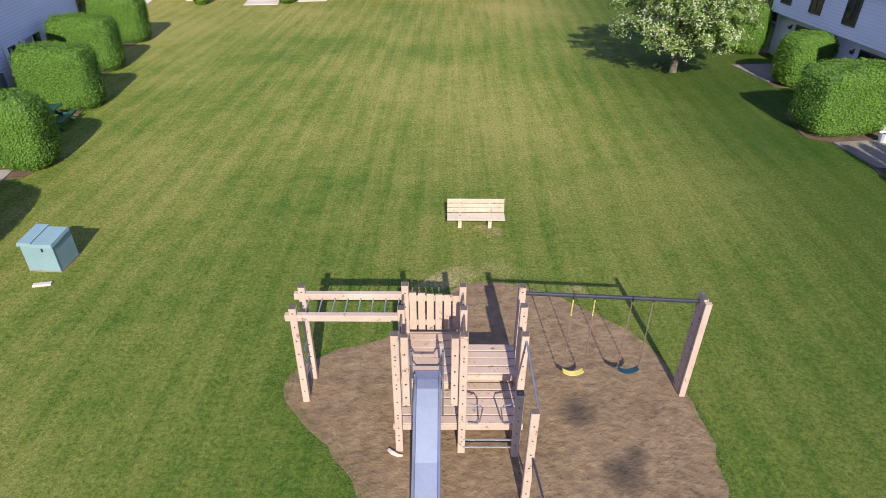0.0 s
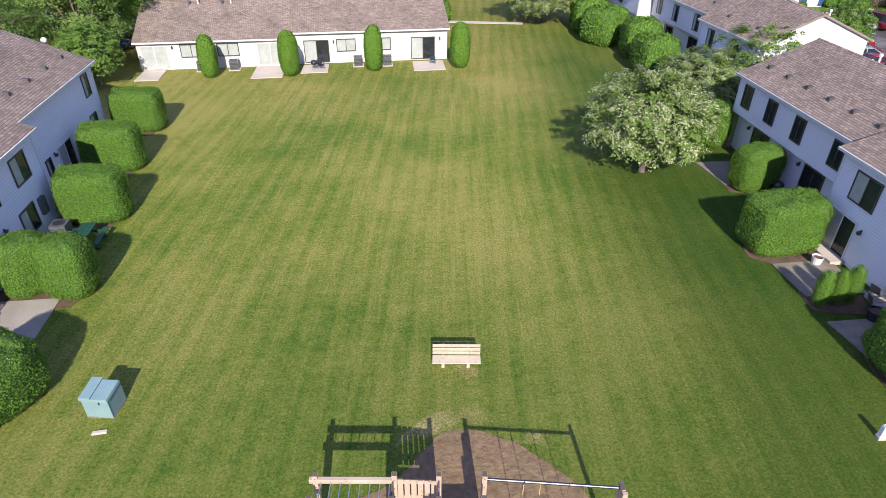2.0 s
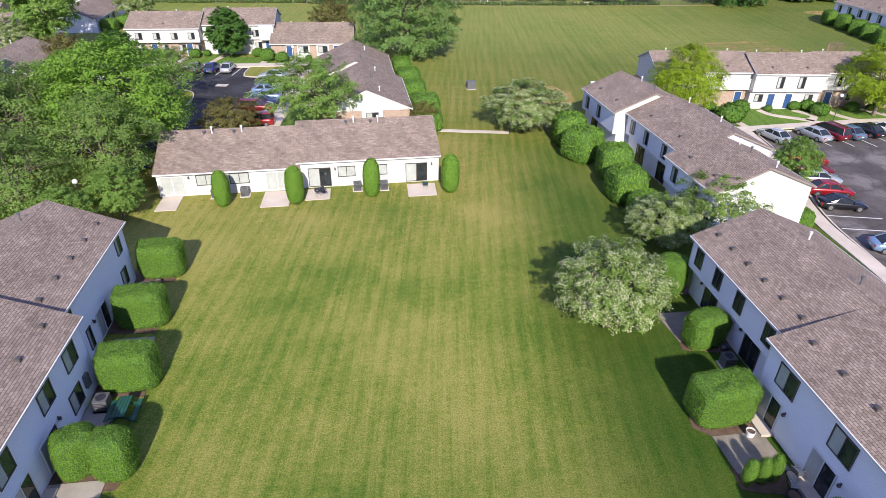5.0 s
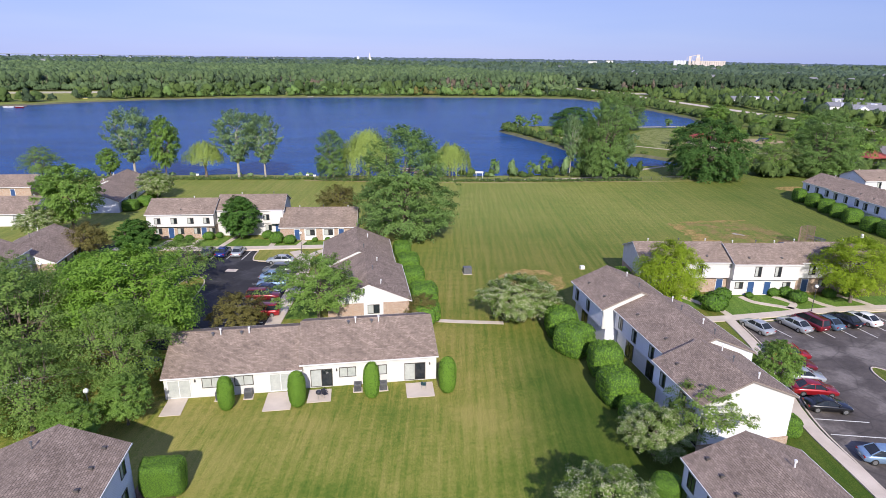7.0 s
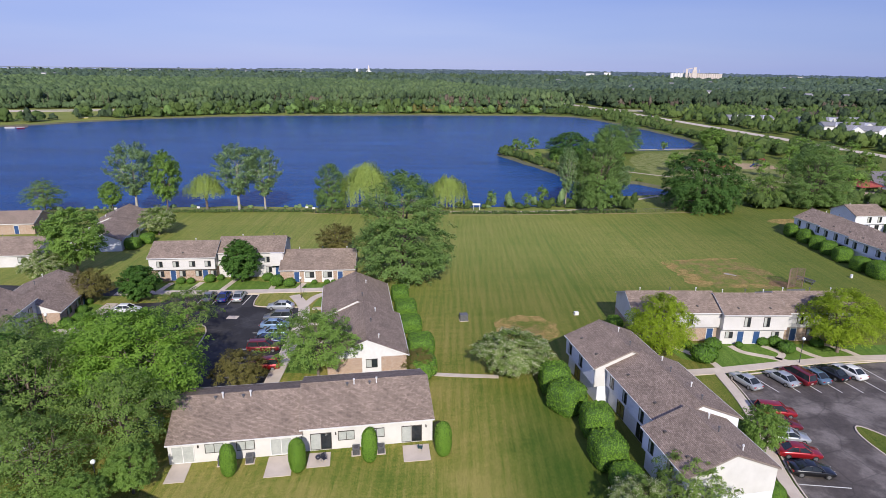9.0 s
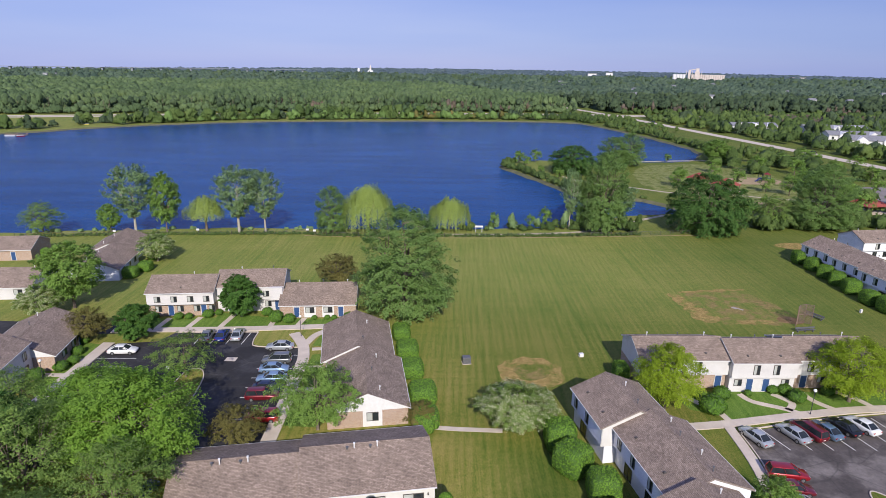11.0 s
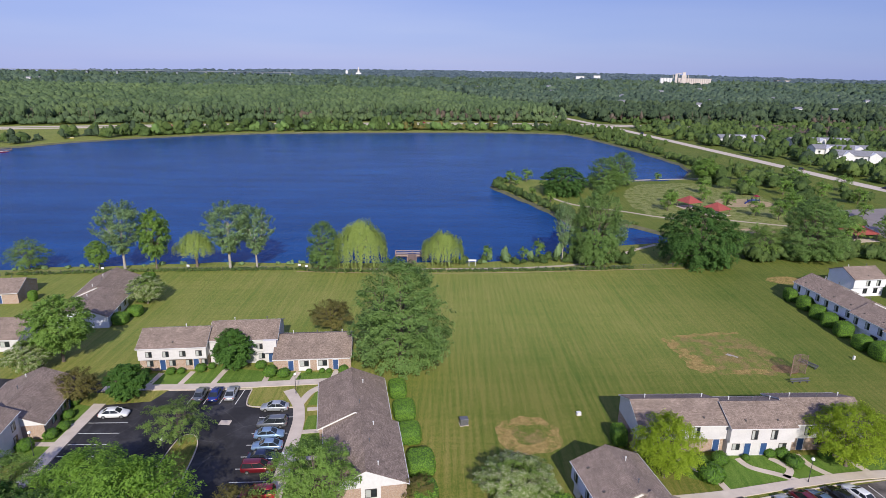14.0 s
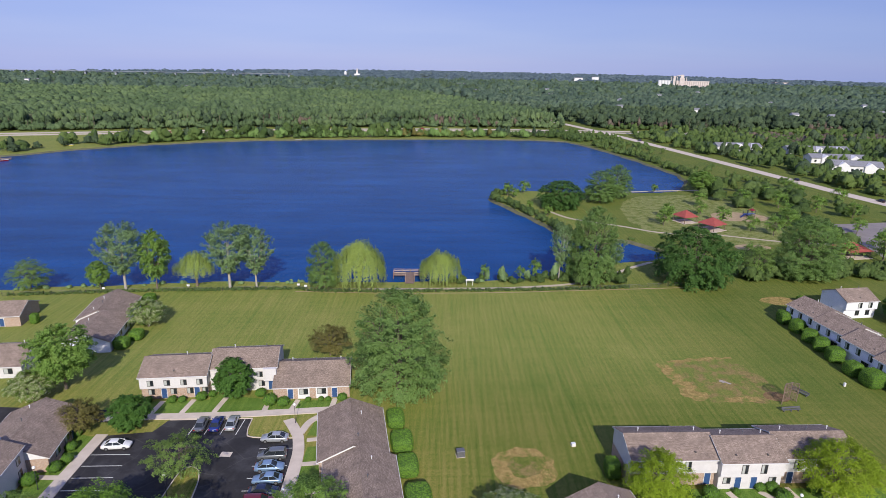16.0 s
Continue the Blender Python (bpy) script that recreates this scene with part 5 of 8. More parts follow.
for o in put_copies(shrub("small_shrub", 0.74, 0.74, 1.95, 2.1, 3200, 0.048, LEAF_HEDGE, "small upright arborvitae in mulch", "shrub"),
                    [(17.35, 21.3, 0), (18.1, 21.4, 70), (18.8, 21.55, 130, 1.0, 1.0, 1.05)]):
    o["group"] = "three small arborvitae"
for o in put_copies(shrub("hedge", 3.4, 3.4, 2.5, 4.5, 2400, 0.17, LEAF_HEDGE, "clipped boxy green hedge against the back wall", "hedge", 0.05),
                    [(-5.1, 103.0, 8, 0.95, 1.3, 0.95), (-3.7, 96.0, 8, 1.12, 1.35, 1.0), (-2.6, 89.6, 8, 1.05, 1.3, 0.95), (-0.8, 82.2, 8, 1.2, 1.4, 1.0), (-0.3, 75.8, 8, 1.1, 1.2, 0.95),
                     (17.0, 71.2, 0, 1.2, 1.2, 1.45), (17.6, 66.2, 40, 1.25, 1.25, 1.5), (20.0, 61.2, 0, 1.1, 1.1, 1.45), (19.8, 55.6, 10, 1.1, 1.2, 1.4), (20.6, 51.2, 10, 0.95, 0.95, 1.1),
                     (92.3, 148.6, 0, 1.05, 1.05, 1.3), (92.3, 143.0, 20, 1.0, 1.0, 1.3), (92.0, 137.6, 40, 0.95, 0.95, 1.25), (91.8, 133.0, 60, 1.0, 1.0, 1.25), (91.6, 127.8, 80, 1.05, 1.05, 1.3), (91.4, 121.4, 10, 1.0, 1.0, 1.2), (92.4, 116.8, 10, 1.25, 1.25, 1.4),
                     (-67.2, 133.0, 0, 0.95), (-66.0, 137.5, 0, 0.9), (-67.8, 146.0, 0, 0.8), (-94.0, 146.0, 0, 0.55, 0.55, 1.0), (-106, 150, 0, 0.6), (105.0, 162.0, 0, 0.8), (-72.6, 160.0, 0, 0.9),
                     (29.8, 88.5, 0, 0.7, 0.9, 1.2), (52.0, 96.5, 0, 0.7), (57.0, 96.8, 0, 0.8), (66.0, 96.5, 0, 0.7), (34.6, 49.6, 0, 0.55, 0.55, 0.8), (-0.2, 74.4, 0, 0.7, 0.7, 0.9), (-88.0, 128.0, 0, 0.9)]):
    o["group"] = "back-wall hedges"
for o in put_copies(shrub("bush", 1.9, 1.9, 1.35, 2.5, 420, 0.2, LEAF_HEDGE_DARK, "rounded clipped green bush beside a front door", "bush"),
                    [(40.4, 79.6, 20, 1.9, 1.9, 1.8), (43.4, 83.4, 0, 1.3), (51.8, 85.0, 0, 0.9), (53.6, 84.8, 0, 1.1), (54.2, 82.6, 30, 1.3), (47.8, 84.2, 0, 0.6), (60.0, 84.6, 0, 1.0), (63, 84.8, 0, 0.8), (39.5, 84.2, 0, 0.9), (35.5, 84.4, 0, 1.0),
                     (-51.8, 110.2, 0, 0.8), (-47.4, 110.2, 0, 0.9), (-45.6, 110.4, 30, 0.8), (-42.2, 111.2, 0, 1.1), (-40.6, 112.4, 0, 0.8), (-31.4, 112.5, 0, 1.1), (-28.9, 109.4, 0, 1.35, 1.35, 1.6), (-26.4, 109.2, 0, 1.2), (-22.0, 110.6, 0, 0.6),
                     (-19.6, 110.8, 0, 0.6), (-18.3, 110.8, 0, 0.6), (-15.6, 111.0, 0, 1.0), (-59.6, 87.0, 0, 1.3), (-57.6, 90.0, 0, 1.1), (-56.9, 92.3, 0, 1.0), (-58.0, 95.5, 0, 1.0), (-59.2, 99.5, 0, 0.9), (-60.3, 83.6, 0, 0.9), (-98.8, 116.8, 0, 1.0), (-109, 141.0, 0, 0.9)]):
    o["group"] = "door bushes"

# ---- trees ----
def tips_of(n, w, h0, h1, profile, lobe=0.24):
    """Ends of the twigs of a crown: places, and the way out at each. Profile: share of the height, share of the width."""
    zs, rs = [q[0] for q in profile], [q[1] for q in profile]
    tips, ways, off = [], [], random.uniform(0, 50)
    while len(tips) < n:
        t, a = random.random(), random.uniform(0, 2 * math.pi)
        share = float(np.interp(t, zs, rs))
        if random.random() > share * 0.9 + 0.1:
            continue
        swell = noise.noise((math.cos(a) * 1.5 + off, math.sin(a) * 1.5, t * 3.2)) + 0.5 * noise.noise((math.cos(a) * 3.6, math.sin(a) * 3.6 + off, t * 7.0))
        if swell < -0.42 and random.random() < 0.75:
            continue
        r = w / 2 * share * (1 + lobe * swell) * (1 - 0.62 * random.random() ** 2.0)
        z = h0 + (h1 - h0) * (t + 0.05 * swell)
        tips.append((r * math.cos(a), r * math.sin(a), z))
        ways.append((math.cos(a), math.sin(a), (t - 0.45) * 1.5))
    return np.array(tips), np.array(ways)


def sprays(tips, ways, per, length, rise, droop, grow=1.0):
    """Leaf places and facings: at each tip a flat spray of leaves that lies outwards and hangs a little."""
    n = len(tips)
    d = ways + np.array([0, 0, rise]) + 0.28 * rng.normal(size=(n, 3))
    d /= np.linalg.norm(d, axis=1, keepdims=True)
    side = np.cross(d, np.array([0, 0, 1.0])) + 1e-6
    side /= np.linalg.norm(side, axis=1, keepdims=True)
    up = np.cross(side, d)
    ln = (length * grow * rng.uniform(0.65, 1.3, n))[:, None, None]
    k = rng.random((n, per, 1))
    across = rng.normal(size=(n, per, 1)) * 0.24 * (1.15 - 0.75 * k)
    thick = rng.normal(size=(n, per, 1)) * 0.10
    c = tips[:, None] + ln * (d[:, None] * (k - 0.62) + side[:, None] * across + up[:, None] * thick)
    c[:, :, 2:] -= droop * ln * (k ** 2 + 0.5 * np.abs(across))
    nm = 0.45 * up[:, None] + 0.6 * ways[:, None] + np.array([0, 0, 0.3]) + 0.32 * rng.normal(size=(n, per, 3))
    return c.reshape(-1, 3), nm.reshape(-1, 3)


def limbs(height, r, ends, fork, stems=1):
    """A tapered trunk that forks into limbs, with a branch to each end."""
    g = Geo()
    top = height * 0.72
    g.tube([(0, 0, -0.15), (0, 0, 0.12), (0.02, 0, fork * .5), (0.05, 0.05, fork), (0.1, 0.0, top)], [r * 1.5, r * 1.1, r * .95, r * .8, r * .15], 9)
    heads = [(0.1, 0.0, top)]
    for k in range(4):
        a = k * 1.57 + random.uniform(-.4, .4)
        reach = (height - fork) * 0.26
        head = (math.cos(a) * reach, math.sin(a) * reach, fork + (height - fork) * random.uniform(0.5, 0.68))
        g.tube([(0, 0, fork * 0.9), (head[0] * .45, head[1] * .45, fork + (head[2] - fork) * .42), head], [r * .62, r * .42, r * .2], 7)
        heads.append(head)
    for x, y, z in ends:
        hx, hy, hz = min(heads, key=lambda q: (q[0] - x) ** 2 + (q[1] - y) ** 2 + 0.3 * (q[2] - z) ** 2)
        f = random.uniform(0.35, 1.0)
        sx, sy, sz = hx * f, hy * f, fork + (hz - fork) * f
        if sz > z - 0.3:
            sx, sy, sz = 0, 0, min(max(z - 0.8, fork * 0.7), sz)
        g.tube([(sx, sy, sz), ((sx + x) / 2 + random.uniform(-.2, .2), (sy + y) / 2 + random.uniform(-.2, .2), sz + (z - sz) * 0.6), (x, y, z)], [r * .2, r * .11, r * .03], 5)
    return g


ROUND = ((0, 0.35), (0.15, 0.75), (0.4, 1.0), (0.65, 0.95), (0.85, 0.62), (1.0, 0.15))
SPREAD = ((0, 0.55), (0.2, 0.92), (0.45, 1.0), (0.7, 0.82), (0.88, 0.5), (1.0, 0.12))
VASE = ((0, 0.22), (0.2, 0.55), (0.45, 0.92), (0.68, 1.0), (0.86, 0.74), (1.0, 0.22))
SKIRT = ((0, 0.72), (0.12, 0.98), (0.35, 1.0), (0.5, 0.86), (0.68, 0.92), (0.84, 0.72), (0.94, 0.42), (1.0, 0.12))


def tree(name, height, width, base, n, length, per, leaf_size, leaf, label, bark=None, r=0.22, profile=ROUND, rise=0.1, droop=0.2, fork=None, blossom=None, every=4, lobe=0.24):
    ob = thing(name, 0, 0, 0, 0, label, "tree")
    tips, ways = tips_of(n, width - length * 0.6, base + length * 0.2, height - length * 0.2, profile, lobe)
    smooth(part("trunk", limbs(height, r, [tuple(q) for q in tips[::every]], fork or base * 0.8 + 0.4), bark or BARK, ob))
    c, nrm = sprays(tips, ways, int(per * 1.2), length, rise, droop)
    c[:, 2] = np.maximum(c[:, 2], 0.15)
    part("crown", cards("crown", c, nrm, 0.87 * leaf_size * rng.uniform(0.6, 1.35, len(c)), leaf, 1.5), None, ob)
    if blossom:
        keep = np.array([noise.noise((x * 0.9, y * 0.9, z * 0.9)) > -0.34 for x, y, z in tips])
        c, nrm = sprays(tips[keep], ways[keep], int(per * 1.5), length, rise, droop * 0.9, 1.07)
        c += 0.10 * nrm / np.linalg.norm(nrm, axis=1, keepdims=True)
        part("blossom", cards("blossom", c, nrm, leaf_size * 0.52 * rng.uniform(0.6, 1.25, len(c)), blossom, 1.0), None, ob, "clusters of cream-white blossom")
    return ob


def willow(height, width, label, hem=0.04, shoots=960):
    """Long hanging shoots from a domed head on a short leaning trunk."""
    ob = thing("willow_tree", 0, 0, 0, 0, label, "tree")
    ends = [(math.cos(k * 2.4) * width * 0.3 * math.sqrt(k / 14), math.sin(k * 2.4) * width * 0.3 * math.sqrt(k / 14), height * (0.84 - 0.16 * k / 14)) for k in range(14)]
    smooth(part("trunk", limbs(height, 0.35, ends, height * 0.3), BARK, ob))
    cs, ns = [], []
    for i in range(int(shoots * 1.3)):
        a, q = random.uniform(0, 2 * math.pi), math.sqrt(random.random())
        lump = 1 + 0.34 * noise.noise((math.cos(a) * 1.9, math.sin(a) * 1.9, q * 2.6 + width))
        x, y = math.cos(a) * q * width / 2 * lump, math.sin(a) * q * width / 2 * lump
        top = height * (1 - 0.46 * q ** 2.4) * random.uniform(0.9, 1.03) * (0.62 + 0.38 * lump)
        length = (0.16 + 0.32 * q * q) * height * random.uniform(0.5, 1.15)
        for k in range(max(2, int(length / 0.26))):
            z = top - k * 0.26
            if z > height * hem * (1 + 0.5 * lump * random.random()):
                cs.append((x + random.gauss(0, .13) + math.cos(a) * k * 0.02, y + random.gauss(0, .13) + math.sin(a) * k * 0.02, z))
                ns.append((math.cos(a) + random.gauss(0, .4), math.sin(a) + random.gauss(0, .4), 0.45 + random.gauss(0, .3)))
    part("crown", cards("crown", cs, ns, 0.25 * rng.uniform(0.6, 1.3, len(cs)), LEAF_WILLOW, 1.9), None, ob)
    return ob


# blossoming trees by the lawns
for o in put_copies(tree("crabapple_tree", 7.0, 7.4, 1.5, 270, 1.05, 42, 0.175, LEAF_CRAB, "crabapple tree with grey-green leaves and cream blossom", r=0.17, profile=SPREAD, rise=0.15, droop=0.28, blossom=BLOSSOM, fork=1.2, every=6),
                    [(13.2, 34.9, 0, 1.1, 1.1, 1.04), (20.6, 46.4, 70, 0.9, 0.9, 0.72), (12.0, 75.2, 150, 1.5, 1.4, 0.98), (-66.3, 144.4, 40, 1.2, 1.2, 1.1), (-73.0, 110.4, 200, 1.15, 1.15, 1.0)]):
    o["group"] = "crabapples"
o = tree("crabapple_tree", 6.4, 8.2, 2.6, 110, 1.2, 52, 0.17, LEAF_CRAB, "thin airy crabapple with bare limbs showing against the wall", r=0.15, profile=SPREAD, rise=0.1, droop=0.2, every=1, fork=1.6, lobe=0.5)
o.matrix_basis = pose(25.6, 48.0, 0, 0, 0, 40)
o["group"] = "crabapples"
# thin-leaved honey locusts
for o in put_copies(tree("locust_tree", 11.2, 12.0, 2.4, 400, 1.9, 52, 0.20, LEAF_YELLOW, "honey locust with feathery yellow-green leaves", r=0.24, profile=SPREAD, rise=0.05, droop=0.3, fork=2.2, every=8),
                    [(33.8, 80.2, 0, 0.88, 0.88, 0.94), (62.0, 82.6, 90, 1.02, 1.02, 0.94)]):
    o["group"] = "locusts by the white row"
for o in put_copies(tree("locust_tree", 13.0, 14.0, 2.4, 500, 2.1, 46, 0.24, LEAF_LOCUST, "wide honey locust with airy mid-green leaves", r=0.27, profile=SPREAD, rise=0.05, droop=0.28, fork=2.6, every=8),
                    [(-34.0, 65.5, 0, 1.2, 1.15, 1.06), (-41.5, 71.0, 60, 1.05, 1.05, 0.84)]):
    o["group"] = "locusts by the car park"
for o in put_copies(tree("ash_tree", 13.0, 14.0, 1.8, 300, 2.2, 46, 0.22, LEAF_ASH, "loose grey-green tree with gaps between its limbs", r=0.25, profile=SPREAD, rise=0.15, droop=0.3, fork=2.4, every=4, lobe=0.5),
                    [(-43.5, 60.0, 120, 1.05, 1.05, 1.0), (-31.8, 56.4, 20, 0.8, 0.8, 0.84), (-36.8, 49.6, 250, 0.8, 0.8, 0.74), (-46.5, 51.0, 150, 1.0), (-108.3, 168.2, 10, 0.78, 0.78, 0.72), (104.0, 184.5, 70, 0.8, 0.8, 0.8), (127.0, 147.0, 40, 0.9), (124.5, 138.5, 150, 0.8, 0.8, 0.9), (-52.5, 72.0, 10, 0.8, 0.8, 0.8)]):
    o["group"] = "ashes by the car park"
o = tree("ash_tree", 7.6, 10.4, 2.2, 120, 1.5, 52, 0.19, LEAF_ASH, "small thin-leaved tree on the car park island", r=0.13, profile=SPREAD, rise=0.2, droop=0.3, fork=2.0, every=2, lobe=0.5)
o.matrix_basis = pose(-37.4, 88.0, 0.1, 0, 0, 30)
o["group"] = "ashes by the car park"
o = tree("maple_tree", 10.0, 12.0, 2.6, 250, 1.7, 54, 0.21, LEAF_MAPLE, "open spreading maple with bright leaves beside the brick gable", r=0.19, profile=SPREAD, rise=0.3, droop=0.22, fork=2.6, every=4, lobe=0.5)
o.matrix_basis = pose(-14.6, 74.4, 0, 0, 0, 20)
o["group"] = "maples"
for o in put_copies(tree("maple_tree", 10.4, 8.8, 2.0, 300, 1.45, 44, 0.26, LEAF_MAPLE, "young maple with mid-green leaves beside the car park", r=0.2, rise=0.25, droop=0.22, every=8),
                    [(-69.6, 115.0, 140, 1.42, 1.42, 1.36), (-89.8, 168.8, 80, 0.72, 0.72, 0.84), (142.0, 311.0, 0, 1.6, 1.6, 1.2), (-74.6, 169.6, 250, 1.0, 1.0, 1.72), (37.0, 57.0, 200, 0.55, 0.55, 0.62), (-28.4, 50.6, 10, 0.6, 0.6, 0.52), (-31.0, 46.6, 70, 0.55, 0.55, 0.5)]):
    o["group"] = "maples"
for o in put_copies(tree("linden_tree", 8.9, 7.8, 0.9, 300, 1.3, 46, 0.29, LEAF_DARK, "dense dark green round-headed tree on the lawn", r=0.18, rise=0.2, droop=0.3, lobe=0.16),
                    [(-36.1, 111.6, 0, 1.0), (-51.1, 101.2, 60, 0.95, 0.95, 0.78), (-51.0, 65.5, 100, 1.35, 1.35, 1.15), (120.4, 147.4, 30, 0.7, 0.7, 0.75), (123.5, 152.0, 90, 0.8, 0.8, 0.8)]):
    o["group"] = "round-headed trees"
for o in put_copies(tree("plum_tree", 5.3, 7.4, 1.0, 190, 1.15, 50, 0.165, LEAF_BROWN, "low spreading purple-bronze leaved tree", r=0.14, profile=SPREAD, rise=0.3, droop=0.1, every=3, lobe=0.42),
                    [(-24.1, 71.4, 0, 1.0), (-58.8, 100.4, 60, 1.0, 1.0, 1.2), (-20.6, 129.6, 120, 1.25, 1.25, 1.35), (-0.9, 75.6, 30, 0.62, 0.62, 0.7)]):
    o["group"] = "bronze-leaved trees"
# the big tree in the field and others by the water
for o in put_copies(tree("elm_tree", 21.8, 19.0, 0.8, 660, 2.5, 44, 0.34, LEAF_ELM, "tall spreading elm with light grey-green crown", r=0.42, profile=SKIRT, rise=0.35, droop=0.12, every=9, fork=3.4, lobe=0.34),
                    [(-5.0, 113.3, 0, 1.0, 1.0, 1.0), (-28.4, 171.0, 70, 0.5, 0.5, 0.64), (49.8, 176.0, 120, 0.74, 0.74, 1.1), (45.4, 178.6, 250, 0.4, 0.4, 0.8), (117.5, 182.5, 200, 1.0, 1.0, 0.92), (83.5, 288.0, 20, 0.85, 0.85, 0.70), (94.7, 299.0, 90, 0.74, 0.74, 0.76)]):
    o["group"] = "large trees"
for o in put_copies(tree("cottonwood_tree", 19.0, 13.6, 4.6, 300, 2.0, 36, 0.35, LEAF_GREY, "tall grey-green cottonwood with pale forked trunk at the shore", bark=PALE_BARK, r=0.36, profile=VASE, rise=0.75, droop=0.12, every=12, fork=4.6, lobe=0.48),
                    [(-82.8, 168.6, 0, 0.98, 0.98, 1.04), (-54.6, 170.2, 100, 1.06, 1.06, 1.02), (-47.3, 170.6, 150, 0.76, 0.76, 0.97), (40.4, 178.6, 90, 0.5, 0.5, 0.97),
                     (55.5, 181.0, 45, 0.72, 0.72, 0.72)]):
    o["group"] = "cottonwoods at the shore"
for o in put_copies(tree("broad_maple", 18.2, 24.5, 0.2, 600, 2.5, 46, 0.43, LEAF_BROAD, "broad dense dark green tree with branches down to the grass", r=0.5, profile=((0, 0.7), (0.2, 0.95), (0.5, 1.0), (0.75, 0.8), (0.92, 0.45), (1.0, 0.15)), rise=0.0, droop=0.45, every=14, fork=3.0, lobe=0.22),
                    [(80.8, 178.0, 0, 1.0), (61.6, 276.0, 70, 0.95, 0.9, 0.72)]):
    o["group"] = "broad dense trees"
for o in put_copies(willow(11.0, 12.5, "yellow-green weeping willow on the lake shore"),
                    [(-18.4, 171.8, 0, 1.14, 1.1, 1.22), (4.8, 176.0, 80, 0.9, 0.9, 0.85)]):
    o["group"] = "willows"
o = willow(10.0, 10.4, "yellow-green umbrella-shaped willow with a bare leaning trunk", 0.36, 620)
o.matrix_basis = pose(-64.4, 172.0, 0, 0, 0, 150)
o["group"] = "willows"

# ---- play equipment ----
def bolts(parent, pts, r=0.018, d=(0, -1, 0)):
    for p in pts:
        q = Vector(p) + Vector(d) * 0.012
        part("bolt", Geo().tube([p, q], r, 6), STEEL, parent)


def post(parent, x, y, h, w=0.15, d=0.15, mat=None, holes=True, name="post"):
    ob = part(name, Geo().beam((x, y, -0.2), (x, y, h), w, d, 0.012, (0, 1, 0)), mat or TIMBER, parent)
    part("post_cap", Geo().box(x - w / 2 + .006, x + w / 2 - .006, y - d / 2 + .006, y + d / 2 - .006, h, h + 0.012), END_GRAIN, ob, "dark weathered end grain")
    if holes:
        z = 0.35
        while z < h - 0.1:
            part("bolt_hole", Geo().tube([(x, y - d / 2 - .002, z), (x, y - d / 2 - .006, z)], 0.017, 6), BLACK_STEEL, ob)
            z += 0.36
    return ob


tower = thing("play_tower", -0.2, 9.3, 0, 0, "tan timber play tower with decks, slide and monkey bars on sand", "play equipment")


class Shift:
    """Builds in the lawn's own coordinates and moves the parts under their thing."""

    def __init__(self, ob):
        self.ob, self.base = ob, ob.location.copy()

    def done(self):
        inv = Matrix.Translation(-self.base)
        for c in self.ob.children:
            c.matrix_basis = inv @ c.matrix_basis


s = Shift(tower)
for x, y, h in ((-0.83, 8.33, 3.08), (0.42, 8.3, 3.1), (-0.80, 9.66, 2.62), (0.46, 9.66, 2.62), (-0.76, 10.36, 2.7), (0.46, 10.38, 2.66), (1.50, 8.2, 1.75), (1.62, 8.95, 2.55), (1.66, 9.62, 2.72)):
    post(tower, x, y, h)
# short pieces bolted to the upper half of the front posts
for x, y in ((-0.66, 8.36), (0.26, 8.34)):
    stub = part("post", Geo().beam((x, y, 1.3), (x, y, 3.0), 0.14, 0.10, 0.012, (0, 1, 0)), TIMBER, tower, "short timber piece bolted beside the front post")
    part("post_cap", Geo().box(x - .064, x + .064, y - .044, y + .044, 3.0, 3.012), END_GRAIN, stub, "dark weathered end grain")
    for z in (1.5, 1.85, 2.2, 2.6):
        part("bolt_hole", Geo().tube([(x, y - .052, z), (x, y - .056, z)], 0.02, 6), BLACK_STEEL, stub)
bolts(tower, [(-0.83, 8.25, z) for z in (0.5, 1.0, 1.9, 2.6)] + [(0.42, 8.22, z) for z in (0.5, 1.0, 1.9, 2.6)])
for i in range(5):
    part("deck_board", Geo().beam((-0.92, 8.56 + i * 0.235, 0.6), (1.62, 8.56 + i * 0.235, 0.6), 0.20, 0.04, 0.006), TIMBER, tower)
for i in range(4):
    part("deck_board", Geo().beam((0.5, 9.56 + i * 0.235, 1.02), (1.62, 9.56 + i * 0.235, 1.02), 0.20, 0.04, 0.006), TIMBER, tower)
for i in range(6):
    part("deck_board", Geo().beam((-0.74, 8.86 + i * 0.25, 1.46), (0.42, 8.86 + i * 0.25, 1.46), 0.215, 0.04, 0.006), TIMBER, tower)
for y, z, x0, x1 in ((8.46, 0.52, -0.95, 1.66), (9.68, 0.52, -0.9, 1.66), (9.44, 0.93, 0.4, 1.66), (10.36, 0.93, 0.4, 1.7), (8.76, 1.37, -0.76, 0.45), (10.3, 1.37, -0.76, 0.45)):
    part("joist", Geo().beam((x0, y, z), (x1, y, z), 0.05, 0.14, 0.006), TIMBER, tower)
for i in range(6):
    part("back_slat", Geo().beam((-0.60 + i * 0.185, 10.34, 1.5), (-0.60 + i * 0.185, 10.34, 2.5 - 0.015 * i), 0.15, 0.035, 0.006, (0, 1, 0)), TIMBER, tower)
for i in range(6):
    part("slat_top", Geo().box(-0.672 + i * 0.185, -0.528 + i * 0.185, 10.325, 10.355, 2.5 - 0.015 * i, 2.506 - 0.015 * i), END_GRAIN, tower, "dark weathered end grain")
part("rail", Geo().beam((-0.75, 10.38, 2.32), (0.45, 10.38, 2.32), 0.04, 0.13), TIMBER, tower)
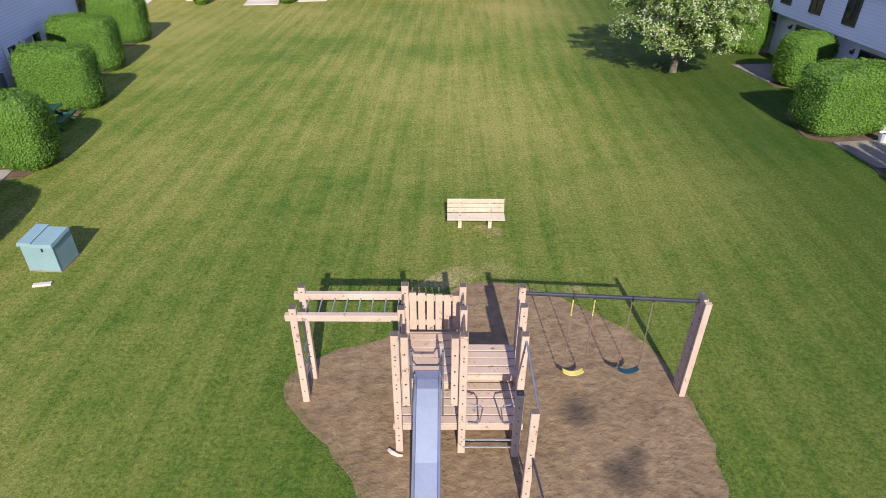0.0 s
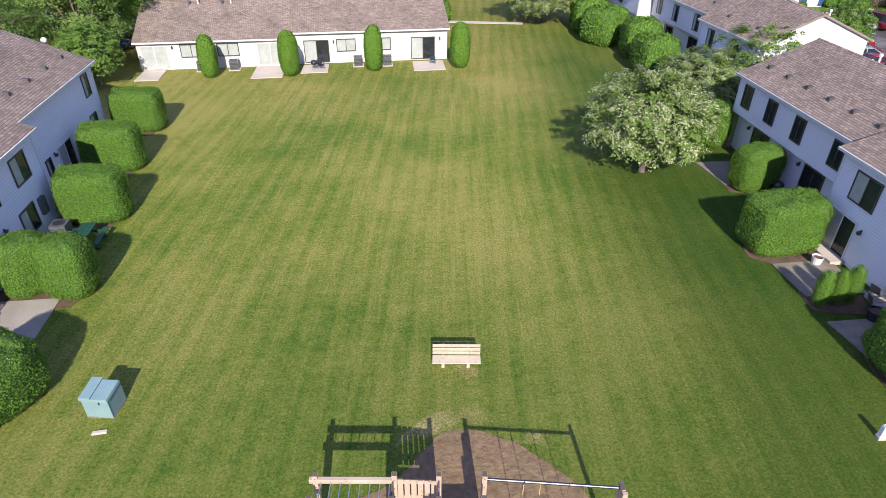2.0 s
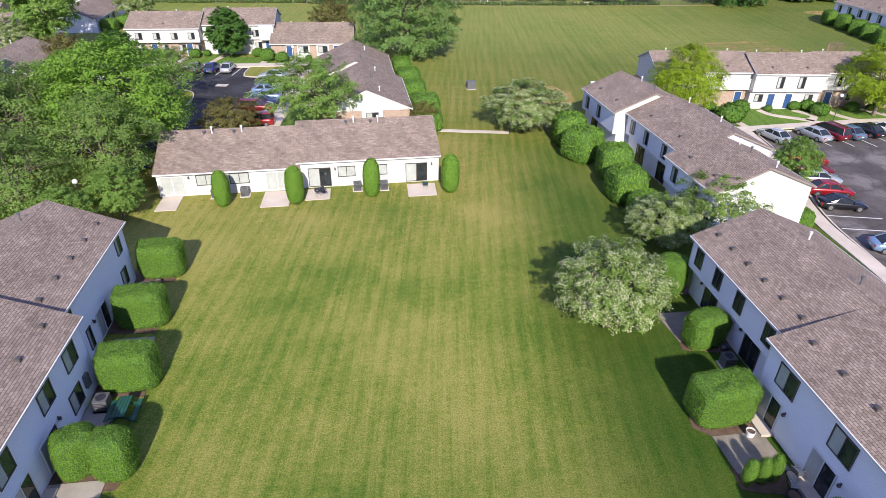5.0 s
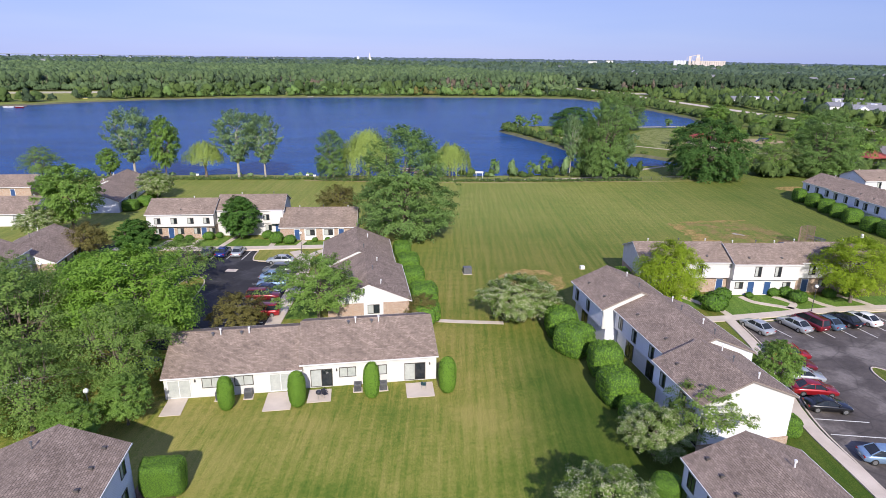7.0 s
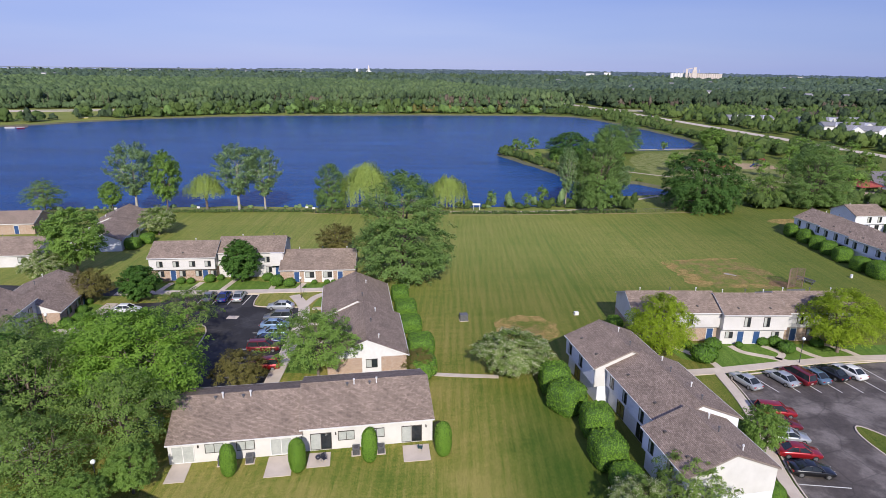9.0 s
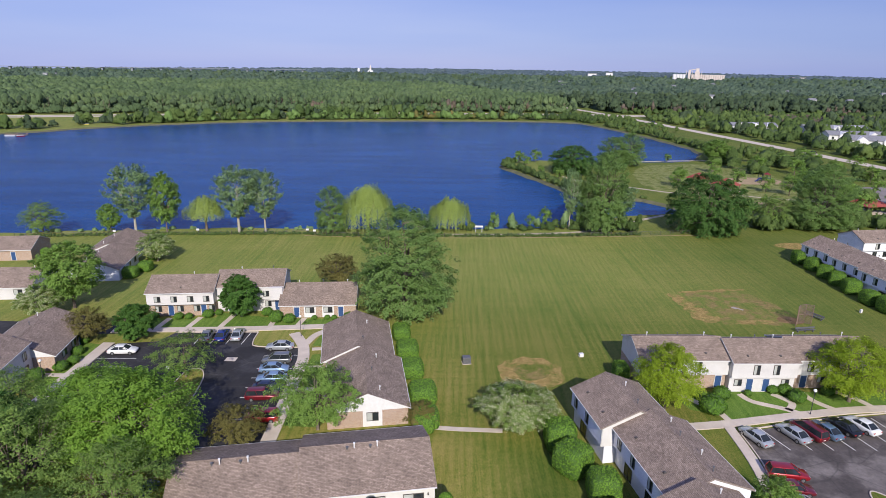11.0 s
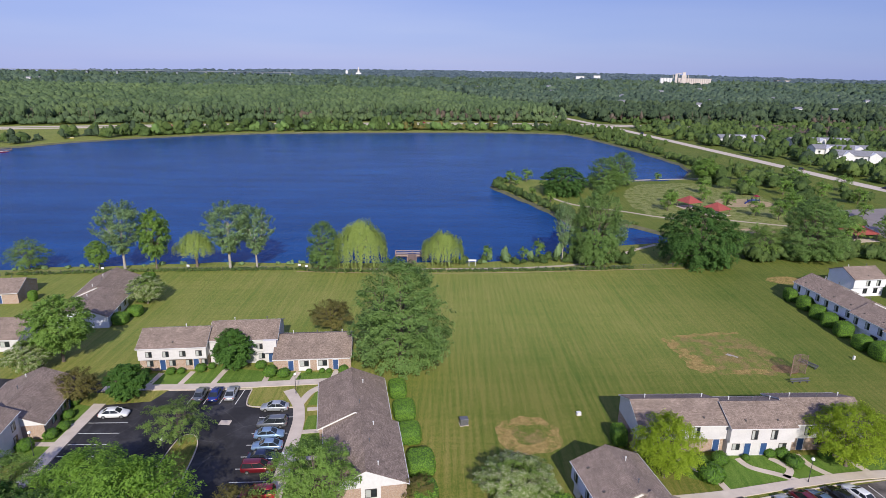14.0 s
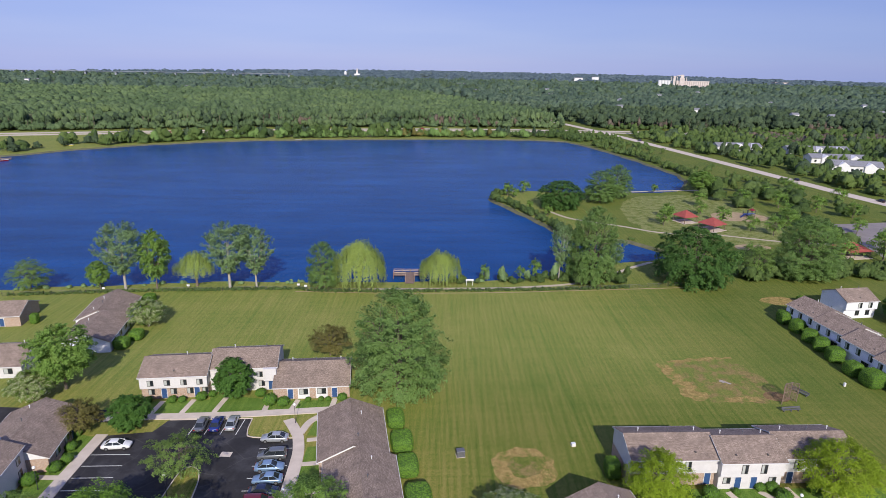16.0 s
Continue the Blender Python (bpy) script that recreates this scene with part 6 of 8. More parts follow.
part("rail", Geo().beam((-0.75, 10.38, 1.66), (0.45, 10.38, 1.66), 0.04, 0.13), TIMBER, tower)
for y in (8.48, 8.95, 9.42):
    part("side_board", Geo().beam((-0.80, y, 1.95), (-0.80, y + .38, 1.95), 0.04, 0.5, 0.006), TIMBER, tower)
for x in (-0.80, 0.46):
    part("side_rail", Geo().beam((x, 8.3, 2.42), (x, 10.4, 2.42), 0.05, 0.13), TIMBER, tower)
    part("rail_top", Geo().box(x - .022, x + .022, 8.42, 10.28, 2.485, 2.491), END_GRAIN, tower, "blotched weathered top edge")
    part("side_rail", Geo().beam((x, 8.3, 1.62), (x, 10.4, 1.62), 0.05, 0.13), TIMBER, tower)
# slide
bed = [(8.78, 1.50), (8.55, 1.47), (8.25, 1.28), (7.4, 0.72), (6.6, 0.30), (6.2, 0.24), (5.7, 0.24)]
g = Geo()
rings = []
for y, z in bed:
    rings.append([(-0.50, y, z + 0.13), (-0.50, y, z), (-0.02, y, z), (-0.02, y, z + 0.13), (-0.04, y, z + 0.14), (-0.055, y, z + .03), (-0.465, y, z + .03), (-0.48, y, z + .14)])
slide = part("slide", g.loft(rings), SLIDE_STEEL, tower, "shiny pale blue steel slide")
for x in (-0.505, -0.015):
    part("slide_edge", Geo().tube([(x, y, z + 0.14) for y, z in bed], 0.022), STEEL, slide)
part("slide_plate", Geo().box(-0.52, 0.0, 8.70, 9.05, 1.485, 1.50), STEEL, tower, "dull perforated steel landing plate")
for x in (-0.56, 0.04):
    part("hand_rail", Geo().tube([(x, 8.85, 1.48), (x, 8.74, 2.2), (x, 8.66, 2.42), (x, 8.54, 2.38), (x, 8.36, 1.75), (x, 8.27, 1.05)], 0.02), STEEL, tower)
part("hand_rail", Geo().tube([(-0.56, 8.62, 2.42), (-0.54, 8.55, 2.25), (-0.46, 8.5, 2.17), (-0.06, 8.5, 2.17), (0.02, 8.55, 2.25), (0.04, 8.62, 2.42)], 0.02), BLACK_STEEL, tower)
# rungs and bent hand rails of the right bay
for z, y in ((0.42, 8.22), (0.22, 8.2)):
    part("rung", Geo().tube([(0.45, y, z), (1.52, y, z)], 0.018), STEEL, tower)
for x, k in ((0.56, 1), (1.46, -1)):
    part("hand_rail", Geo().tube([(x, 8.45, 1.18), (x + k * .22, 8.42, 1.17), (x + k * .27, 8.42, 1.1), (x + k * .22, 8.42, 0.72), (x + k * .17, 8.42, .66), (x, 8.44, .66)], 0.016), STEEL, tower)
# monkey bars
for y, dx in ((9.66, 0.0), (10.38, 0.04)):
    part("bar_beam", Geo().beam((-3.15 + dx, y, 2.38), (-0.76, y, 2.38), 0.13, 0.15, 0.01), TIMBER, tower)
    post(tower, -2.98 + dx, y, 2.62, 0.15, 0.14)
for i in range(8):
    part("rung", Geo().tube([(-2.78 + i * 0.27, 9.66, 2.36), (-2.78 + i * 0.27, 10.38, 2.36)], 0.016), STEEL, tower)
for z in (0.5, 0.85, 1.2):
    part("rung", Geo().tube([(-2.98, 9.66, z), (-2.95, 10.38, z)], 0.016), STEEL, tower)
# the leaning climber
post(tower, 1.58, 7.1, 2.45, 0.15, 0.12)
part("climbing_bar", Geo().tube([(1.64, 8.9, 2.45), (1.66, 7.15, 2.35)], 0.02), STEEL, tower)
part("climbing_bar", Geo().tube([(1.62, 7.05, 1.35), (1.80, 6.1, 1.0)], 0.02), BLACK_STEEL, tower)
s.done()

swing = thing("swing_set", 3.6, 10.2, 0, 0, "swing set with black steel beam and aged timber end posts", "play equipment")
s = Shift(swing)
post(swing, 1.72, 10.42, 2.62, 0.15, 0.18)
part("post", Geo().beam((5.44, 9.84, -0.2), (5.44, 9.84, 2.62), 0.14, 0.09, 0.01, (0, 1, 0)), TIMBER, swing)
part("post", Geo().beam((5.42, 10.06, -0.2), (5.42, 10.06, 2.66), 0.10, 0.30, 0.01, (0, 1, 0)), TIMBER, swing, "aged timber post with bolt holes")
part("post_top", Geo().beam((5.42, 10.06, 2.66), (5.42, 10.06, 2.664), 0.10, 0.30, 0, (0, 1, 0)), END_GRAIN, swing, "dark weathered end grain")
for i in range(7):
    for dy in (-0.07, 0.07):
        part("bolt_hole", Geo().tube([(5.372, 10.06 + dy, 0.4 + i * .34 + dy), (5.366, 10.06 + dy, 0.4 + i * .34 + dy)], 0.018, 6), BLACK_STEEL, swing)
part("beam", Geo().tube([(1.75, 10.38, 2.46), (5.46, 10.12, 2.46)], 0.045, 12), BLACK_STEEL, swing)


def swing_seat(x0, x1, mat, label, z=0.46, strap=None):
    y = 10.38 - 0.26 * ((x0 + x1) / 2 - 1.75) / 3.7
    mid, half = (x0 + x1) / 2, 0.24
    g = Geo()
    rings = []
    for i in range(9):
        a = -1 + i / 4
        x, zz = mid + half * a, z + 0.11 * a * a
        rings.append([(x, y - .075, zz), (x, y + .075, zz), (x, y + .075, zz + .014), (x, y - .075, zz + .014)])
    seat = part("seat", g.loft(rings), mat, swing, label)
    for sx, a in ((x0, -1), (x1, 1)):
        ex = mid + half * a
        part("chain", chain((sx, y, 2.42), (ex, y, z + 0.12)), TIMBER_DARK, seat, "rusty swing chain")
        part("hanger", Geo().tube([(sx, y, 2.54), (sx, y - .06, 2.46), (sx, y, 2.38)], 0.02, 6), BLACK_STEEL, seat)
        if strap:
            p = Vector((sx, y, 2.42)).lerp(Vector((ex, y, z + .12)), 0.24)
            part("strap", Geo().tube([(sx, y, 2.42), p], 0.015, 6), strap, seat, "yellow rubber chain sleeve")


def chain(a, b, link=0.06):
    """Links, each turned against the next."""
    a, b = Vector(a), Vector(b)
    d = (b - a)
    n = int(d.length / link)
    d /= n
    g = Geo()
    side = d.cross(Vector((0, 1, 0))).normalized() * 0.011
    for i in range(n):
        p, q = a + d * (i - 0.12), a + d * (i + 1.12)
        o = side if i % 2 else Vector((0, 0.011, 0))
        g.beam(p + o, q + o, 0.009, 0.009)
        g.beam(p - o, q - o, 0.009, 0.009)
    return g


swing_seat(2.80, 3.26, YELLOW, "yellow rubber belt seat", 0.22, YELLOW)
swing_seat(4.02, 4.46, TEAL, "teal rubber belt seat", 0.38)
s.done()

bench = thing("park_bench", 1.12, 17.25, 0, 0, "cream plank bench on stub legs in the lawn", "bench")
for i in range(3):
    part("back_plank", Geo().beam((-0.93, 0.27 + i * .04, 0.51 + i * 0.15), (0.93, 0.27 + i * .04, 0.51 + i * 0.15), 0.04, 0.157, 0.003, (0, -0.25, 1)), BENCH_PAINT, bench)
for i in range(3):
    part("seat_plank", Geo().beam((-0.93, -0.17 + i * 0.15, 0.43), (0.93, -0.17 + i * 0.15, 0.43), 0.15, 0.04, 0.004), BENCH_PAINT, bench)
for x in (-0.52, 0.46):
    part("leg", Geo().beam((x, 0.02, -0.2), (x, 0.02, 0.41), 0.12, 0.12, 0.01, (0, 1, 0)), BENCH_PAINT, bench)
    part("bracket", Geo().beam((x, -0.22, 0.39), (x, 0.24, 0.39), 0.05, 0.04).beam((x, 0.27, 0.39), (x, 0.42, 0.86), 0.05, 0.02), STEEL, bench)

cab = thing("transformer_cabinet", -11.5, 15.05, 0, -3, "pale blue-green metal transformer cabinet in the lawn", "utility box")
part("base", Geo().box(-.49, .49, -.43, .49, -.1, .05), PATIO_OLD, cab)
part("body", Geo().box(-.48, .48, -.42, .48, .05, .88), BOX_GREEN, cab)
part("lid", Geo().loft([[(-.53, -.47, .88), (-.10, -.47, .88), (-.10, .54, .96), (-.53, .54, .96)], [(-.51, -.45, .98), (-.11, -.45, .98), (-.11, .51, 1.06), (-.51, .51, 1.06)]]), BOX_GREEN, cab)
part("lid", Geo().loft([[(-.09, -.50, .87), (.52, -.50, .87), (.52, .44, .95), (-.09, .44, .95)], [(-.08, -.48, .97), (.50, -.48, .97), (.50, .42, 1.04), (-.08, .42, 1.04)]]), BOX_GREEN, cab)
part("front_panel", Geo().box(-.08, .49, -.45, -.42, .06, .86), BOX_GREEN, cab)
part("latch", Geo().box(.16, .19, -.49, -.45, .72, .82), BLACK_STEEL, cab)
tagged(single("stone_slab", Geo().beam((-.24, 0, .02), (.24, .03, .02), .16, .08, .02), CONCRETE, m=pose(-11.25, 13.95, 0, 0, 0, 8)), "small pale stone slab in the grass", "stone slab")
ped = thing("cable_pedestal", 15.75, 13.9, 0, 0, "white plastic cable pedestal in the lawn", "utility box")
part("cover", Geo().loft([[(-.11, -.09, 0), (.11, -.09, 0), (.11, .09, 0), (-.11, .09, 0)], [(-.1, -.08, .58), (.1, -.08, .58), (.1, .08, .58), (-.1, .08, .58)], [(-.06, -.05, .66), (.06, -.05, .66), (.06, .05, .66), (-.06, .05, .66)]]), LAMP_GLASS, ped)
part("collar", Geo().box(-.13, .13, -.11, .11, 0, .12), CONCRETE, ped)
for x, y, w, hh, mat, lab in ((6.05, 93.6, 1.3, 1.1, GREY_METAL, "grey metal utility cabinet on a pad in the lawn"), (25.5, 96.3, .7, 0.5, TRIM, "low white utility box in the field"), (86.5, 116.5, .4, .7, TRIM, "low white utility box in the field")):
    u = thing("utility_box", x, y, 0, 10, lab, "utility box")
    part("pad", Geo().box(-w * .56, w * .56, -w * .46, w * .46, -.1, .06), CONCRETE, u)
    part("body", Geo().box(-w / 2, w / 2, -w * .4, w * .4, .06, hh), mat, u)
    part("lid", Geo().loft([[(-w * .53, -w * .43, hh), (w * .53, -w * .43, hh), (w * .53, w * .43, hh), (-w * .53, w * .43, hh)], [(-w * .48, -w * .38, hh + .07), (w * .48, -w * .38, hh + .07), (w * .48, w * .38, hh + .07), (-w * .48, w * .38, hh + .07)]]), mat, u)
tagged(single("log", Geo().tube([(-1.05, 8.28, .04), (-.98, 8.2, .05), (-.86, 8.14, .04), (-.76, 8.14, .03)], [.04, .05, .04, .02], 7), CONCRETE), "short pale bleached driftwood stick on the sand", "stick")

# ---- things by the back doors ----
def air_unit(x, y, turn):
    u = thing("air_conditioner", x, y, 0, turn, "dark grey outdoor air-conditioning unit on a pad", "air conditioner", "condensers")
    part("pad", Geo().box(-.5, .5, -.5, .5, -.05, .06), CONCRETE, u)
    part("casing", Geo().box(-.38, .38, -.38, .38, .06, .82), GREY_METAL, u)
    part("top", Geo().box(-.4, .4, -.4, .4, .82, .87), GREY_METAL, u)
    part("fan_grille", Geo().tube([(0, 0, .87), (0, 0, .89)], .3, 16), BLACK_STEEL, u)
    for i in range(5):
        part("louvre", Geo().box(-.34, .34, -.395, -.38, .18 + i * .12, .22 + i * .12), BLACK_STEEL, u)


for x, y, t in ((-19.0, 26.6, 7), (-21.3, 38.4, 7), (-21.2, 55.2, 8), (-18.4, 55.6, 8), (-7.3, 57.1, 8), (-4.6, 57.4, 8), (20.1, 30.6, 6), (17.9, 69.5, 6), (21.4, 61.8, 6)):
    air_unit(x, y, t)


def picnic_table(x, y, turn):
    u = thing("picnic_table", x, y, 0, turn, "dark green picnic table with attached benches", "table")
    for i in range(4):
        part("top_plank", Geo().beam((-.85, -.27 + i * .18, .74), (.85, -.27 + i * .18, .74), .165, .04), TABLE_GREEN, u)
    for y0 in (-.75, .75):
        part("bench_plank", Geo().beam((-.85, y0, .44), (.85, y0, .44), .26, .04), TABLE_GREEN, u)
    for x0 in (-.6, .6):
        part("leg", Geo().beam((x0, -.75, 0), (x0, .2, .72), .04, .09).beam((x0, .75, 0), (x0, -.2, .72), .04, .09), TABLE_GREEN, u)
        part("cross_bar", Geo().beam((x0, -.85, .40), (x0, .85, .40), .04, .09), TABLE_GREEN, u)


picnic_table(-17.5, 26.0, 97)


def kettle_grill(x, y):
    u = thing("kettle_grill", x, y, 0, 30, "black kettle barbecue on three thin legs", "barbecue")
    rr = [.05, .2, .28, .30, .28, .2, .06]
    smooth(part("bowl", Geo().loft([[(q * math.cos(a), q * math.sin(a), z) for a in [k * math.pi / 8 for k in range(16)]] for q, z in zip(rr, (.5, .56, .66, .76, .86, .95, 1.0))]), BLACK_STEEL, u))
    for k in range(3):
        a = k * 2.09
        part("leg", Geo().tube([(.2 * math.cos(a), .2 * math.sin(a), .58), (.32 * math.cos(a), .32 * math.sin(a), .06)], .014, 6), STEEL, u)


for p in ((-18.6, 18.9), (-11.1, 55.4), (20.2, 31.6)):
    kettle_grill(p[0], p[1] + 0.0)


def garden_chair(x, y, turn, mat, lab):
    u = thing("garden_chair", x, y, 0.06, turn, lab, "chair", "patio chairs")
    part("seat", Geo().box(-.24, .24, -.24, .24, .40, .44), mat, u)
    part("backrest", Geo().beam((0, .24, .44), (0, .36, .86), .48, .03, 0, (0, 1, 0)), mat, u)
    for a in (-.21, .21):
        for b_ in (-.21, .21):
            part("leg", Geo().tube([(a, b_, 0), (a, b_, .40)], .016, 6), STEEL, u)
        part("armrest", Geo().box(a - .03, a + .03, -.22, .26, .62, .65), mat, u)


garden_chair(-0.3, 57.6, 170, TEAL, "dark green folding patio chair by the glass door")
garden_chair(-10.5, 55.6, 40, BLACK_STEEL, "black metal patio chair on the slab")
garden_chair(19.6, 20.9, 80, STEEL, "pale metal patio chair by the steps")
garden_chair(20.2, 21.7, 110, STEEL, "pale metal patio chair by the steps")
garden_chair(20.0, 32.4, 100, BLACK_STEEL, "black metal patio chair on the slab")


def tub(x, y, r, hh, mat, lab):
    u = thing("planter_tub", x, y, 0.03, 0, lab, "planter")
    part("pot", Geo().loft([[(q * math.cos(a), q * math.sin(a), z) for a in [k * math.pi / 7 for k in range(14)]] for q, z in ((r * .75, 0), (r, hh), (r * .88, hh), (r * .8, hh * .8))]), mat, u)
    part("soil", Geo().tube([(0, 0, hh * .6), (0, 0, hh * .82)], r * .82, 14), MULCH, u)


tub(19.0, 24.6, .28, .42, TRIM, "white round tub beside the patio step")
tub(19.3, 20.3, .38, .5, BLACK_STEEL, "dark round tub on the mulch")
tub(-19.8, 31.0, .22, .3, TRIM, "white round tub beside the door")
tub(-20.9, 39.7, .25, .34, GREY_METAL, "grey round tub beside the hedge")
for x, y, t in ((-18.9, 20.0, 97), (-20.4, 31.7, 97)):
    tagged(single("door_step", Geo().box(-.8, .8, -.35, .35, -.05, .18), CONCRETE, m=pose(x, y, 0.0, 0, 0, t)), "concrete step below the patio door", "step", "", "structure")


def lamp_post(x, y, hh=3.6):
    u = thing("lamp_post", x, y, 0, 0, "black lamp post with white globe", "street lamp", "globe lamps")
    part("pole", Geo().tube([(0, 0, -.1), (0, 0, .3), (0, 0, .32), (0, 0, hh)], [.09, .08, .05, .04], 10), BLACK_STEEL, u)
    part("collar", Geo().tube([(0, 0, hh - .05), (0, 0, hh + .06)], .1, 10), BLACK_STEEL, u)
    smooth(part("globe", Geo().loft([[(.24 * math.sin(e) * math.cos(a), .24 * math.sin(e) * math.sin(a), hh + .28 - .24 * math.cos(e)) for a in [k * math.pi / 8 for k in range(16)]] for e in [.05 + .38 * k for k in range(9)]]), LAMP_GLASS, u))


for x, y in ((54.1, 78.9), (-22.9, 103.0), (-57.6, 85.6), (-31.6, 50.2), (-38.0, 84.0), (-20.0, 80.5)):
    lamp_post(x, y)

# ---- cars ----
PAINTS = {"white": (0.75, 0.75, 0.74), "silver": (0.42, 0.44, 0.46), "grey": (0.16, 0.17, 0.18), "black": (0.012, 0.012, 0.014), "red": (0.32, 0.012, 0.018), "dark red": (0.17, 0.012, 0.02),
          "blue": (0.015, 0.035, 0.20), "light blue": (0.22, 0.33, 0.48), "navy": (0.012, 0.022, 0.06), "steel blue": (0.13, 0.20, 0.28)}
PAINT = {k: paint(k.replace(" ", "_") + "_car_paint", v, 0.28, 0.0 if k == "white" else 0.35) for k, v in PAINTS.items()}
HEADLAMP = plain("clear_lamp", (0.55, 0.55, 0.55), (0.7, 0.7, 0.7), 0.1, 4, 20, 0.02)
TAIL = plain("red_lamp", (0.3, 0.01, 0.01), (0.4, 0.02, 0.02), 0.15, 4, 20, 0.02)


def car(kind, colour, x, y, turn):
    """A parked car, its nose along local +x."""
    L, H, belt, c0, c1, r0, r1 = {"sedan": (4.6, 1.43, .95, -1.75, 1.15, -.95, .30), "wagon": (4.7, 1.68, 1.02, -2.25, 1.25, -1.95, .35), "van": (4.9, 1.78, 1.05, -2.35, 1.75, -2.1, .55), "coupe": (4.4, 1.34, .90, -1.6, 1.0, -.75, .15)}[kind]
    ob = thing("parked_car", x, y, 0.015, turn, "%s %s parked on the asphalt" % (colour, {"wagon": "sport utility car", "van": "minivan"}.get(kind, kind + " car")), "car", "parked cars")
    k = L / 4.6
    back = belt - (.04 if kind in ("sedan", "coupe") else 0)
    st = [(-2.3, .74, .36, belt - .28), (-2.22, .82, .28, back - .06), (-1.75, .88, .22, back), (-.8, .90, .20, belt), (.4, .90, .20, belt), (1.15, .89, .22, belt - .03), (1.75, .86, .24, belt - .14), (2.15, .79, .28, belt - .24), (2.3, .66, .36, belt - .36)]
    rings = []
    for sx, w, z0, z1 in st:
        m = (z0 + z1) / 2 + .06
        rings.append([(sx * k, -w * .9, z0), (sx * k, w * .9, z0), (sx * k, w * .98, z0 + .12), (sx * k, w, m), (sx * k, w * .96, z1 - .05), (sx * k, w * .84, z1), (sx * k, -w * .84, z1), (sx * k, -w * .96, z1 - .05), (sx * k, -w, m), (sx * k, -w * .98, z0 + .12)])
    body = smooth(part("body", Geo().loft(rings), PAINT[colour], ob))
    def deck(z, f):
        a, b_ = c0 + (r0 - c0) * f, c1 + (r1 - c1) * f
        w = .80 - .17 * f
        return [(a * k, -w * .9, z), ((a * .8 + b_ * .2) * k, -w, z), ((a * .2 + b_ * .8) * k, -w, z), (b_ * k, -w * .88, z), (b_ * k, w * .88, z), ((a * .2 + b_ * .8) * k, w, z), ((a * .8 + b_ * .2) * k, w, z), (a * k, w * .9, z)]
    part("glass", Geo().loft([deck(belt - .03, 0), deck(belt + (H - belt) * .55, .58), deck(H - .05, .93)]), GLASS, ob, "dark tinted car glass")
    smooth(part("roof", Geo().loft([deck(H - .07, .90), deck(H - .02, .96), [(px * .9 + (r0 + r1) / 2 * k * .1, py * .86, H + .02) for px, py, _ in deck(H, 1.0)]]), PAINT[colour], ob))
    d0, d1 = deck(belt - .02, 0), deck(H - .04, .93)
    for i in (0, 3, 4, 7):
        part("pillar", Geo().beam(Vector(d0[i]) * 1.002, Vector(d1[i]) * 1.004, .07, .07), PAINT[colour], ob)
    for yy in (-1, 1):
        mid = lambda d, f: Vector(d[1 if yy < 0 else 6]).lerp(Vector(d[2 if yy < 0 else 5]), f)
        part("pillar", Geo().beam(mid(d0, .5) + Vector((0, yy * .008, 0)), mid(d1, .5) + Vector((0, yy * .008, 0)), .07, .03), PAINT[colour], ob)
        part("mirror", Geo().box((c1 - .35) * k, (c1 - .2) * k, *sorted((yy * .86, yy * 1.0)), belt - .02, belt + .1), PAINT[colour], ob)
        part("headlamp", Geo().box(2.0 * k, 2.19 * k, *sorted((yy * .45, yy * .72)), belt - .40, belt - .26), HEADLAMP, ob)
        part("tail_lamp", Geo().box(-2.29 * k, -2.1 * k, *sorted((yy * .5, yy * .80)), belt - .34, belt - .16), TAIL, ob)
    part("number_plate", Geo().box(-2.325 * k, -2.28 * k, -.17, .17, .52, .62), LINE, ob)
    for wx in (-1.38, 1.42):
        for yy in (-1, 1):
            ty = part("wheel", Geo().tube([(wx * k, yy * .72, .32), (wx * k, yy * .90, .32)], .32, 18), RUBBER, ob)
            part("rim", Geo().tube([(wx * k, yy * .88, .32), (wx * k, yy * .915, .32)], .20, 12), RIM, ty)
    return ob


for kind, colour, x, y, t in (("sedan", "silver", -25.4, 98.0, 182), ("wagon", "grey", -24.7, 93.2, 184), ("sedan", "light blue", -24.4, 90.2, 4), ("sedan", "light blue", -24.0, 87.2, 184), ("sedan", "navy", -23.9, 84.4, 2), ("wagon", "dark red", -24.0, 82.0, 4), ("wagon", "red", -22.6, 76.4, 184),
                              ("sedan", "grey", -39.1, 102.1, 94), ("sedan", "blue", -36.5, 102.2, 92), ("sedan", "silver", -33.9, 102.5, 94), ("sedan", "white", -50.9, 96.0, 4), ("sedan", "blue", -31.8, 61.0, 70),
                              ("coupe", "black", 41.0, 53.9, -8), ("sedan", "red", 41.4, 57.0, -8), ("sedan", "silver", 41.8, 59.9, -8), ("sedan", "dark red", 42.4, 62.5, -8), ("wagon", "red", 43.2, 65.2, -8), ("sedan", "light blue", 41.2, 45.6, -8),
                              ("sedan", "silver", 43.2, 72.8, 110), ("sedan", "silver", 48.6, 73.6, 110), ("van", "dark red", 51.0, 74.2, 108), ("sedan", "steel blue", 53.4, 74.4, 108), ("sedan", "black", 56.4, 75.2, 108), ("sedan", "white", 59.2, 75.6, 108), ("sedan", "grey", 62.6, 59.0, 150),
                              ("sedan", "white", -44.0, 106.8 - 50, 60), ("sedan", "navy", -58.0, 47.0, 10)):
    car(kind, colour, x, y, t)

# ---- edge of the field: fence, shore path, sign, dock, ball field ----
PALE_PATH = plain("pale_gravel", (0.34, 0.28, 0.20), (0.50, 0.43, 0.33), 0.95, 0.6, 8, 0.4, where="Object")
fence = thing("chain_link_fence", 0, 169, 0, 0, "low chain-link fence along the lake shore", "fence")
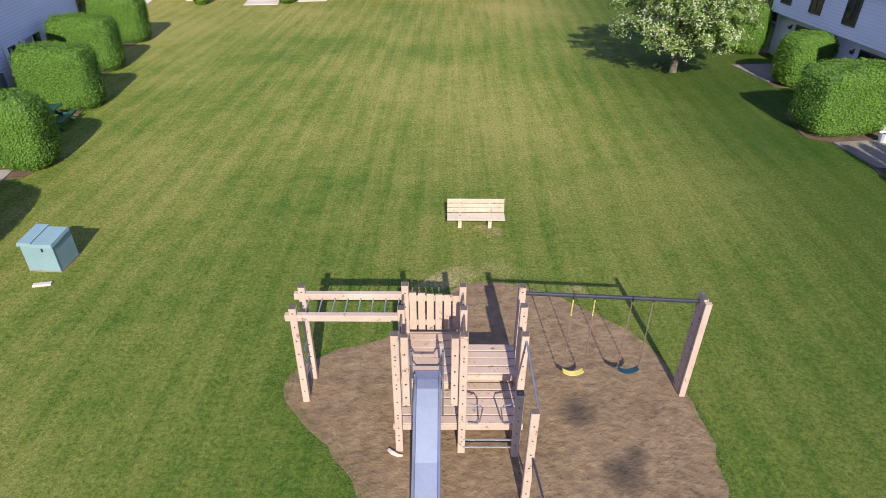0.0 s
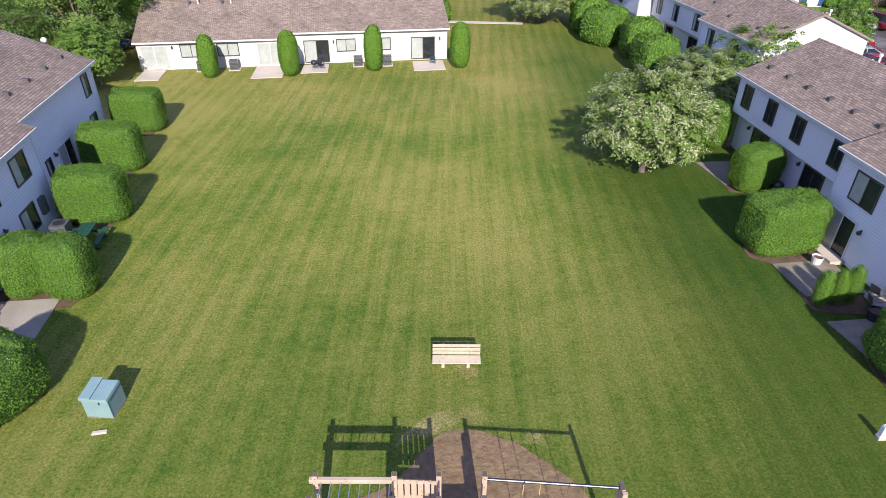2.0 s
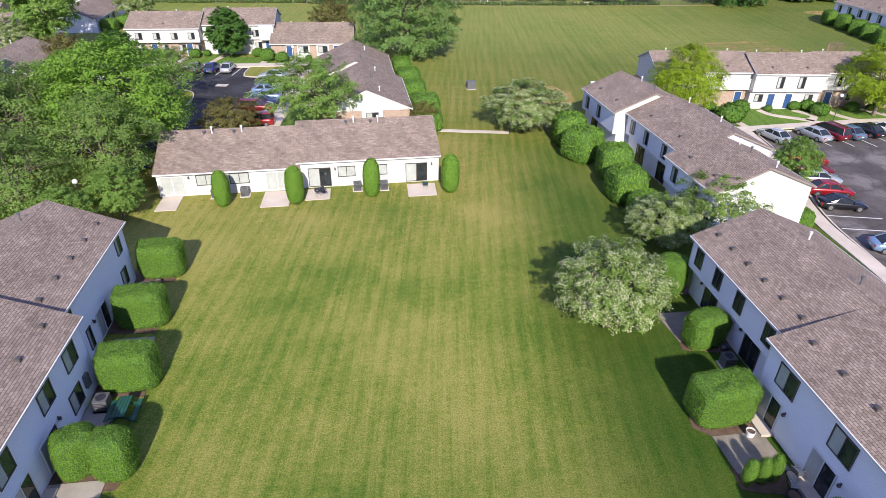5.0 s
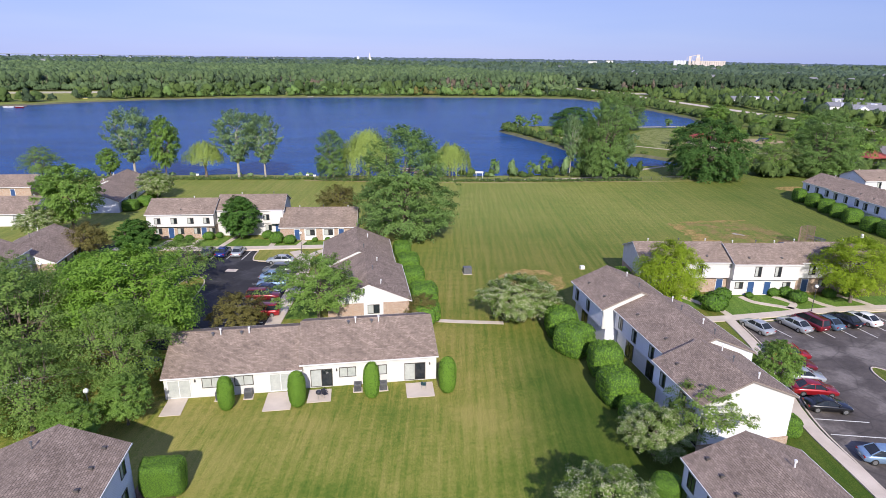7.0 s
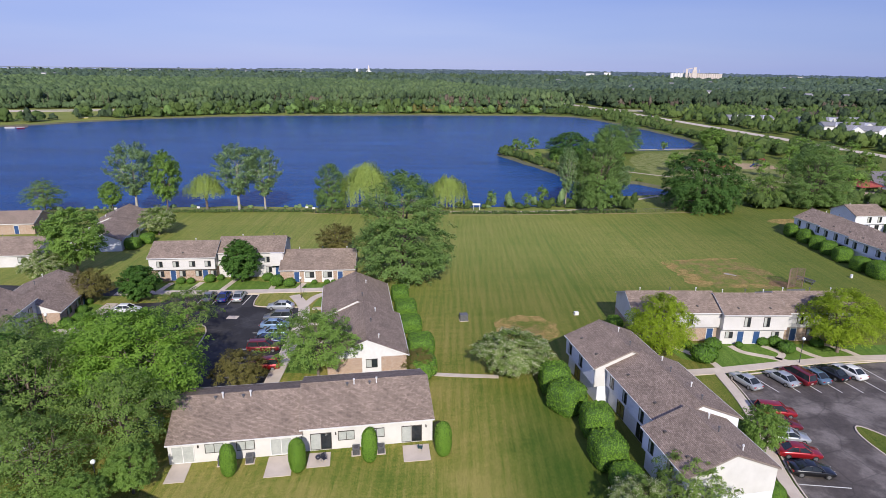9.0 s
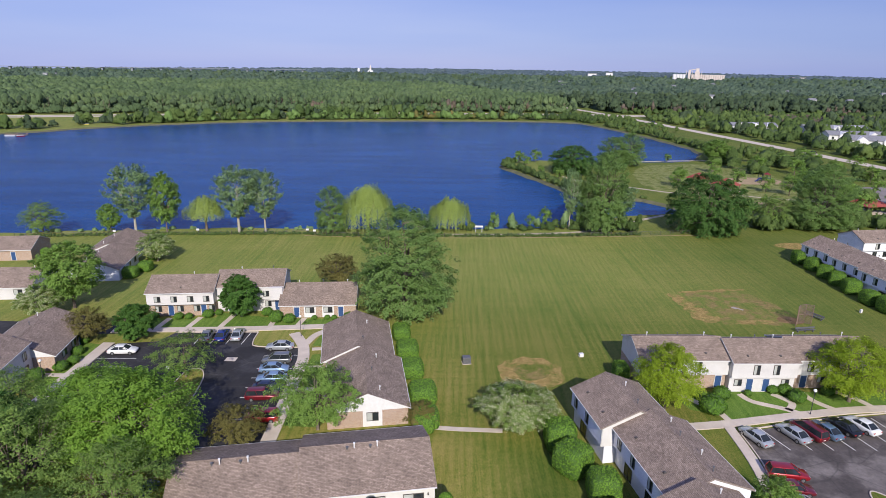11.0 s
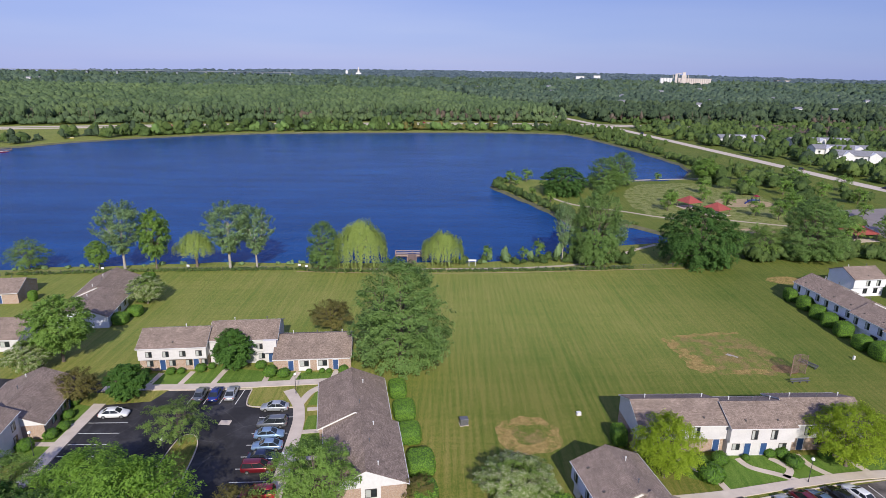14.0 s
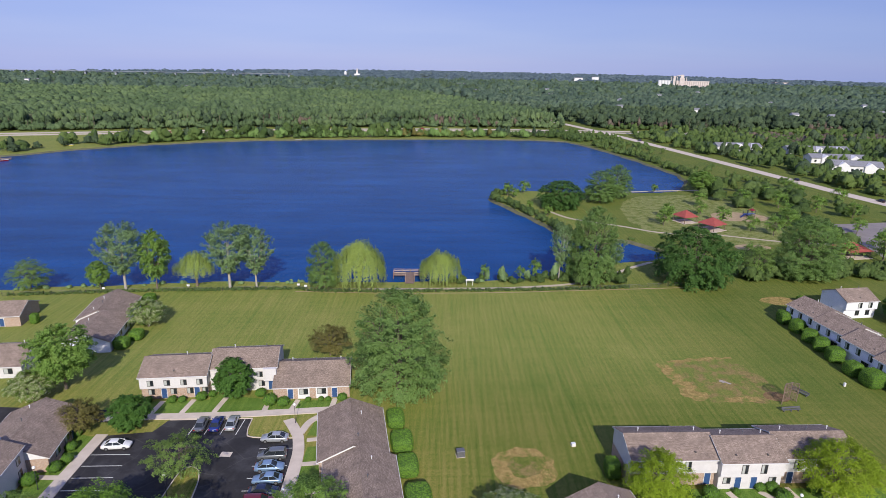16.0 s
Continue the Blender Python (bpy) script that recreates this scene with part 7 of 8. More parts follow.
FENCE = [(-113, 163.3), (-75, 167.3), (-35.2, 169.8), (-33.0, 168.4), (-17, 167.9), (15, 169.2), (47, 171.2), (75, 174.8), (88, 175.8)]


def along(line, step):
    out, left = [], 0.0
    for (ax, ay), (bx, by) in zip(line, line[1:]):
        d = math.hypot(bx - ax, by - ay)
        q = left
        while q < d:
            out.append((ax + (bx - ax) * q / d, ay + (by - ay) * q / d))
            q += step
        left = q - d
    return out


fp = along(FENCE, 3.0)
for x, y in fp:
    part("fence_post", Geo().tube([(x, y - 169, -.1), (x, y - 169, 1.2)], .055, 6), BRONZE, fence)
for (ax, ay), (bx, by) in zip(fp, fp[1:]):
    g = Geo().tube([(ax, ay - 169, 1.1), (bx, by - 169, 1.1)], .025, 5)
    part("top_rail", g, GREY_METAL, fence)
mesh = Geo()
for (ax, ay), (bx, by) in zip(fp, fp[1:]):
    for z in (.12, .3, .48, .66, .84):
        mesh.beam((ax, ay - 169, z), (bx, by - 169, z), .012, .012)
part("wire", mesh, GREY_METAL, fence)["kind"] = "stuff"
band("shore_path", [(-16, 170.3), (5.5, 171.3), (24.5, 172.2), (42.6, 175.6), (53, 180.0)], 1.3, -.1, .03, PALE_PATH, "pale gravel path along the shore", "footpath")
band("shore_path", [(53, 180.0), (60, 185.8), (67.5, 192.0), (75.4, 197.4)], 1.4, -.1, .032, PALE_PATH, "pale gravel path along the shore", "footpath")
band("worn_edge", [(-36, 168.3), (-10, 167.4), (20, 168.4), (40.5, 170.2), (70.6, 173.0), (84, 174.6)], 0.45, -.1, .014, DIRT, "worn dirt line below the fence", "bare ground")
sign = thing("notice_board", 13.3, 174.0, 0, 0, "white notice board on two posts at the shore", "sign")
part("panel", Geo().box(-1.15, 1.15, -.04, .04, 1.5, 2.0), TRIM, sign)
for x in (-.9, .9):
    part("post", Geo().beam((x, .08, -.1), (x, .08, 1.9), .12, .1), TRIM, sign)
for x, y in ((-35.6, 171.0), (-66, 169.6), (-88, 167.0), (-33.4, 170.0)):
    u = thing("shore_sign", x, y, 0, 0, "small white sign on a post by the fence", "sign", "shore signs")
    part("post", Geo().tube([(0, 0, -.1), (0, 0, 1.3)], .04, 6), STEEL, u)
    part("plate", Geo().box(-.4, .4, -.06, -.03, .8, 1.35), TRIM, u)
dock = thing("fishing_dock", -4.2, 176, 0, 0, "weathered timber fishing dock with railings over the water", "dock")
for i in range(34):
    part("plank", Geo().box(-1.3, 1.3, -1.0 + i * .2, -.82 + i * .2, .12, .17), TIMBER_DARK, dock)
for i in range(16):
    part("plank", Geo().box(-5.0 + i * .625, -4.42 + i * .625, 5.8, 9.0, .12, .17), TIMBER_DARK, dock)
for x, y in [(-5, 9), (-2.5, 9), (0, 9), (2.5, 9), (5, 9), (-5, 5.8), (5, 5.8), (-1.3, 5.8), (1.3, 5.8), (-1.3, 2), (1.3, 2)]:
    part("pile", Geo().tube([(x, y, -1.6), (x, y, 1.2)], .1, 8), TIMBER_DARK, dock)
for a, b_ in (((-5, 9), (5, 9)), ((-5, 5.8), (-5, 9)), ((5, 5.8), (5, 9)), ((-5, 5.8), (-1.3, 5.8)), ((1.3, 5.8), (5, 5.8)), ((-1.3, -1), (-1.3, 5.8)), ((1.3, -1), (1.3, 5.8))):
    for z in (.6, 1.12):
        part("rail", Geo().beam((*a, z), (*b_, z), .1, .12), TIMBER, dock)
stop = thing("backstop", 70.8, 110.2, 0, 0, "rusty pipe and wire ball-field backstop", "sports fence")
bp = [(-1.5, -0.7), (-0.6, .4), (0.9, 0.9), (2.0, .3)]
for (ax, ay), (bx, by) in zip(bp, bp[1:]):
    part("panel_frame", Geo().tube([(ax, ay, 0), (ax, ay, 3.9), (bx, by, 3.9), (bx, by, 0)], .08, 6).tube([(ax, ay, 1.9), (bx, by, 1.9)], .05, 6), TIMBER_DARK, stop)
    g = Geo()
    for k in range(16):
        z = .2 + k * .23
        g.beam((ax, ay, z), (bx, by, z), .022, .022)
        f = k / 16
        g.beam((ax + (bx - ax) * f, ay + (by - ay) * f, 0), (ax + (bx - ax) * f, ay + (by - ay) * f, 3.9), .022, .022)
    part("wire_panel", g, TIMBER_DARK, stop)
for x, y, t in ((69.7, 107.0, 6), (75.2, 113.6, -62)):
    u = thing("players_bench", x, y, 0, t, "dark weathered players' bench beside the ball field", "bench", "players' benches")
    part("seat", Geo().box(-1.9, 1.9, -.2, .15, .42, .5), GREY_METAL, u)
    part("backrest", Geo().box(-1.9, 1.9, .2, .26, .6, .95), GREY_METAL, u)
    for q in (-1.5, 0, 1.5):
        part("leg", Geo().beam((q, 0, -.1), (q, 0, .42), .1, .3).beam((q, .2, .4), (q, .24, .9), .08, .05), GREY_METAL, u)

# ---- park beyond the field ----
def gazebo(x, y, turn, w=7.0):
    u = thing("picnic_shelter", x, y, 0, turn, "open picnic shelter with red hipped roof", "shelter", "picnic shelters")
    part("roof", Geo().loft([[(-w / 2, -w / 2, 2.6), (w / 2, -w / 2, 2.6), (w / 2, w / 2, 2.6), (-w / 2, w / 2, 2.6)], [(-.2, -.2, 5.0), (.2, -.2, 5.0), (.2, .2, 5.0), (-.2, .2, 5.0)]]), RED_ROOF, u)
    part("floor_slab", Geo().box(-w / 2, w / 2, -w / 2, w / 2, -.1, .1), CONCRETE, u)
    for a in (-1, 1):
        for b_ in (-1, 1):
            part("post", Geo().beam((a * w * .42, b_ * w * .42, 0), (a * w * .42, b_ * w * .42, 2.65), .22, .22), TIMBER_DARK, u)


gazebo(109.5, 252.5, 20, 7.5)
gazebo(115.2, 240.2, 30, 8.2)
gazebo(149.5, 207.0, 10, 9.5)
slab("parking_lot", [(160, 205), (215, 205), (235, 240), (205, 256), (170, 250)], -.2, .02, ASPHALT_PALE, "pale worn asphalt car park in the park", "car park")
slab("sand_area", wavy(rounded([(112, 212), (124, 212.5), (127, 217), (120, 220), (113, 218)], 2), 2, .4), -.1, .02, DIRT, "bare sandy play area", "sand")
slab("sand_area", wavy(rounded([(124, 254), (146, 254), (152, 264), (140, 272), (126, 268)], 2), 2, .6), -.1, .021, DIRT, "bare sandy play area", "sand")
u = thing("play_set", 142, 262.5, 0, 20, "small dark blue and red climbing frame on sand", "play equipment")
part("deck", Geo().box(-2.5, 2.5, -1.2, 1.2, 1.2, 1.4), PAINT["blue"], u)
part("roof", Geo().loft([[(.4, -1.1, 2.8), (2.4, -1.1, 2.8), (2.4, 1.1, 2.8), (.4, 1.1, 2.8)], [(1.3, -.1, 3.6), (1.5, -.1, 3.6), (1.5, .1, 3.6), (1.3, .1, 3.6)]]), PAINT["red"], u)
part("slide", Geo().beam((-2.4, 0, 1.4), (-5.2, -.4, .2), .7, .1), PAINT["blue"], u)
for a in (-2.3, -.1, .5, 2.3):
    for b_ in (-1.05, 1.05):
        part("post", Geo().tube([(a, b_, -.1), (a, b_, 2.8)], .08, 6), PAINT["navy"], u)
band("park_path", [(55.4, 268), (62.5, 255), (79, 244.4), (93.8, 234), (112, 233)], 1.6, -.1, .03, PALE_PATH, "pale path through the park", "footpath")
band("park_path", [(86, 309), (106.6, 313.5), (125.6, 317.4), (150, 320)], 1.6, -.1, .031, PALE_PATH, "pale path through the park", "footpath")
band("park_path", [(112, 233), (128, 226), (140, 222), (160, 220)], 1.6, -.1, .029, PALE_PATH, "pale path through the park", "footpath")
ROAD = [(268, 120), (246, 205), (224, 295), (214, 354), (200.5, 435), (179, 561), (153, 677), (131, 765), (95, 880), (40, 1020)]
HIGHWAY = [(-1500, 200), (-700, 400), (-345, 508), (-220, 546), (-132, 569), (5, 596), (136, 602), (207, 600), (300, 593), (410, 588), (900, 570), (1800, 540)]
band("verge", ROAD, 22, -.1, .015, GRASS, "mown grass verge beside the road", "verge")
band("road", ROAD, 8.5, -.1, .07, CONCRETE, "pale concrete two-lane road", "road")
band("verge", HIGHWAY, 40, -.1, .018, GRASS, "mown verge beside the highway", "verge")
band("road", [(x, y - 6) for x, y in HIGHWAY], 8, -.1, .09, CONCRETE, "pale concrete highway lane", "road")
band("road", [(x, y + 8) for x, y in HIGHWAY], 8, -.1, .09, CONCRETE, "pale concrete highway lane", "road")
for colour, x, y, t in (("red", -216, 541, 16), ("white", -20, 584, 11), ("red", -2, 602, 11), ("white", 78, 594, 3), ("silver", -120, 565, 14), ("black", 216.5, 352, 97), ("navy", 186, 533, 100), ("black", 226, 296, 98)):
    car("wagon" if colour == "white" else "sedan", colour, x, y, t).location.z = 0.09

# ---- far buildings ----
def long_house(x, y, turn, l, d, e, r, label, gables=3):
    u = thing("far_house", x, y, 0, turn, label, "house", "far houses")
    part("wall", Geo().extrude_x([(0, -.1), (d, -.1), (d, e), (d / 2, e + r - .05), (0, e)], 0, l), TRIM, u)
    s_ = r / (d / 2)
    part("roof", Geo().extrude_x([(-.5, e - .5 * s_), (d / 2, e + r), (d + .5, e - .5 * s_), (d + .5, e - .5 * s_ + .25), (d / 2, e + r + .25), (-.5, e - .5 * s_ + .25)], -.4, l + .4), GREY_ROOF, u)
    for i in range(gables):
        gx = (i + .5) * l / gables
        part("gable", Geo().loft([[(gx - 3.2, -1.2, 0), (gx + 3.2, -1.2, 0), (gx + 3.2, -1.2, e), (gx, -1.2, e + 2.2), (gx - 3.2, -1.2, e)], [(gx - 3.2, d / 2, 0), (gx + 3.2, d / 2, 0), (gx + 3.2, d / 2, e), (gx, d / 2, e + 2.2), (gx - 3.2, d / 2, e)]]), TRIM, u)
    for i in range(int(l / 5)):
        part("window", Geo().box(2 + i * 5, 3.4 + i * 5, -.08, 0, 1.0, 2.4), GLASS, u)


WHITE_ROW = "long white single-storey house row with grey roof among trees"
long_house(229, 479, 0, 35, 11, 3.6, 2.0, WHITE_ROW, 3)
long_house(277, 464, -1, 47, 12, 3.6, 2.2, WHITE_ROW, 3)
long_house(268, 421, -6, 38, 12, 3.6, 2.2, WHITE_ROW, 2)
long_house(259, 387, -16, 30, 11, 4.2, 2.6, "grey-roofed pale lavender house behind roadside trees", 2)
long_house(290, 372, -16, 30, 11, 4.2, 2.6, "grey-roofed pale lavender house behind roadside trees", 2)
for x, y, t in ((246, 795, 10), (330, 760, -20), (384, 842, 30), (420, 705, 0), (455, 690, 15), (560, 760, -10), (300, 960, 20), (520, 930, 40), (640, 900, 0), (215, 1080, 15), (420, 1130, -15), (700, 1060, 20), (95, 1180, 10), (-420, 1130, 0), (-820, 1330, 10), (-800, 1330, 10), (250, 1300, 0), (560, 1280, 30)):
    u = thing("far_house", x, y, 9.0, t, "small pale house with dark gable roof among trees", "house", "houses in the woods")
    part("wall", Geo().extrude_x([(0, -9.1), (6, -9.1), (6, 3.4), (3, 5.0), (0, 3.4)], 0, 8), TRIM, u)
    part("roof", Geo().extrude_x([(-.4, 3.2), (3, 5.0), (6.4, 3.2), (6.4, 3.4), (3, 5.3), (-.4, 3.4)], -.4, 8.4), GREY_ROOF, u)
MILL = plain("pale_weathered_concrete", (0.50, 0.43, 0.39), (0.64, 0.57, 0.52), 0.85, 0.1, 2.0, 0.2, where="Object")
mill = thing("grain_elevator", 665, 1740, 0, -20, "row of pale concrete silos with white block and head house", "grain elevator")
for i in range(15):
    part("silo", Geo().tube([(34 + i * 5.6, 0, -1), (34 + i * 5.6, 0, 23)], 3.0, 12), MILL, mill)
part("gallery", Geo().box(31, 116, -2.5, 2.5, 23, 25), MILL, mill)
part("head_house", Geo().box(40, 52, -5, 5, -1, 33), MILL, mill)
part("tower", Geo().box(42, 50, -3.5, 3.5, 33, 41), MILL, mill)
part("tower", Geo().box(23, 29, -3, 3, -1, 37), MILL, mill)
for x in (18, 33, 57):
    part("mast", Geo().beam((x, 0, 23), (x, 0, 35), 1.0, 1.0), MILL, mill)
part("conveyor", Geo().beam((26, 0, 36), (46, 0, 40), 1.6, 1.6), MILL, mill)
for i in range(4):
    part("white_silo", Geo().tube([(-12 + i * 8, 0, -1), (-12 + i * 8, 0, 25)], 4.4, 14), TRIM, mill)
for x, y, l, d, hh, lab in ((130, 1560, 100, 40, 4, "long pale low school building beyond the woods"), (70, 1640, 40, 30, 6, "long pale low school building beyond the woods"), (560, 2350, 30, 30, 12, "white block building beyond the woods"), (640, 2400, 24, 20, 15, "white block building beyond the woods"),
                            (-1150, 2150, 50, 30, 5, "pale low building beyond the woods"), (205, 905, 34, 14, 4, "low brown house at the edge of the woods"), (1350, 2400, 50, 30, 8, "pale low building beyond the woods"), (430, 2050, 30, 20, 7, "pale low building beyond the woods")):
    u = thing("far_building", x, y, 0, -8, lab, "building", "far buildings")
    part("wall", Geo().box(0, l, 0, d, -1, hh + 3), TIMBER_DARK if "brown" in lab else TRIM if "white" in lab else MILL, u)
    part("roof", Geo().box(-1, l + 1, -1, d + 1, hh + 3, hh + 4), GREY_METAL, u)
church = thing("church", -262, 2500, 0, 0, "white church with tall pointed spire on the skyline", "church")
church.scale = (0.75, 0.75, 0.8)
part("tower", Geo().box(-5, 5, -5, 5, -1, 20), TRIM, church)
part("spire", Geo().loft([[(-5, -5, 20), (5, -5, 20), (5, 5, 20), (-5, 5, 20)], [(-.6, -.6, 42), (.6, -.6, 42), (.6, .6, 42), (-.6, .6, 42)]]), MILL, church)
part("nave", Geo().extrude_x([(-8, -1), (8, -1), (8, 10), (0, 15), (-8, 10)], -14, 14), TRIM, church)
dome = thing("domed_building", -308, 2500, 0, 0, "white domed building on the skyline", "building")
part("drum", Geo().tube([(0, 0, -1), (0, 0, 15)], 5, 16), TRIM, dome)
part("dome", Geo().loft([[(5 * math.cos(e) * math.cos(a), 5 * math.cos(e) * math.sin(a), 15 + 6 * math.sin(e)) for a in [k * math.pi / 8 for k in range(16)]] for e in (0, .5, 1.0, 1.5)]), TRIM, dome)
# blue-grey because the haze of the distance is mixed into the concrete's colour
VIADUCT = plain("hazed_viaduct_concrete", (0.20, 0.22, 0.25), (0.28, 0.30, 0.34), 0.85, 0.1, 2.0, 0.2)
bridge = thing("highway_viaduct", -860, 1800, -2, 9, "long grey highway viaduct on piers on the horizon", "bridge")
part("deck", Geo().box(-480, 480, -7, 7, 21, 22, ), VIADUCT, bridge)
part("parapet", Geo().box(-480, 480, -8, -7, 21.6, 22.6), VIADUCT, bridge)
for i in range(13):
    part("pier", Geo().box(-468 + i * 78, -463 + i * 78, -5, 5, -1, 21), VIADUCT, bridge)

# ---- woods ----
def hwy(x):
    return np.interp(x, [p[0] for p in HIGHWAY], [p[1] for p in HIGHWAY])


def road_x(y):
    r = sorted((p[1], p[0]) for p in ROAD)
    return np.interp(y, [p[0] for p in r], [p[1] for p in r])


def ball(level):
    """Points and triangles of a rough ball, without its underside."""
    bm = bmesh.new()
    bmesh.ops.create_icosphere(bm, subdivisions=level, radius=1.0)
    bm.verts.ensure_lookup_table()
    v = np.array([p.co[:] for p in bm.verts])
    f = np.array([[q.index for q in t.verts] for t in bm.faces])
    bm.free()
    return v, f[v[f].mean(axis=1)[:, 2] > -0.3]


def heap(x, y, z, rx, rz, level=2, jit=0.16):
    """Uneven lumps at the given places, as points and triangles."""
    v, f = ball(level)
    n = len(x)
    a = rng.uniform(0, 6.28, n)
    p = v[None] * (1 + jit * rng.normal(size=(n, len(v), 1)))
    px = p[:, :, 0] * np.cos(a)[:, None] - p[:, :, 1] * np.sin(a)[:, None]
    py = p[:, :, 0] * np.sin(a)[:, None] + p[:, :, 1] * np.cos(a)[:, None]
    p = np.stack([x[:, None] + px * rx[:, None], y[:, None] + py * rx[:, None], z[:, None] + p[:, :, 2] * rz[:, None]], axis=2)
    return p.reshape(-1, 3), (f[None] + (np.arange(n) * len(v))[:, None, None]).reshape(-1, 3)


def woods(name, x, y, height, width, per, size, leaf, label, lumps=3, level=2, jit=0.24, kind="stuff", slim=0.46, spread=(0.55, 1.25)):
    """Many uneven trees at the given places: heaped lumps of leaves, and sprays that break their outlines."""
    n = len(x)
    h = height * rng.uniform(*spread, n)
    w = width * rng.uniform(0.6, 1.3, n)
    vs, fs, at = [], [], 0
    for k in range(lumps):
        a = rng.uniform(0, 6.28, n)
        off = w * (0.0 if k == 0 else 0.24)
        top = h * (1.0 if k == 0 else 1.0) * (1 if k == 0 else rng.uniform(0.55, 0.9, n) if k == 1 else rng.uniform(0.32, 0.7, n))
        r = w / 2 * (0.86 if lumps == 1 else 0.72 if k == 0 else 0.6)
        rz = np.minimum(top * 0.55, np.maximum(r * 1.1, top * slim))
        p, f = heap(x + off * np.cos(a), y + off * np.sin(a), top - rz * 0.95, r, rz, level, jit)
        vs.append(p)
        fs.append(f + at)
        at += len(p)
    v, f = np.concatenate(vs), np.concatenate(fs)
    q = np.zeros((0, 3))
    if per:
        pick = rng.integers(0, len(f), n * per)
        tri = v[f[pick]]
        c = tri.mean(axis=1) + 0.45 * size * rng.normal(size=(len(pick), 3))
        nm = np.cross(tri[:, 1] - tri[:, 0], tri[:, 2] - tri[:, 0])
        nm /= np.linalg.norm(nm, axis=1, keepdims=True) + 1e-9
        nm = nm + np.array([0, 0, 0.3]) + 0.6 * rng.normal(size=nm.shape)
        nm /= np.linalg.norm(nm, axis=1, keepdims=True) + 1e-9
        u = np.cross(nm, rng.normal(size=nm.shape))
        u /= np.linalg.norm(u, axis=1, keepdims=True) + 1e-9
        t = np.cross(nm, u)
        s_ = size * rng.uniform(0.6, 1.3, (len(pick), 1))
        q = np.stack([c - u * s_ * .65, c + t * s_ * .36, c + u * s_ * .65, c - t * s_ * .36], axis=1).reshape(-1, 3)
    every = np.concatenate([v, q])
    every[:, 2] = np.maximum(every[:, 2], 0.05)
    loops = np.concatenate([f.ravel(), len(v) + np.arange(len(q))]).astype(np.int32)
    start = np.concatenate([np.arange(len(f)) * 3, len(f) * 3 + np.arange(len(q) // 4) * 4]).astype(np.int32)
    me = bpy.data.meshes.new(name)
    me.vertices.add(len(every))
    me.vertices.foreach_set("co", every.astype(np.float32).ravel())
    me.loops.add(len(loops))
    me.loops.foreach_set("vertex_index", loops)
    me.polygons.add(len(start))
    me.polygons.foreach_set("loop_start", start)
    me.materials.append(leaf)
    me.update(calc_edges=True)
    return single(name, me, None, label, "woods", "", kind)


def scatter(n, x0, x1, y0, y1, keep):
    x, y = rng.uniform(x0, x1, n), rng.uniform(y0, y1, n)
    k = keep(x, y)
    return x[k], y[k]


def canopy(x0, x1, y0, y1, step, height, keep, leaf, label):
    """The closed leaf roof of a wood: an uneven sheet that falls to the ground along its edge; single crowns rise out of it."""
    nx, ny = int((x1 - x0) / step), int((y1 - y0) / step)
    gx, gy = np.meshgrid(np.linspace(x0, x1, nx), np.linspace(y0, y1, ny))
    gx, gy = gx + rng.uniform(-.3, .3, gx.shape) * step, gy + rng.uniform(-.3, .3, gy.shape) * step
    inner = keep(gx.ravel(), gy.ravel()).reshape(gx.shape)
    z = np.where(inner, height * rng.uniform(0.8, 1.1, gx.shape), -0.5)
    vs = np.stack([gx, gy, z], axis=2).reshape(-1, 3)
    q = np.arange(nx * ny).reshape(ny, nx)
    f = np.stack([q[:-1, :-1], q[:-1, 1:], q[1:, 1:], q[1:, :-1]], axis=2).reshape(-1, 4)
    f = f[inner.ravel()[f].any(axis=1)]
    me = bpy.data.meshes.new("canopy")
    me.from_pydata(vs.tolist(), [], f.tolist())
    me.materials.append(leaf)
    me.update()
    return single("woodland", me, None, label, "woods", "", "stuff")


# the floor's colour is kept dark for the shade under the crowns
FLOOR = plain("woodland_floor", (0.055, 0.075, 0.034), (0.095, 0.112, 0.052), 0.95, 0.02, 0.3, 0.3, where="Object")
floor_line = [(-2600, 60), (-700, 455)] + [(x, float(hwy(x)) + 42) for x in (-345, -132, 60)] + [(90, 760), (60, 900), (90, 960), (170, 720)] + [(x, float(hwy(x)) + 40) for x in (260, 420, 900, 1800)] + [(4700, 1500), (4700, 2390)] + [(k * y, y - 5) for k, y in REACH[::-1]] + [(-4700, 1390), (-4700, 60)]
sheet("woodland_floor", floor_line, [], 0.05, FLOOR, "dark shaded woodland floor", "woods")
WOODLAND = "dense mixed green woodland beyond the highway"
off_road = lambda x, y, d: np.abs(x - road_x(y)) > d
seen = lambda x, y: np.abs(x) < 110 + 0.80 * y
reach = lambda x, y: y < np.interp(x / y, [p[0] for p in REACH], [p[1] for p in REACH]) - 25
# this leaf roof is dark to paint the shade between the crowns above it
canopy(-800, 150, 430, 1100, 5.0, 11.0, lambda x, y: (y > hwy(x) + 64) & off_road(x, y, 26) & seen(x, y) & (x < road_x(y)), LEAF_FAR_DARK, WOODLAND)
canopy(60, 1000, 560, 1110, 7.0, 8.0, lambda x, y: (y > hwy(x) + 62) & off_road(x, y, 28) & seen(x, y) & (x > road_x(y)), LEAF_FAR_DARK, "dark round-headed trees beyond the highway")
# front rows, tall and narrow west of the road, rounder and darker east of it
def front(n, x0, x1, d0, d1, side):
    x = rng.uniform(x0, x1, n)
    y = hwy(x) + rng.uniform(d0, d1, n)
    k = off_road(x, y, 20) & seen(x, y) & ((x < road_x(y)) if side < 0 else (x > road_x(y)))
    return x[k], y[k]
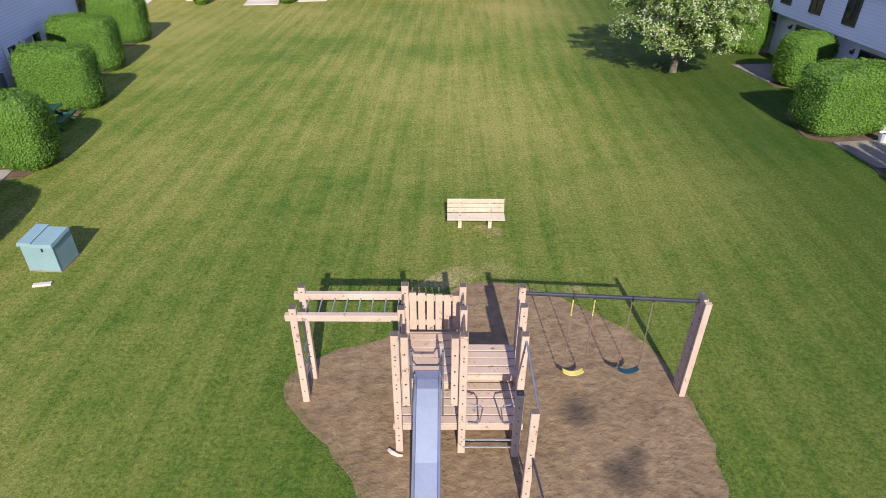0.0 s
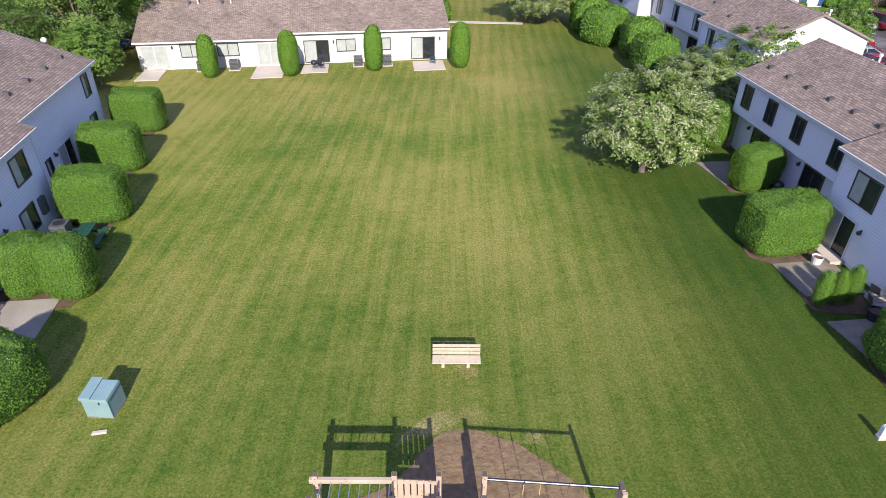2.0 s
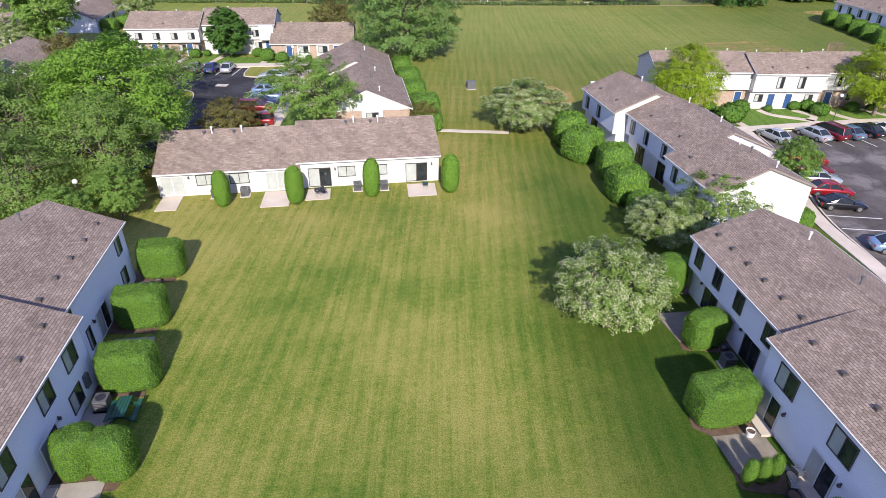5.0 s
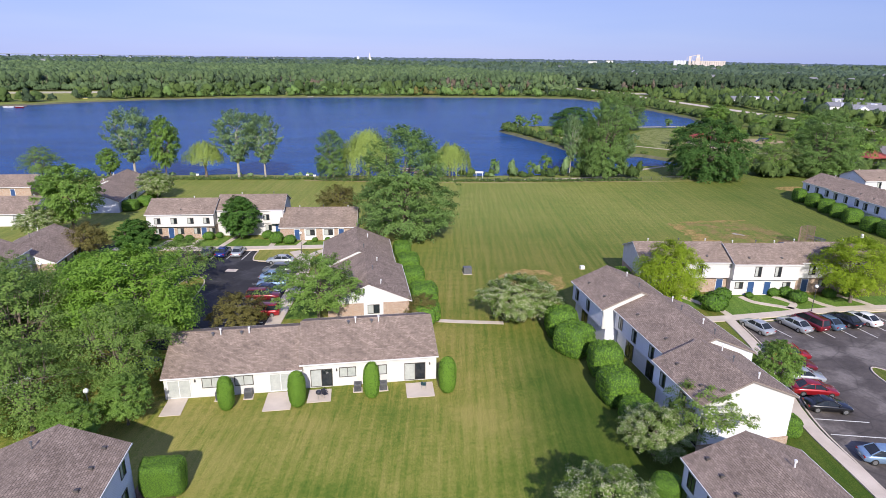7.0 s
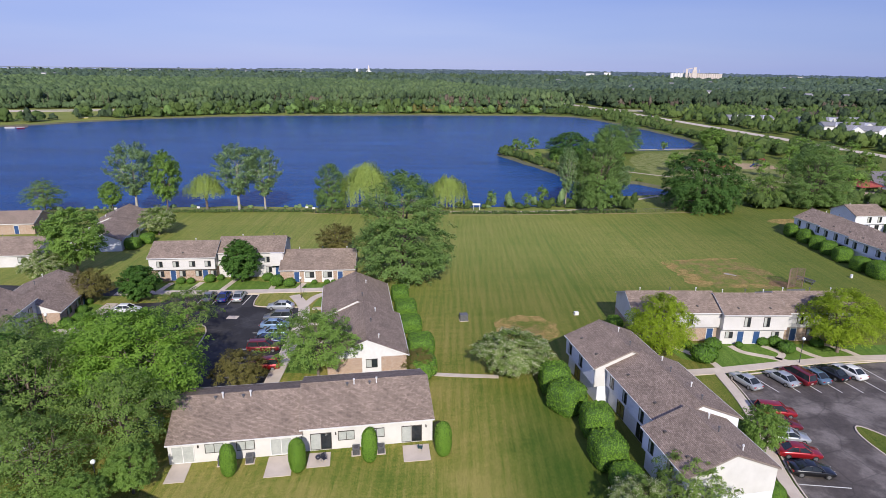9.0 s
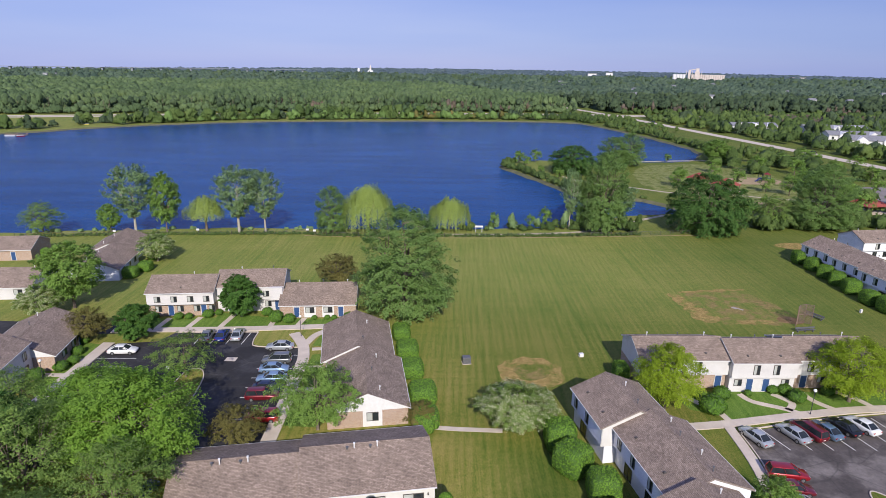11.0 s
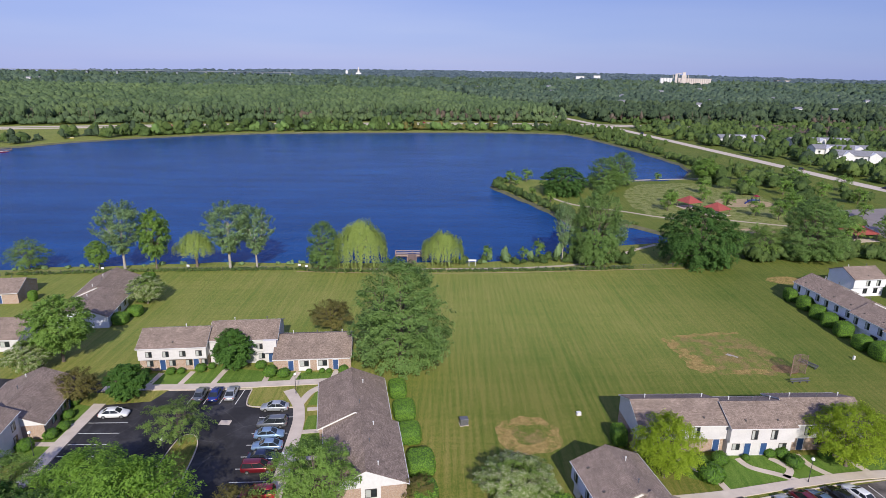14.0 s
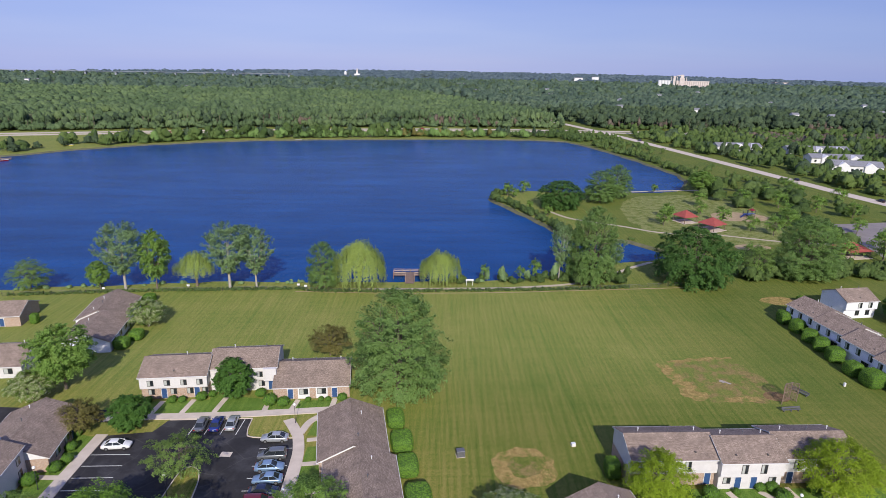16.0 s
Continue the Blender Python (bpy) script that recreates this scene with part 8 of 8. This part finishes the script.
woods("woodland", *front(1250, -680, 150, 34, 74, -1), 15.0, 7.6, 46, 0.9, LEAF_WOODS, WOODLAND, 2, jit=0.22, slim=0.3, spread=(0.5, 1.08))
woods("woodland", *front(330, -680, 150, 30, 70, -1), 13.5, 7.4, 30, 0.95, LEAF_FAR_DARK, WOODLAND, 2, jit=0.18, slim=0.22, spread=(0.5, 1.08))
woods("woodland", *front(1100, -680, 150, 70, 135, -1), 15.0, 9.4, 16, 1.1, LEAF_WOODS, WOODLAND, 1, jit=0.18, slim=0.2, spread=(0.75, 1.1))
woods("woodland", *front(420, 100, 800, 32, 78, 1), 12.5, 9.0, 16, 1.4, LEAF_FAR_DARK, "dark round-headed trees beyond the highway", 2, slim=0.3, spread=(0.5, 1.1))
x, y = scatter(6800, -800, 150, 480, 1100, lambda x, y: (y > hwy(x) + 125) & off_road(x, y, 26) & seen(x, y) & (x < road_x(y)))
woods("woodland", x, y, 14.5, 9.8, 8, 1.3, LEAF_WOODS, WOODLAND, 1, jit=0.17, slim=0.2, spread=(0.78, 1.12))
x, y = scatter(1700, 100, 800, 560, 800, lambda x, y: (y > hwy(x) + 34) & off_road(x, y, 20) & seen(x, y) & (x > road_x(y)))
woods("woodland", x, y, 14.0, 10.0, 14, 1.5, LEAF_FAR_DARK, "dark round-headed trees beyond the highway", 2, slim=0.25, spread=(0.7, 1.15))
x, y = scatter(3400, 60, 1000, 780, 1120, lambda x, y: off_road(x, y, 24) & seen(x, y) & (x > road_x(y)))
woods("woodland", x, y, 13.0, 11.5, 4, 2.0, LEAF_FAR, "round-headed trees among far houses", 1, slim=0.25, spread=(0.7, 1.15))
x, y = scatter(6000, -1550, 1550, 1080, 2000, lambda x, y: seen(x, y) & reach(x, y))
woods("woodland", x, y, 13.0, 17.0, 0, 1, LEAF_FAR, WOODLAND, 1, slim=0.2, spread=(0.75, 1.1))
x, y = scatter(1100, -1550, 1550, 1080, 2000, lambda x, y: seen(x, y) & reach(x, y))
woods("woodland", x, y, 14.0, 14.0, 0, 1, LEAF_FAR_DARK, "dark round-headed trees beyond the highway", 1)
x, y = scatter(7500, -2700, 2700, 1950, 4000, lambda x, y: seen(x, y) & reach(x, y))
woods("woodland", x, y, 11.0, 30.0, 0, 1, LEAF_HORIZON, "distant woodland reaching the horizon, painted blue-green with haze", 1, 1, 0.2, slim=0.2, spread=(0.8, 1.1))
# bushy edge and dead brush in front of the woods
woods("woodland_edge", *front(620, -660, 150, 25, 42, -1), 7.0, 6.5, 26, 0.9, LEAF_WOODS, "bushy green edge of the woodland", 1, spread=(0.45, 1.2))
woods("woodland_edge", *front(240, 150, 620, 25, 42, 1), 5.0, 6.0, 20, 1.0, LEAF_SCRUB, "bushy green edge of the woodland", 1)
x, y = scatter(2600, -240, 420, 540, 700, lambda x, y: (y > hwy(x) + 30) & (y < hwy(x) + 52) & off_road(x, y, 18) & (np.sin(x * 0.035) + 0.6 * np.sin(x * .011 + 1) > 0.35))
woods("dead_brush", x, y, 9.0, 4.0, 20, 1.2, DEAD_BRUSH, "grey-brown leafless brush in front of the woods", 1)
x, y = scatter(900, 290, 470, 520, 582, lambda x, y: (y < hwy(x) - 14))
woods("dead_brush", x, y, 4.5, 6.0, 14, 1.0, DEAD_BRUSH, "grey-brown leafless brush in front of the woods", 1)
g = Geo()
for _ in range(300):
    q = random.uniform(-420, 330)
    yy = float(hwy(q)) + random.uniform(31, 50)
    if abs(q - float(road_x(yy))) > 24:
        hh = random.uniform(6, 13)
        g.beam((q, yy, 0), (q + random.uniform(-.8, .8), yy, hh), .18, .18)
single("bare_stems", g, BARK, "grey bare stems along the front of the woods", "woods", "", "stuff")
# far shore
FAR_SHORE = [(-420, 338), (-330, 375), (-268, 403), (-237, 449), (-155, 501), (-70, 520), (16, 533), (116, 537)]
shore_y = lambda x: np.interp(x, [p[0] for p in FAR_SHORE], [p[1] for p in FAR_SHORE])
def row(n, x0, x1, d0, d1):
    x = rng.uniform(x0, x1, n)
    return x, shore_y(x) + rng.uniform(d0, d1, n)
FAR_TREES = "small green trees along the far shore"
woods("shore_trees", *row(84, -236, -10, 4, 15), 10.5, 7.6, 110, 0.95, LEAF_SCRUB, FAR_TREES, 3, jit=0.34, slim=0.34, spread=(0.4, 1.15))
woods("shore_trees", *row(90, -300, 120, 14, 34), 8.0, 5.6, 70, 1.0, LEAF_FAR_DARK, FAR_TREES, 3, jit=0.3, slim=0.5, spread=(0.4, 1.1))
woods("shore_trees", *row(44, -220, 90, 4, 10), 6.6, 7.8, 130, .85, LEAF_ELM, "small yellow-green willows along the far shore", 2)
woods("shore_trees", *row(110, -30, 118, 5, 22), 4.6, 5.5, 50, .8, LEAF_SCRUB, FAR_TREES, 2)
woods("shore_trees", *row(16, -20, 60, 6, 16), 6.5, 4.6, 60, .8, LEAF_BROWN, "small bronze-leaved trees along the far shore", 2)
woods("shore_trees", *row(34, -420, -240, 22, 60), 8.0, 7.5, 80, .9, LEAF_SCRUB, FAR_TREES, 3)
x, y = scatter(130, -640, -330, 330, 440, lambda x, y: (y > np.interp(x, [-640, -420, -330], [236, 352, 392])))
woods("shore_trees", x, y, 9.0, 9.0, 60, 1.1, LEAF_SCRUB, FAR_TREES, 3)
# between the lake and the road: open grass with bushes by the water
x, y = scatter(2600, 112, 200, 318, 590, lambda x, y: (x < road_x(y) - 17) & ~inside(LAKE, x - 3, y) & ~inside(LAKE, x, y) & (inside(LAKE, x - 9, y) & (rng.random(len(x)) < .6) | (rng.random(len(x)) < .035 + .25 * (y > 480))))
woods("roadside_scrub", x, y, 4.4, 4.4, 80, .7, LEAF_SCRUB, "light green scrub between the lake and the road", 2)
HOUSE_ZONES = ((226, 268, 475, 492), (272, 328, 459, 478), (264, 310, 411, 436), (252, 325, 362, 402))
def clear(x, y):
    k = np.ones(len(x), bool)
    for a, b_, c_, d_ in HOUSE_ZONES:
        k &= ~((x > a) & (x < b_) & (y > c_) & (y < d_))
    return k
x, y = scatter(4600, 190, 640, 170, 590, lambda x, y: (x > road_x(y) + 11) & (y < hwy(x) - 16) & (x < 120 + 0.66 * y) & clear(x, y) & (rng.random(len(x)) < .75))
woods("roadside_scrub", x, y, 6.6, 6.4, 34, .9, LEAF_SCRUB, "mixed green trees and scrub east of the road", 2)
x, y = scatter(260, 200, 620, 180, 580, lambda x, y: (x > road_x(y) + 16) & (y < hwy(x) - 16) & (x < 120 + 0.66 * y) & clear(x, y))
woods("roadside_scrub", x, y, 9.0, 7.5, 90, 1.0, LEAF_FAR_DARK, "mixed green trees and scrub east of the road", 3)
# the park
x, y = scatter(120, 140, 214, 196, 330, lambda x, y: (x < road_x(y) - 32) & ~((x > 158) & (x < 236) & (y > 203) & (y < 258)) & ~((y < 275) & (x < 150)))
woods("park_thicket", x, y, 6.0, 6.5, 120, .75, LEAF_SCRUB, "mixed green trees and thicket in the park", 2)
x, y = scatter(300, 96, 175, 178, 192, lambda x, y: (y > 178 + (x - 92) * .09) & (y < 186 + (x - 92) * .09))
woods("undergrowth", x, y, 3.6, 3.8, 80, .5, LEAF_SCRUB, "green undergrowth along the field edge", 2)
x, y = scatter(70, 8, 48, 174.6, 181.0, lambda x, y: ~inside(LAKE, x, y) & (y > 174.2 + (x - 8) * .11) & (np.abs(x - 13.3) > 2))
woods("shore_shrubs", x, y, 2.2, 2.6, 150, .34, LEAF_SCRUB, "low green shrubs on the lake bank", 2)
x, y = scatter(7, 16, 40, 175.5, 180.0, lambda x, y: ~inside(LAKE, x, y) & (y > 174.8 + (x - 8) * .11))
woods("shore_shrubs", x, y, 5.0, 2.4, 260, .36, LEAF_GREY, "slim young trees on the lake bank", 2)
x, y = scatter(26, 44, 62, 173.8, 182.0, lambda x, y: ~inside(LAKE, x, y) & (np.abs(y - 176 - (x - 44) * .45) > 2.2))
woods("shore_shrubs", x, y, 4.2, 3.6, 200, .4, LEAF_SCRUB, "low green shrubs on the lake bank", 2)
x, y = scatter(900, 30, 64, 226, 306, lambda x, y: ~inside(LAKE, x, y) & inside(LAKE, x - 3.5, y))
woods("shore_shrubs", x, y, 2.6, 3.2, 90, .45, LEAF_SCRUB, "low green shrubs on the lake bank", 2)
x, y = scatter(70, 54, 100, 190, 232, lambda x, y: ~inside(LAKE, x, y) & (inside(LAKE, x - 2.5, y) | inside(LAKE, x, y - 2.5)))
woods("shore_shrubs", x, y, 1.6, 2.2, 90, .3, LEAF_SCRUB, "reeds and low green shrubs round the inlet", 2)
x, y = scatter(220, -112, 24, 167, 177, lambda x, y: ~inside(LAKE, x, y) & inside(LAKE, x, y + 1.8) & (np.abs(x + 5) > 7))
woods("bank_weeds", x, y, 0.9, 1.4, 50, .22, LEAF_GREY, "tall weeds on the lake bank", 1)
fx = rng.uniform(-112, 60, 900)
woods("bank_weeds", fx, np.interp(fx, [p[0] for p in FENCE], [p[1] for p in FENCE]) + rng.uniform(-.3, 1.0, 900), 0.7, 0.9, 16, .2, LEAF_SCRUB, "long weeds along the foot of the shore fence", 1, 1)
# boats and a jetty at the western cove
jetty = thing("boat_jetty", -262, 392, 0, 20, "grey timber jetty on the far shore", "dock")
part("deck", Geo().box(-6, 6, -1.2, 1.2, -.2, 0), TIMBER_DARK, jetty)
for q in (-5.5, 0, 5.5):
    part("pile", Geo().tube([(q, -1.2, -1.6), (q, -1.2, .8)], .14, 6), TIMBER_DARK, jetty)
    part("pile", Geo().tube([(q, 1.2, -1.6), (q, 1.2, .8)], .14, 6), TIMBER_DARK, jetty)


def small_boat(x, y, z, turn, mat, label, l=4.6, w=1.7):
    u = thing("boat", x, y, z, turn, label, "boat", "boats")
    half = [(-1, .8), (-.4, 1.0), (.3, .9), (.75, .5), (1, .02)]
    plan = [(a * l / 2, -b_ * w / 2) for a, b_ in half] + [(a * l / 2, b_ * w / 2) for a, b_ in half[::-1]]
    part("hull", Geo().loft([[(a * .88, b_ * .6, 0) for a, b_ in plan], [(a, b_, .75) for a, b_ in plan]]), mat, u)
    part("gunwale", Geo().tube([(a, b_, .78) for a, b_ in plan + plan[:1]], .06, 6), TRIM, u)
    part("thwart", Geo().box(-.4, 0, -w * .4, w * .4, .76, .84), TIMBER_DARK, u)


small_boat(-252.5, 451.5, 0, 25, YELLOW, "yellow rowing boat drawn up on the shore", 5.5, 2.0)
small_boat(-264, 388.5, -.95, 10, TRIM, "white motor boat moored at the jetty", 6.0, 2.2)
small_boat(-257, 388.0, -.95, 30, PAINT["red"], "red open boat moored at the jetty", 4.8, 1.8)
small_boat(-102, 509.5, -.95, -10, TIMBER_DARK, "brown flat boat at the far shore", 6.0, 2.6)

for o in put_copies(tree("park_tree", 9.0, 8.4, 1.6, 62, 2.2, 18, 0.5, LEAF_MAPLE, "round green park tree on mown grass", r=0.18, every=8, droop=0.15),
                    [(124, 250, 0, .9), (130, 238, 40, .8), (136, 232, 80, 1.0), (147, 240, 10, .95), (152, 250, 60, .9), (158, 262, 90, .85), (128, 282, 20, .9), (150, 285, 50, 1.0), (165, 280, 0, 1.0), (178, 272, 30, 1.0), (188, 262, 70, .9), (104, 258, 0, .8), (98, 246, 90, .9),
                     (121, 264, 33, .75), (170, 300, 0, .9), (185, 300, 50, 1.0), (200, 290, 40, 1.0), (144, 214, 0, 1.2), (156, 200, 50, 1.3), (138, 196, 20, 1.2), (165, 212, 80, 1.0), (108, 196, 60, .9), (100, 190, 15, .8), (150, 325, 0, .8), (192, 320, 0, .9), (118, 312, 0, .55), (41, 300, 0, .8), (50, 306, 30, .8), (44, 296, 60, .6),
                     (172, 236, 0, .8), (200, 246, 0, .8), (212, 262, 0, .9), (182, 202, 20, 1.2), (18, 178.2, 0, .45, .45, .62), (33.5, 180.6, 50, .5, .5, .75), (29, 180, 70, .4, .4, .5), (53, 260, 0, .6), (47, 272, 0, .5)]):
    o["group"] = "park trees"

# ---- short grass blades and litter near the play area ----
ec, en = [], []
for x, y in sand_edge:
    # longer and thicker where the mower misses, on the west and south sides
    thick = 120 if x < 0.2 and y < 10.6 else 40
    a = math.atan2(y - 9.3, x - 1.0)
    for _ in range(thick):
        q = random.gauss(.06, .16 if thick > 50 else .07)
        ec.append((x + math.cos(a) * q + random.gauss(0, .07), y + math.sin(a) * q + random.gauss(0, .07), random.uniform(.005, .03)))
        en.append((random.gauss(0, .8), random.gauss(0, .8) - .6, random.uniform(.6, 1.2)))
single("edge_grass", cards("edge_grass", ec, en, rng.uniform(.010, .018, len(ec)), LEAF_EDGE, 4.5), None, "longer green grass blades round the sand", "grass", "", "stuff")
lc, ln = [], []
while len(lc) < 420:
    x, y = random.uniform(-3.6, 5.7), random.uniform(5.2, 14.0)
    if inside(sand_edge, np.array([x]), np.array([y]))[0]:
        lc.append((x, y, 0.02))
        ln.append((random.gauss(0, .3), random.gauss(0, .3), 1))
single("litter", cards("litter", lc, ln, rng.uniform(.02, .07, len(lc)), MULCH, 1.6), None, "bits of bark and dead leaves on the sand", "litter", "", "stuff")
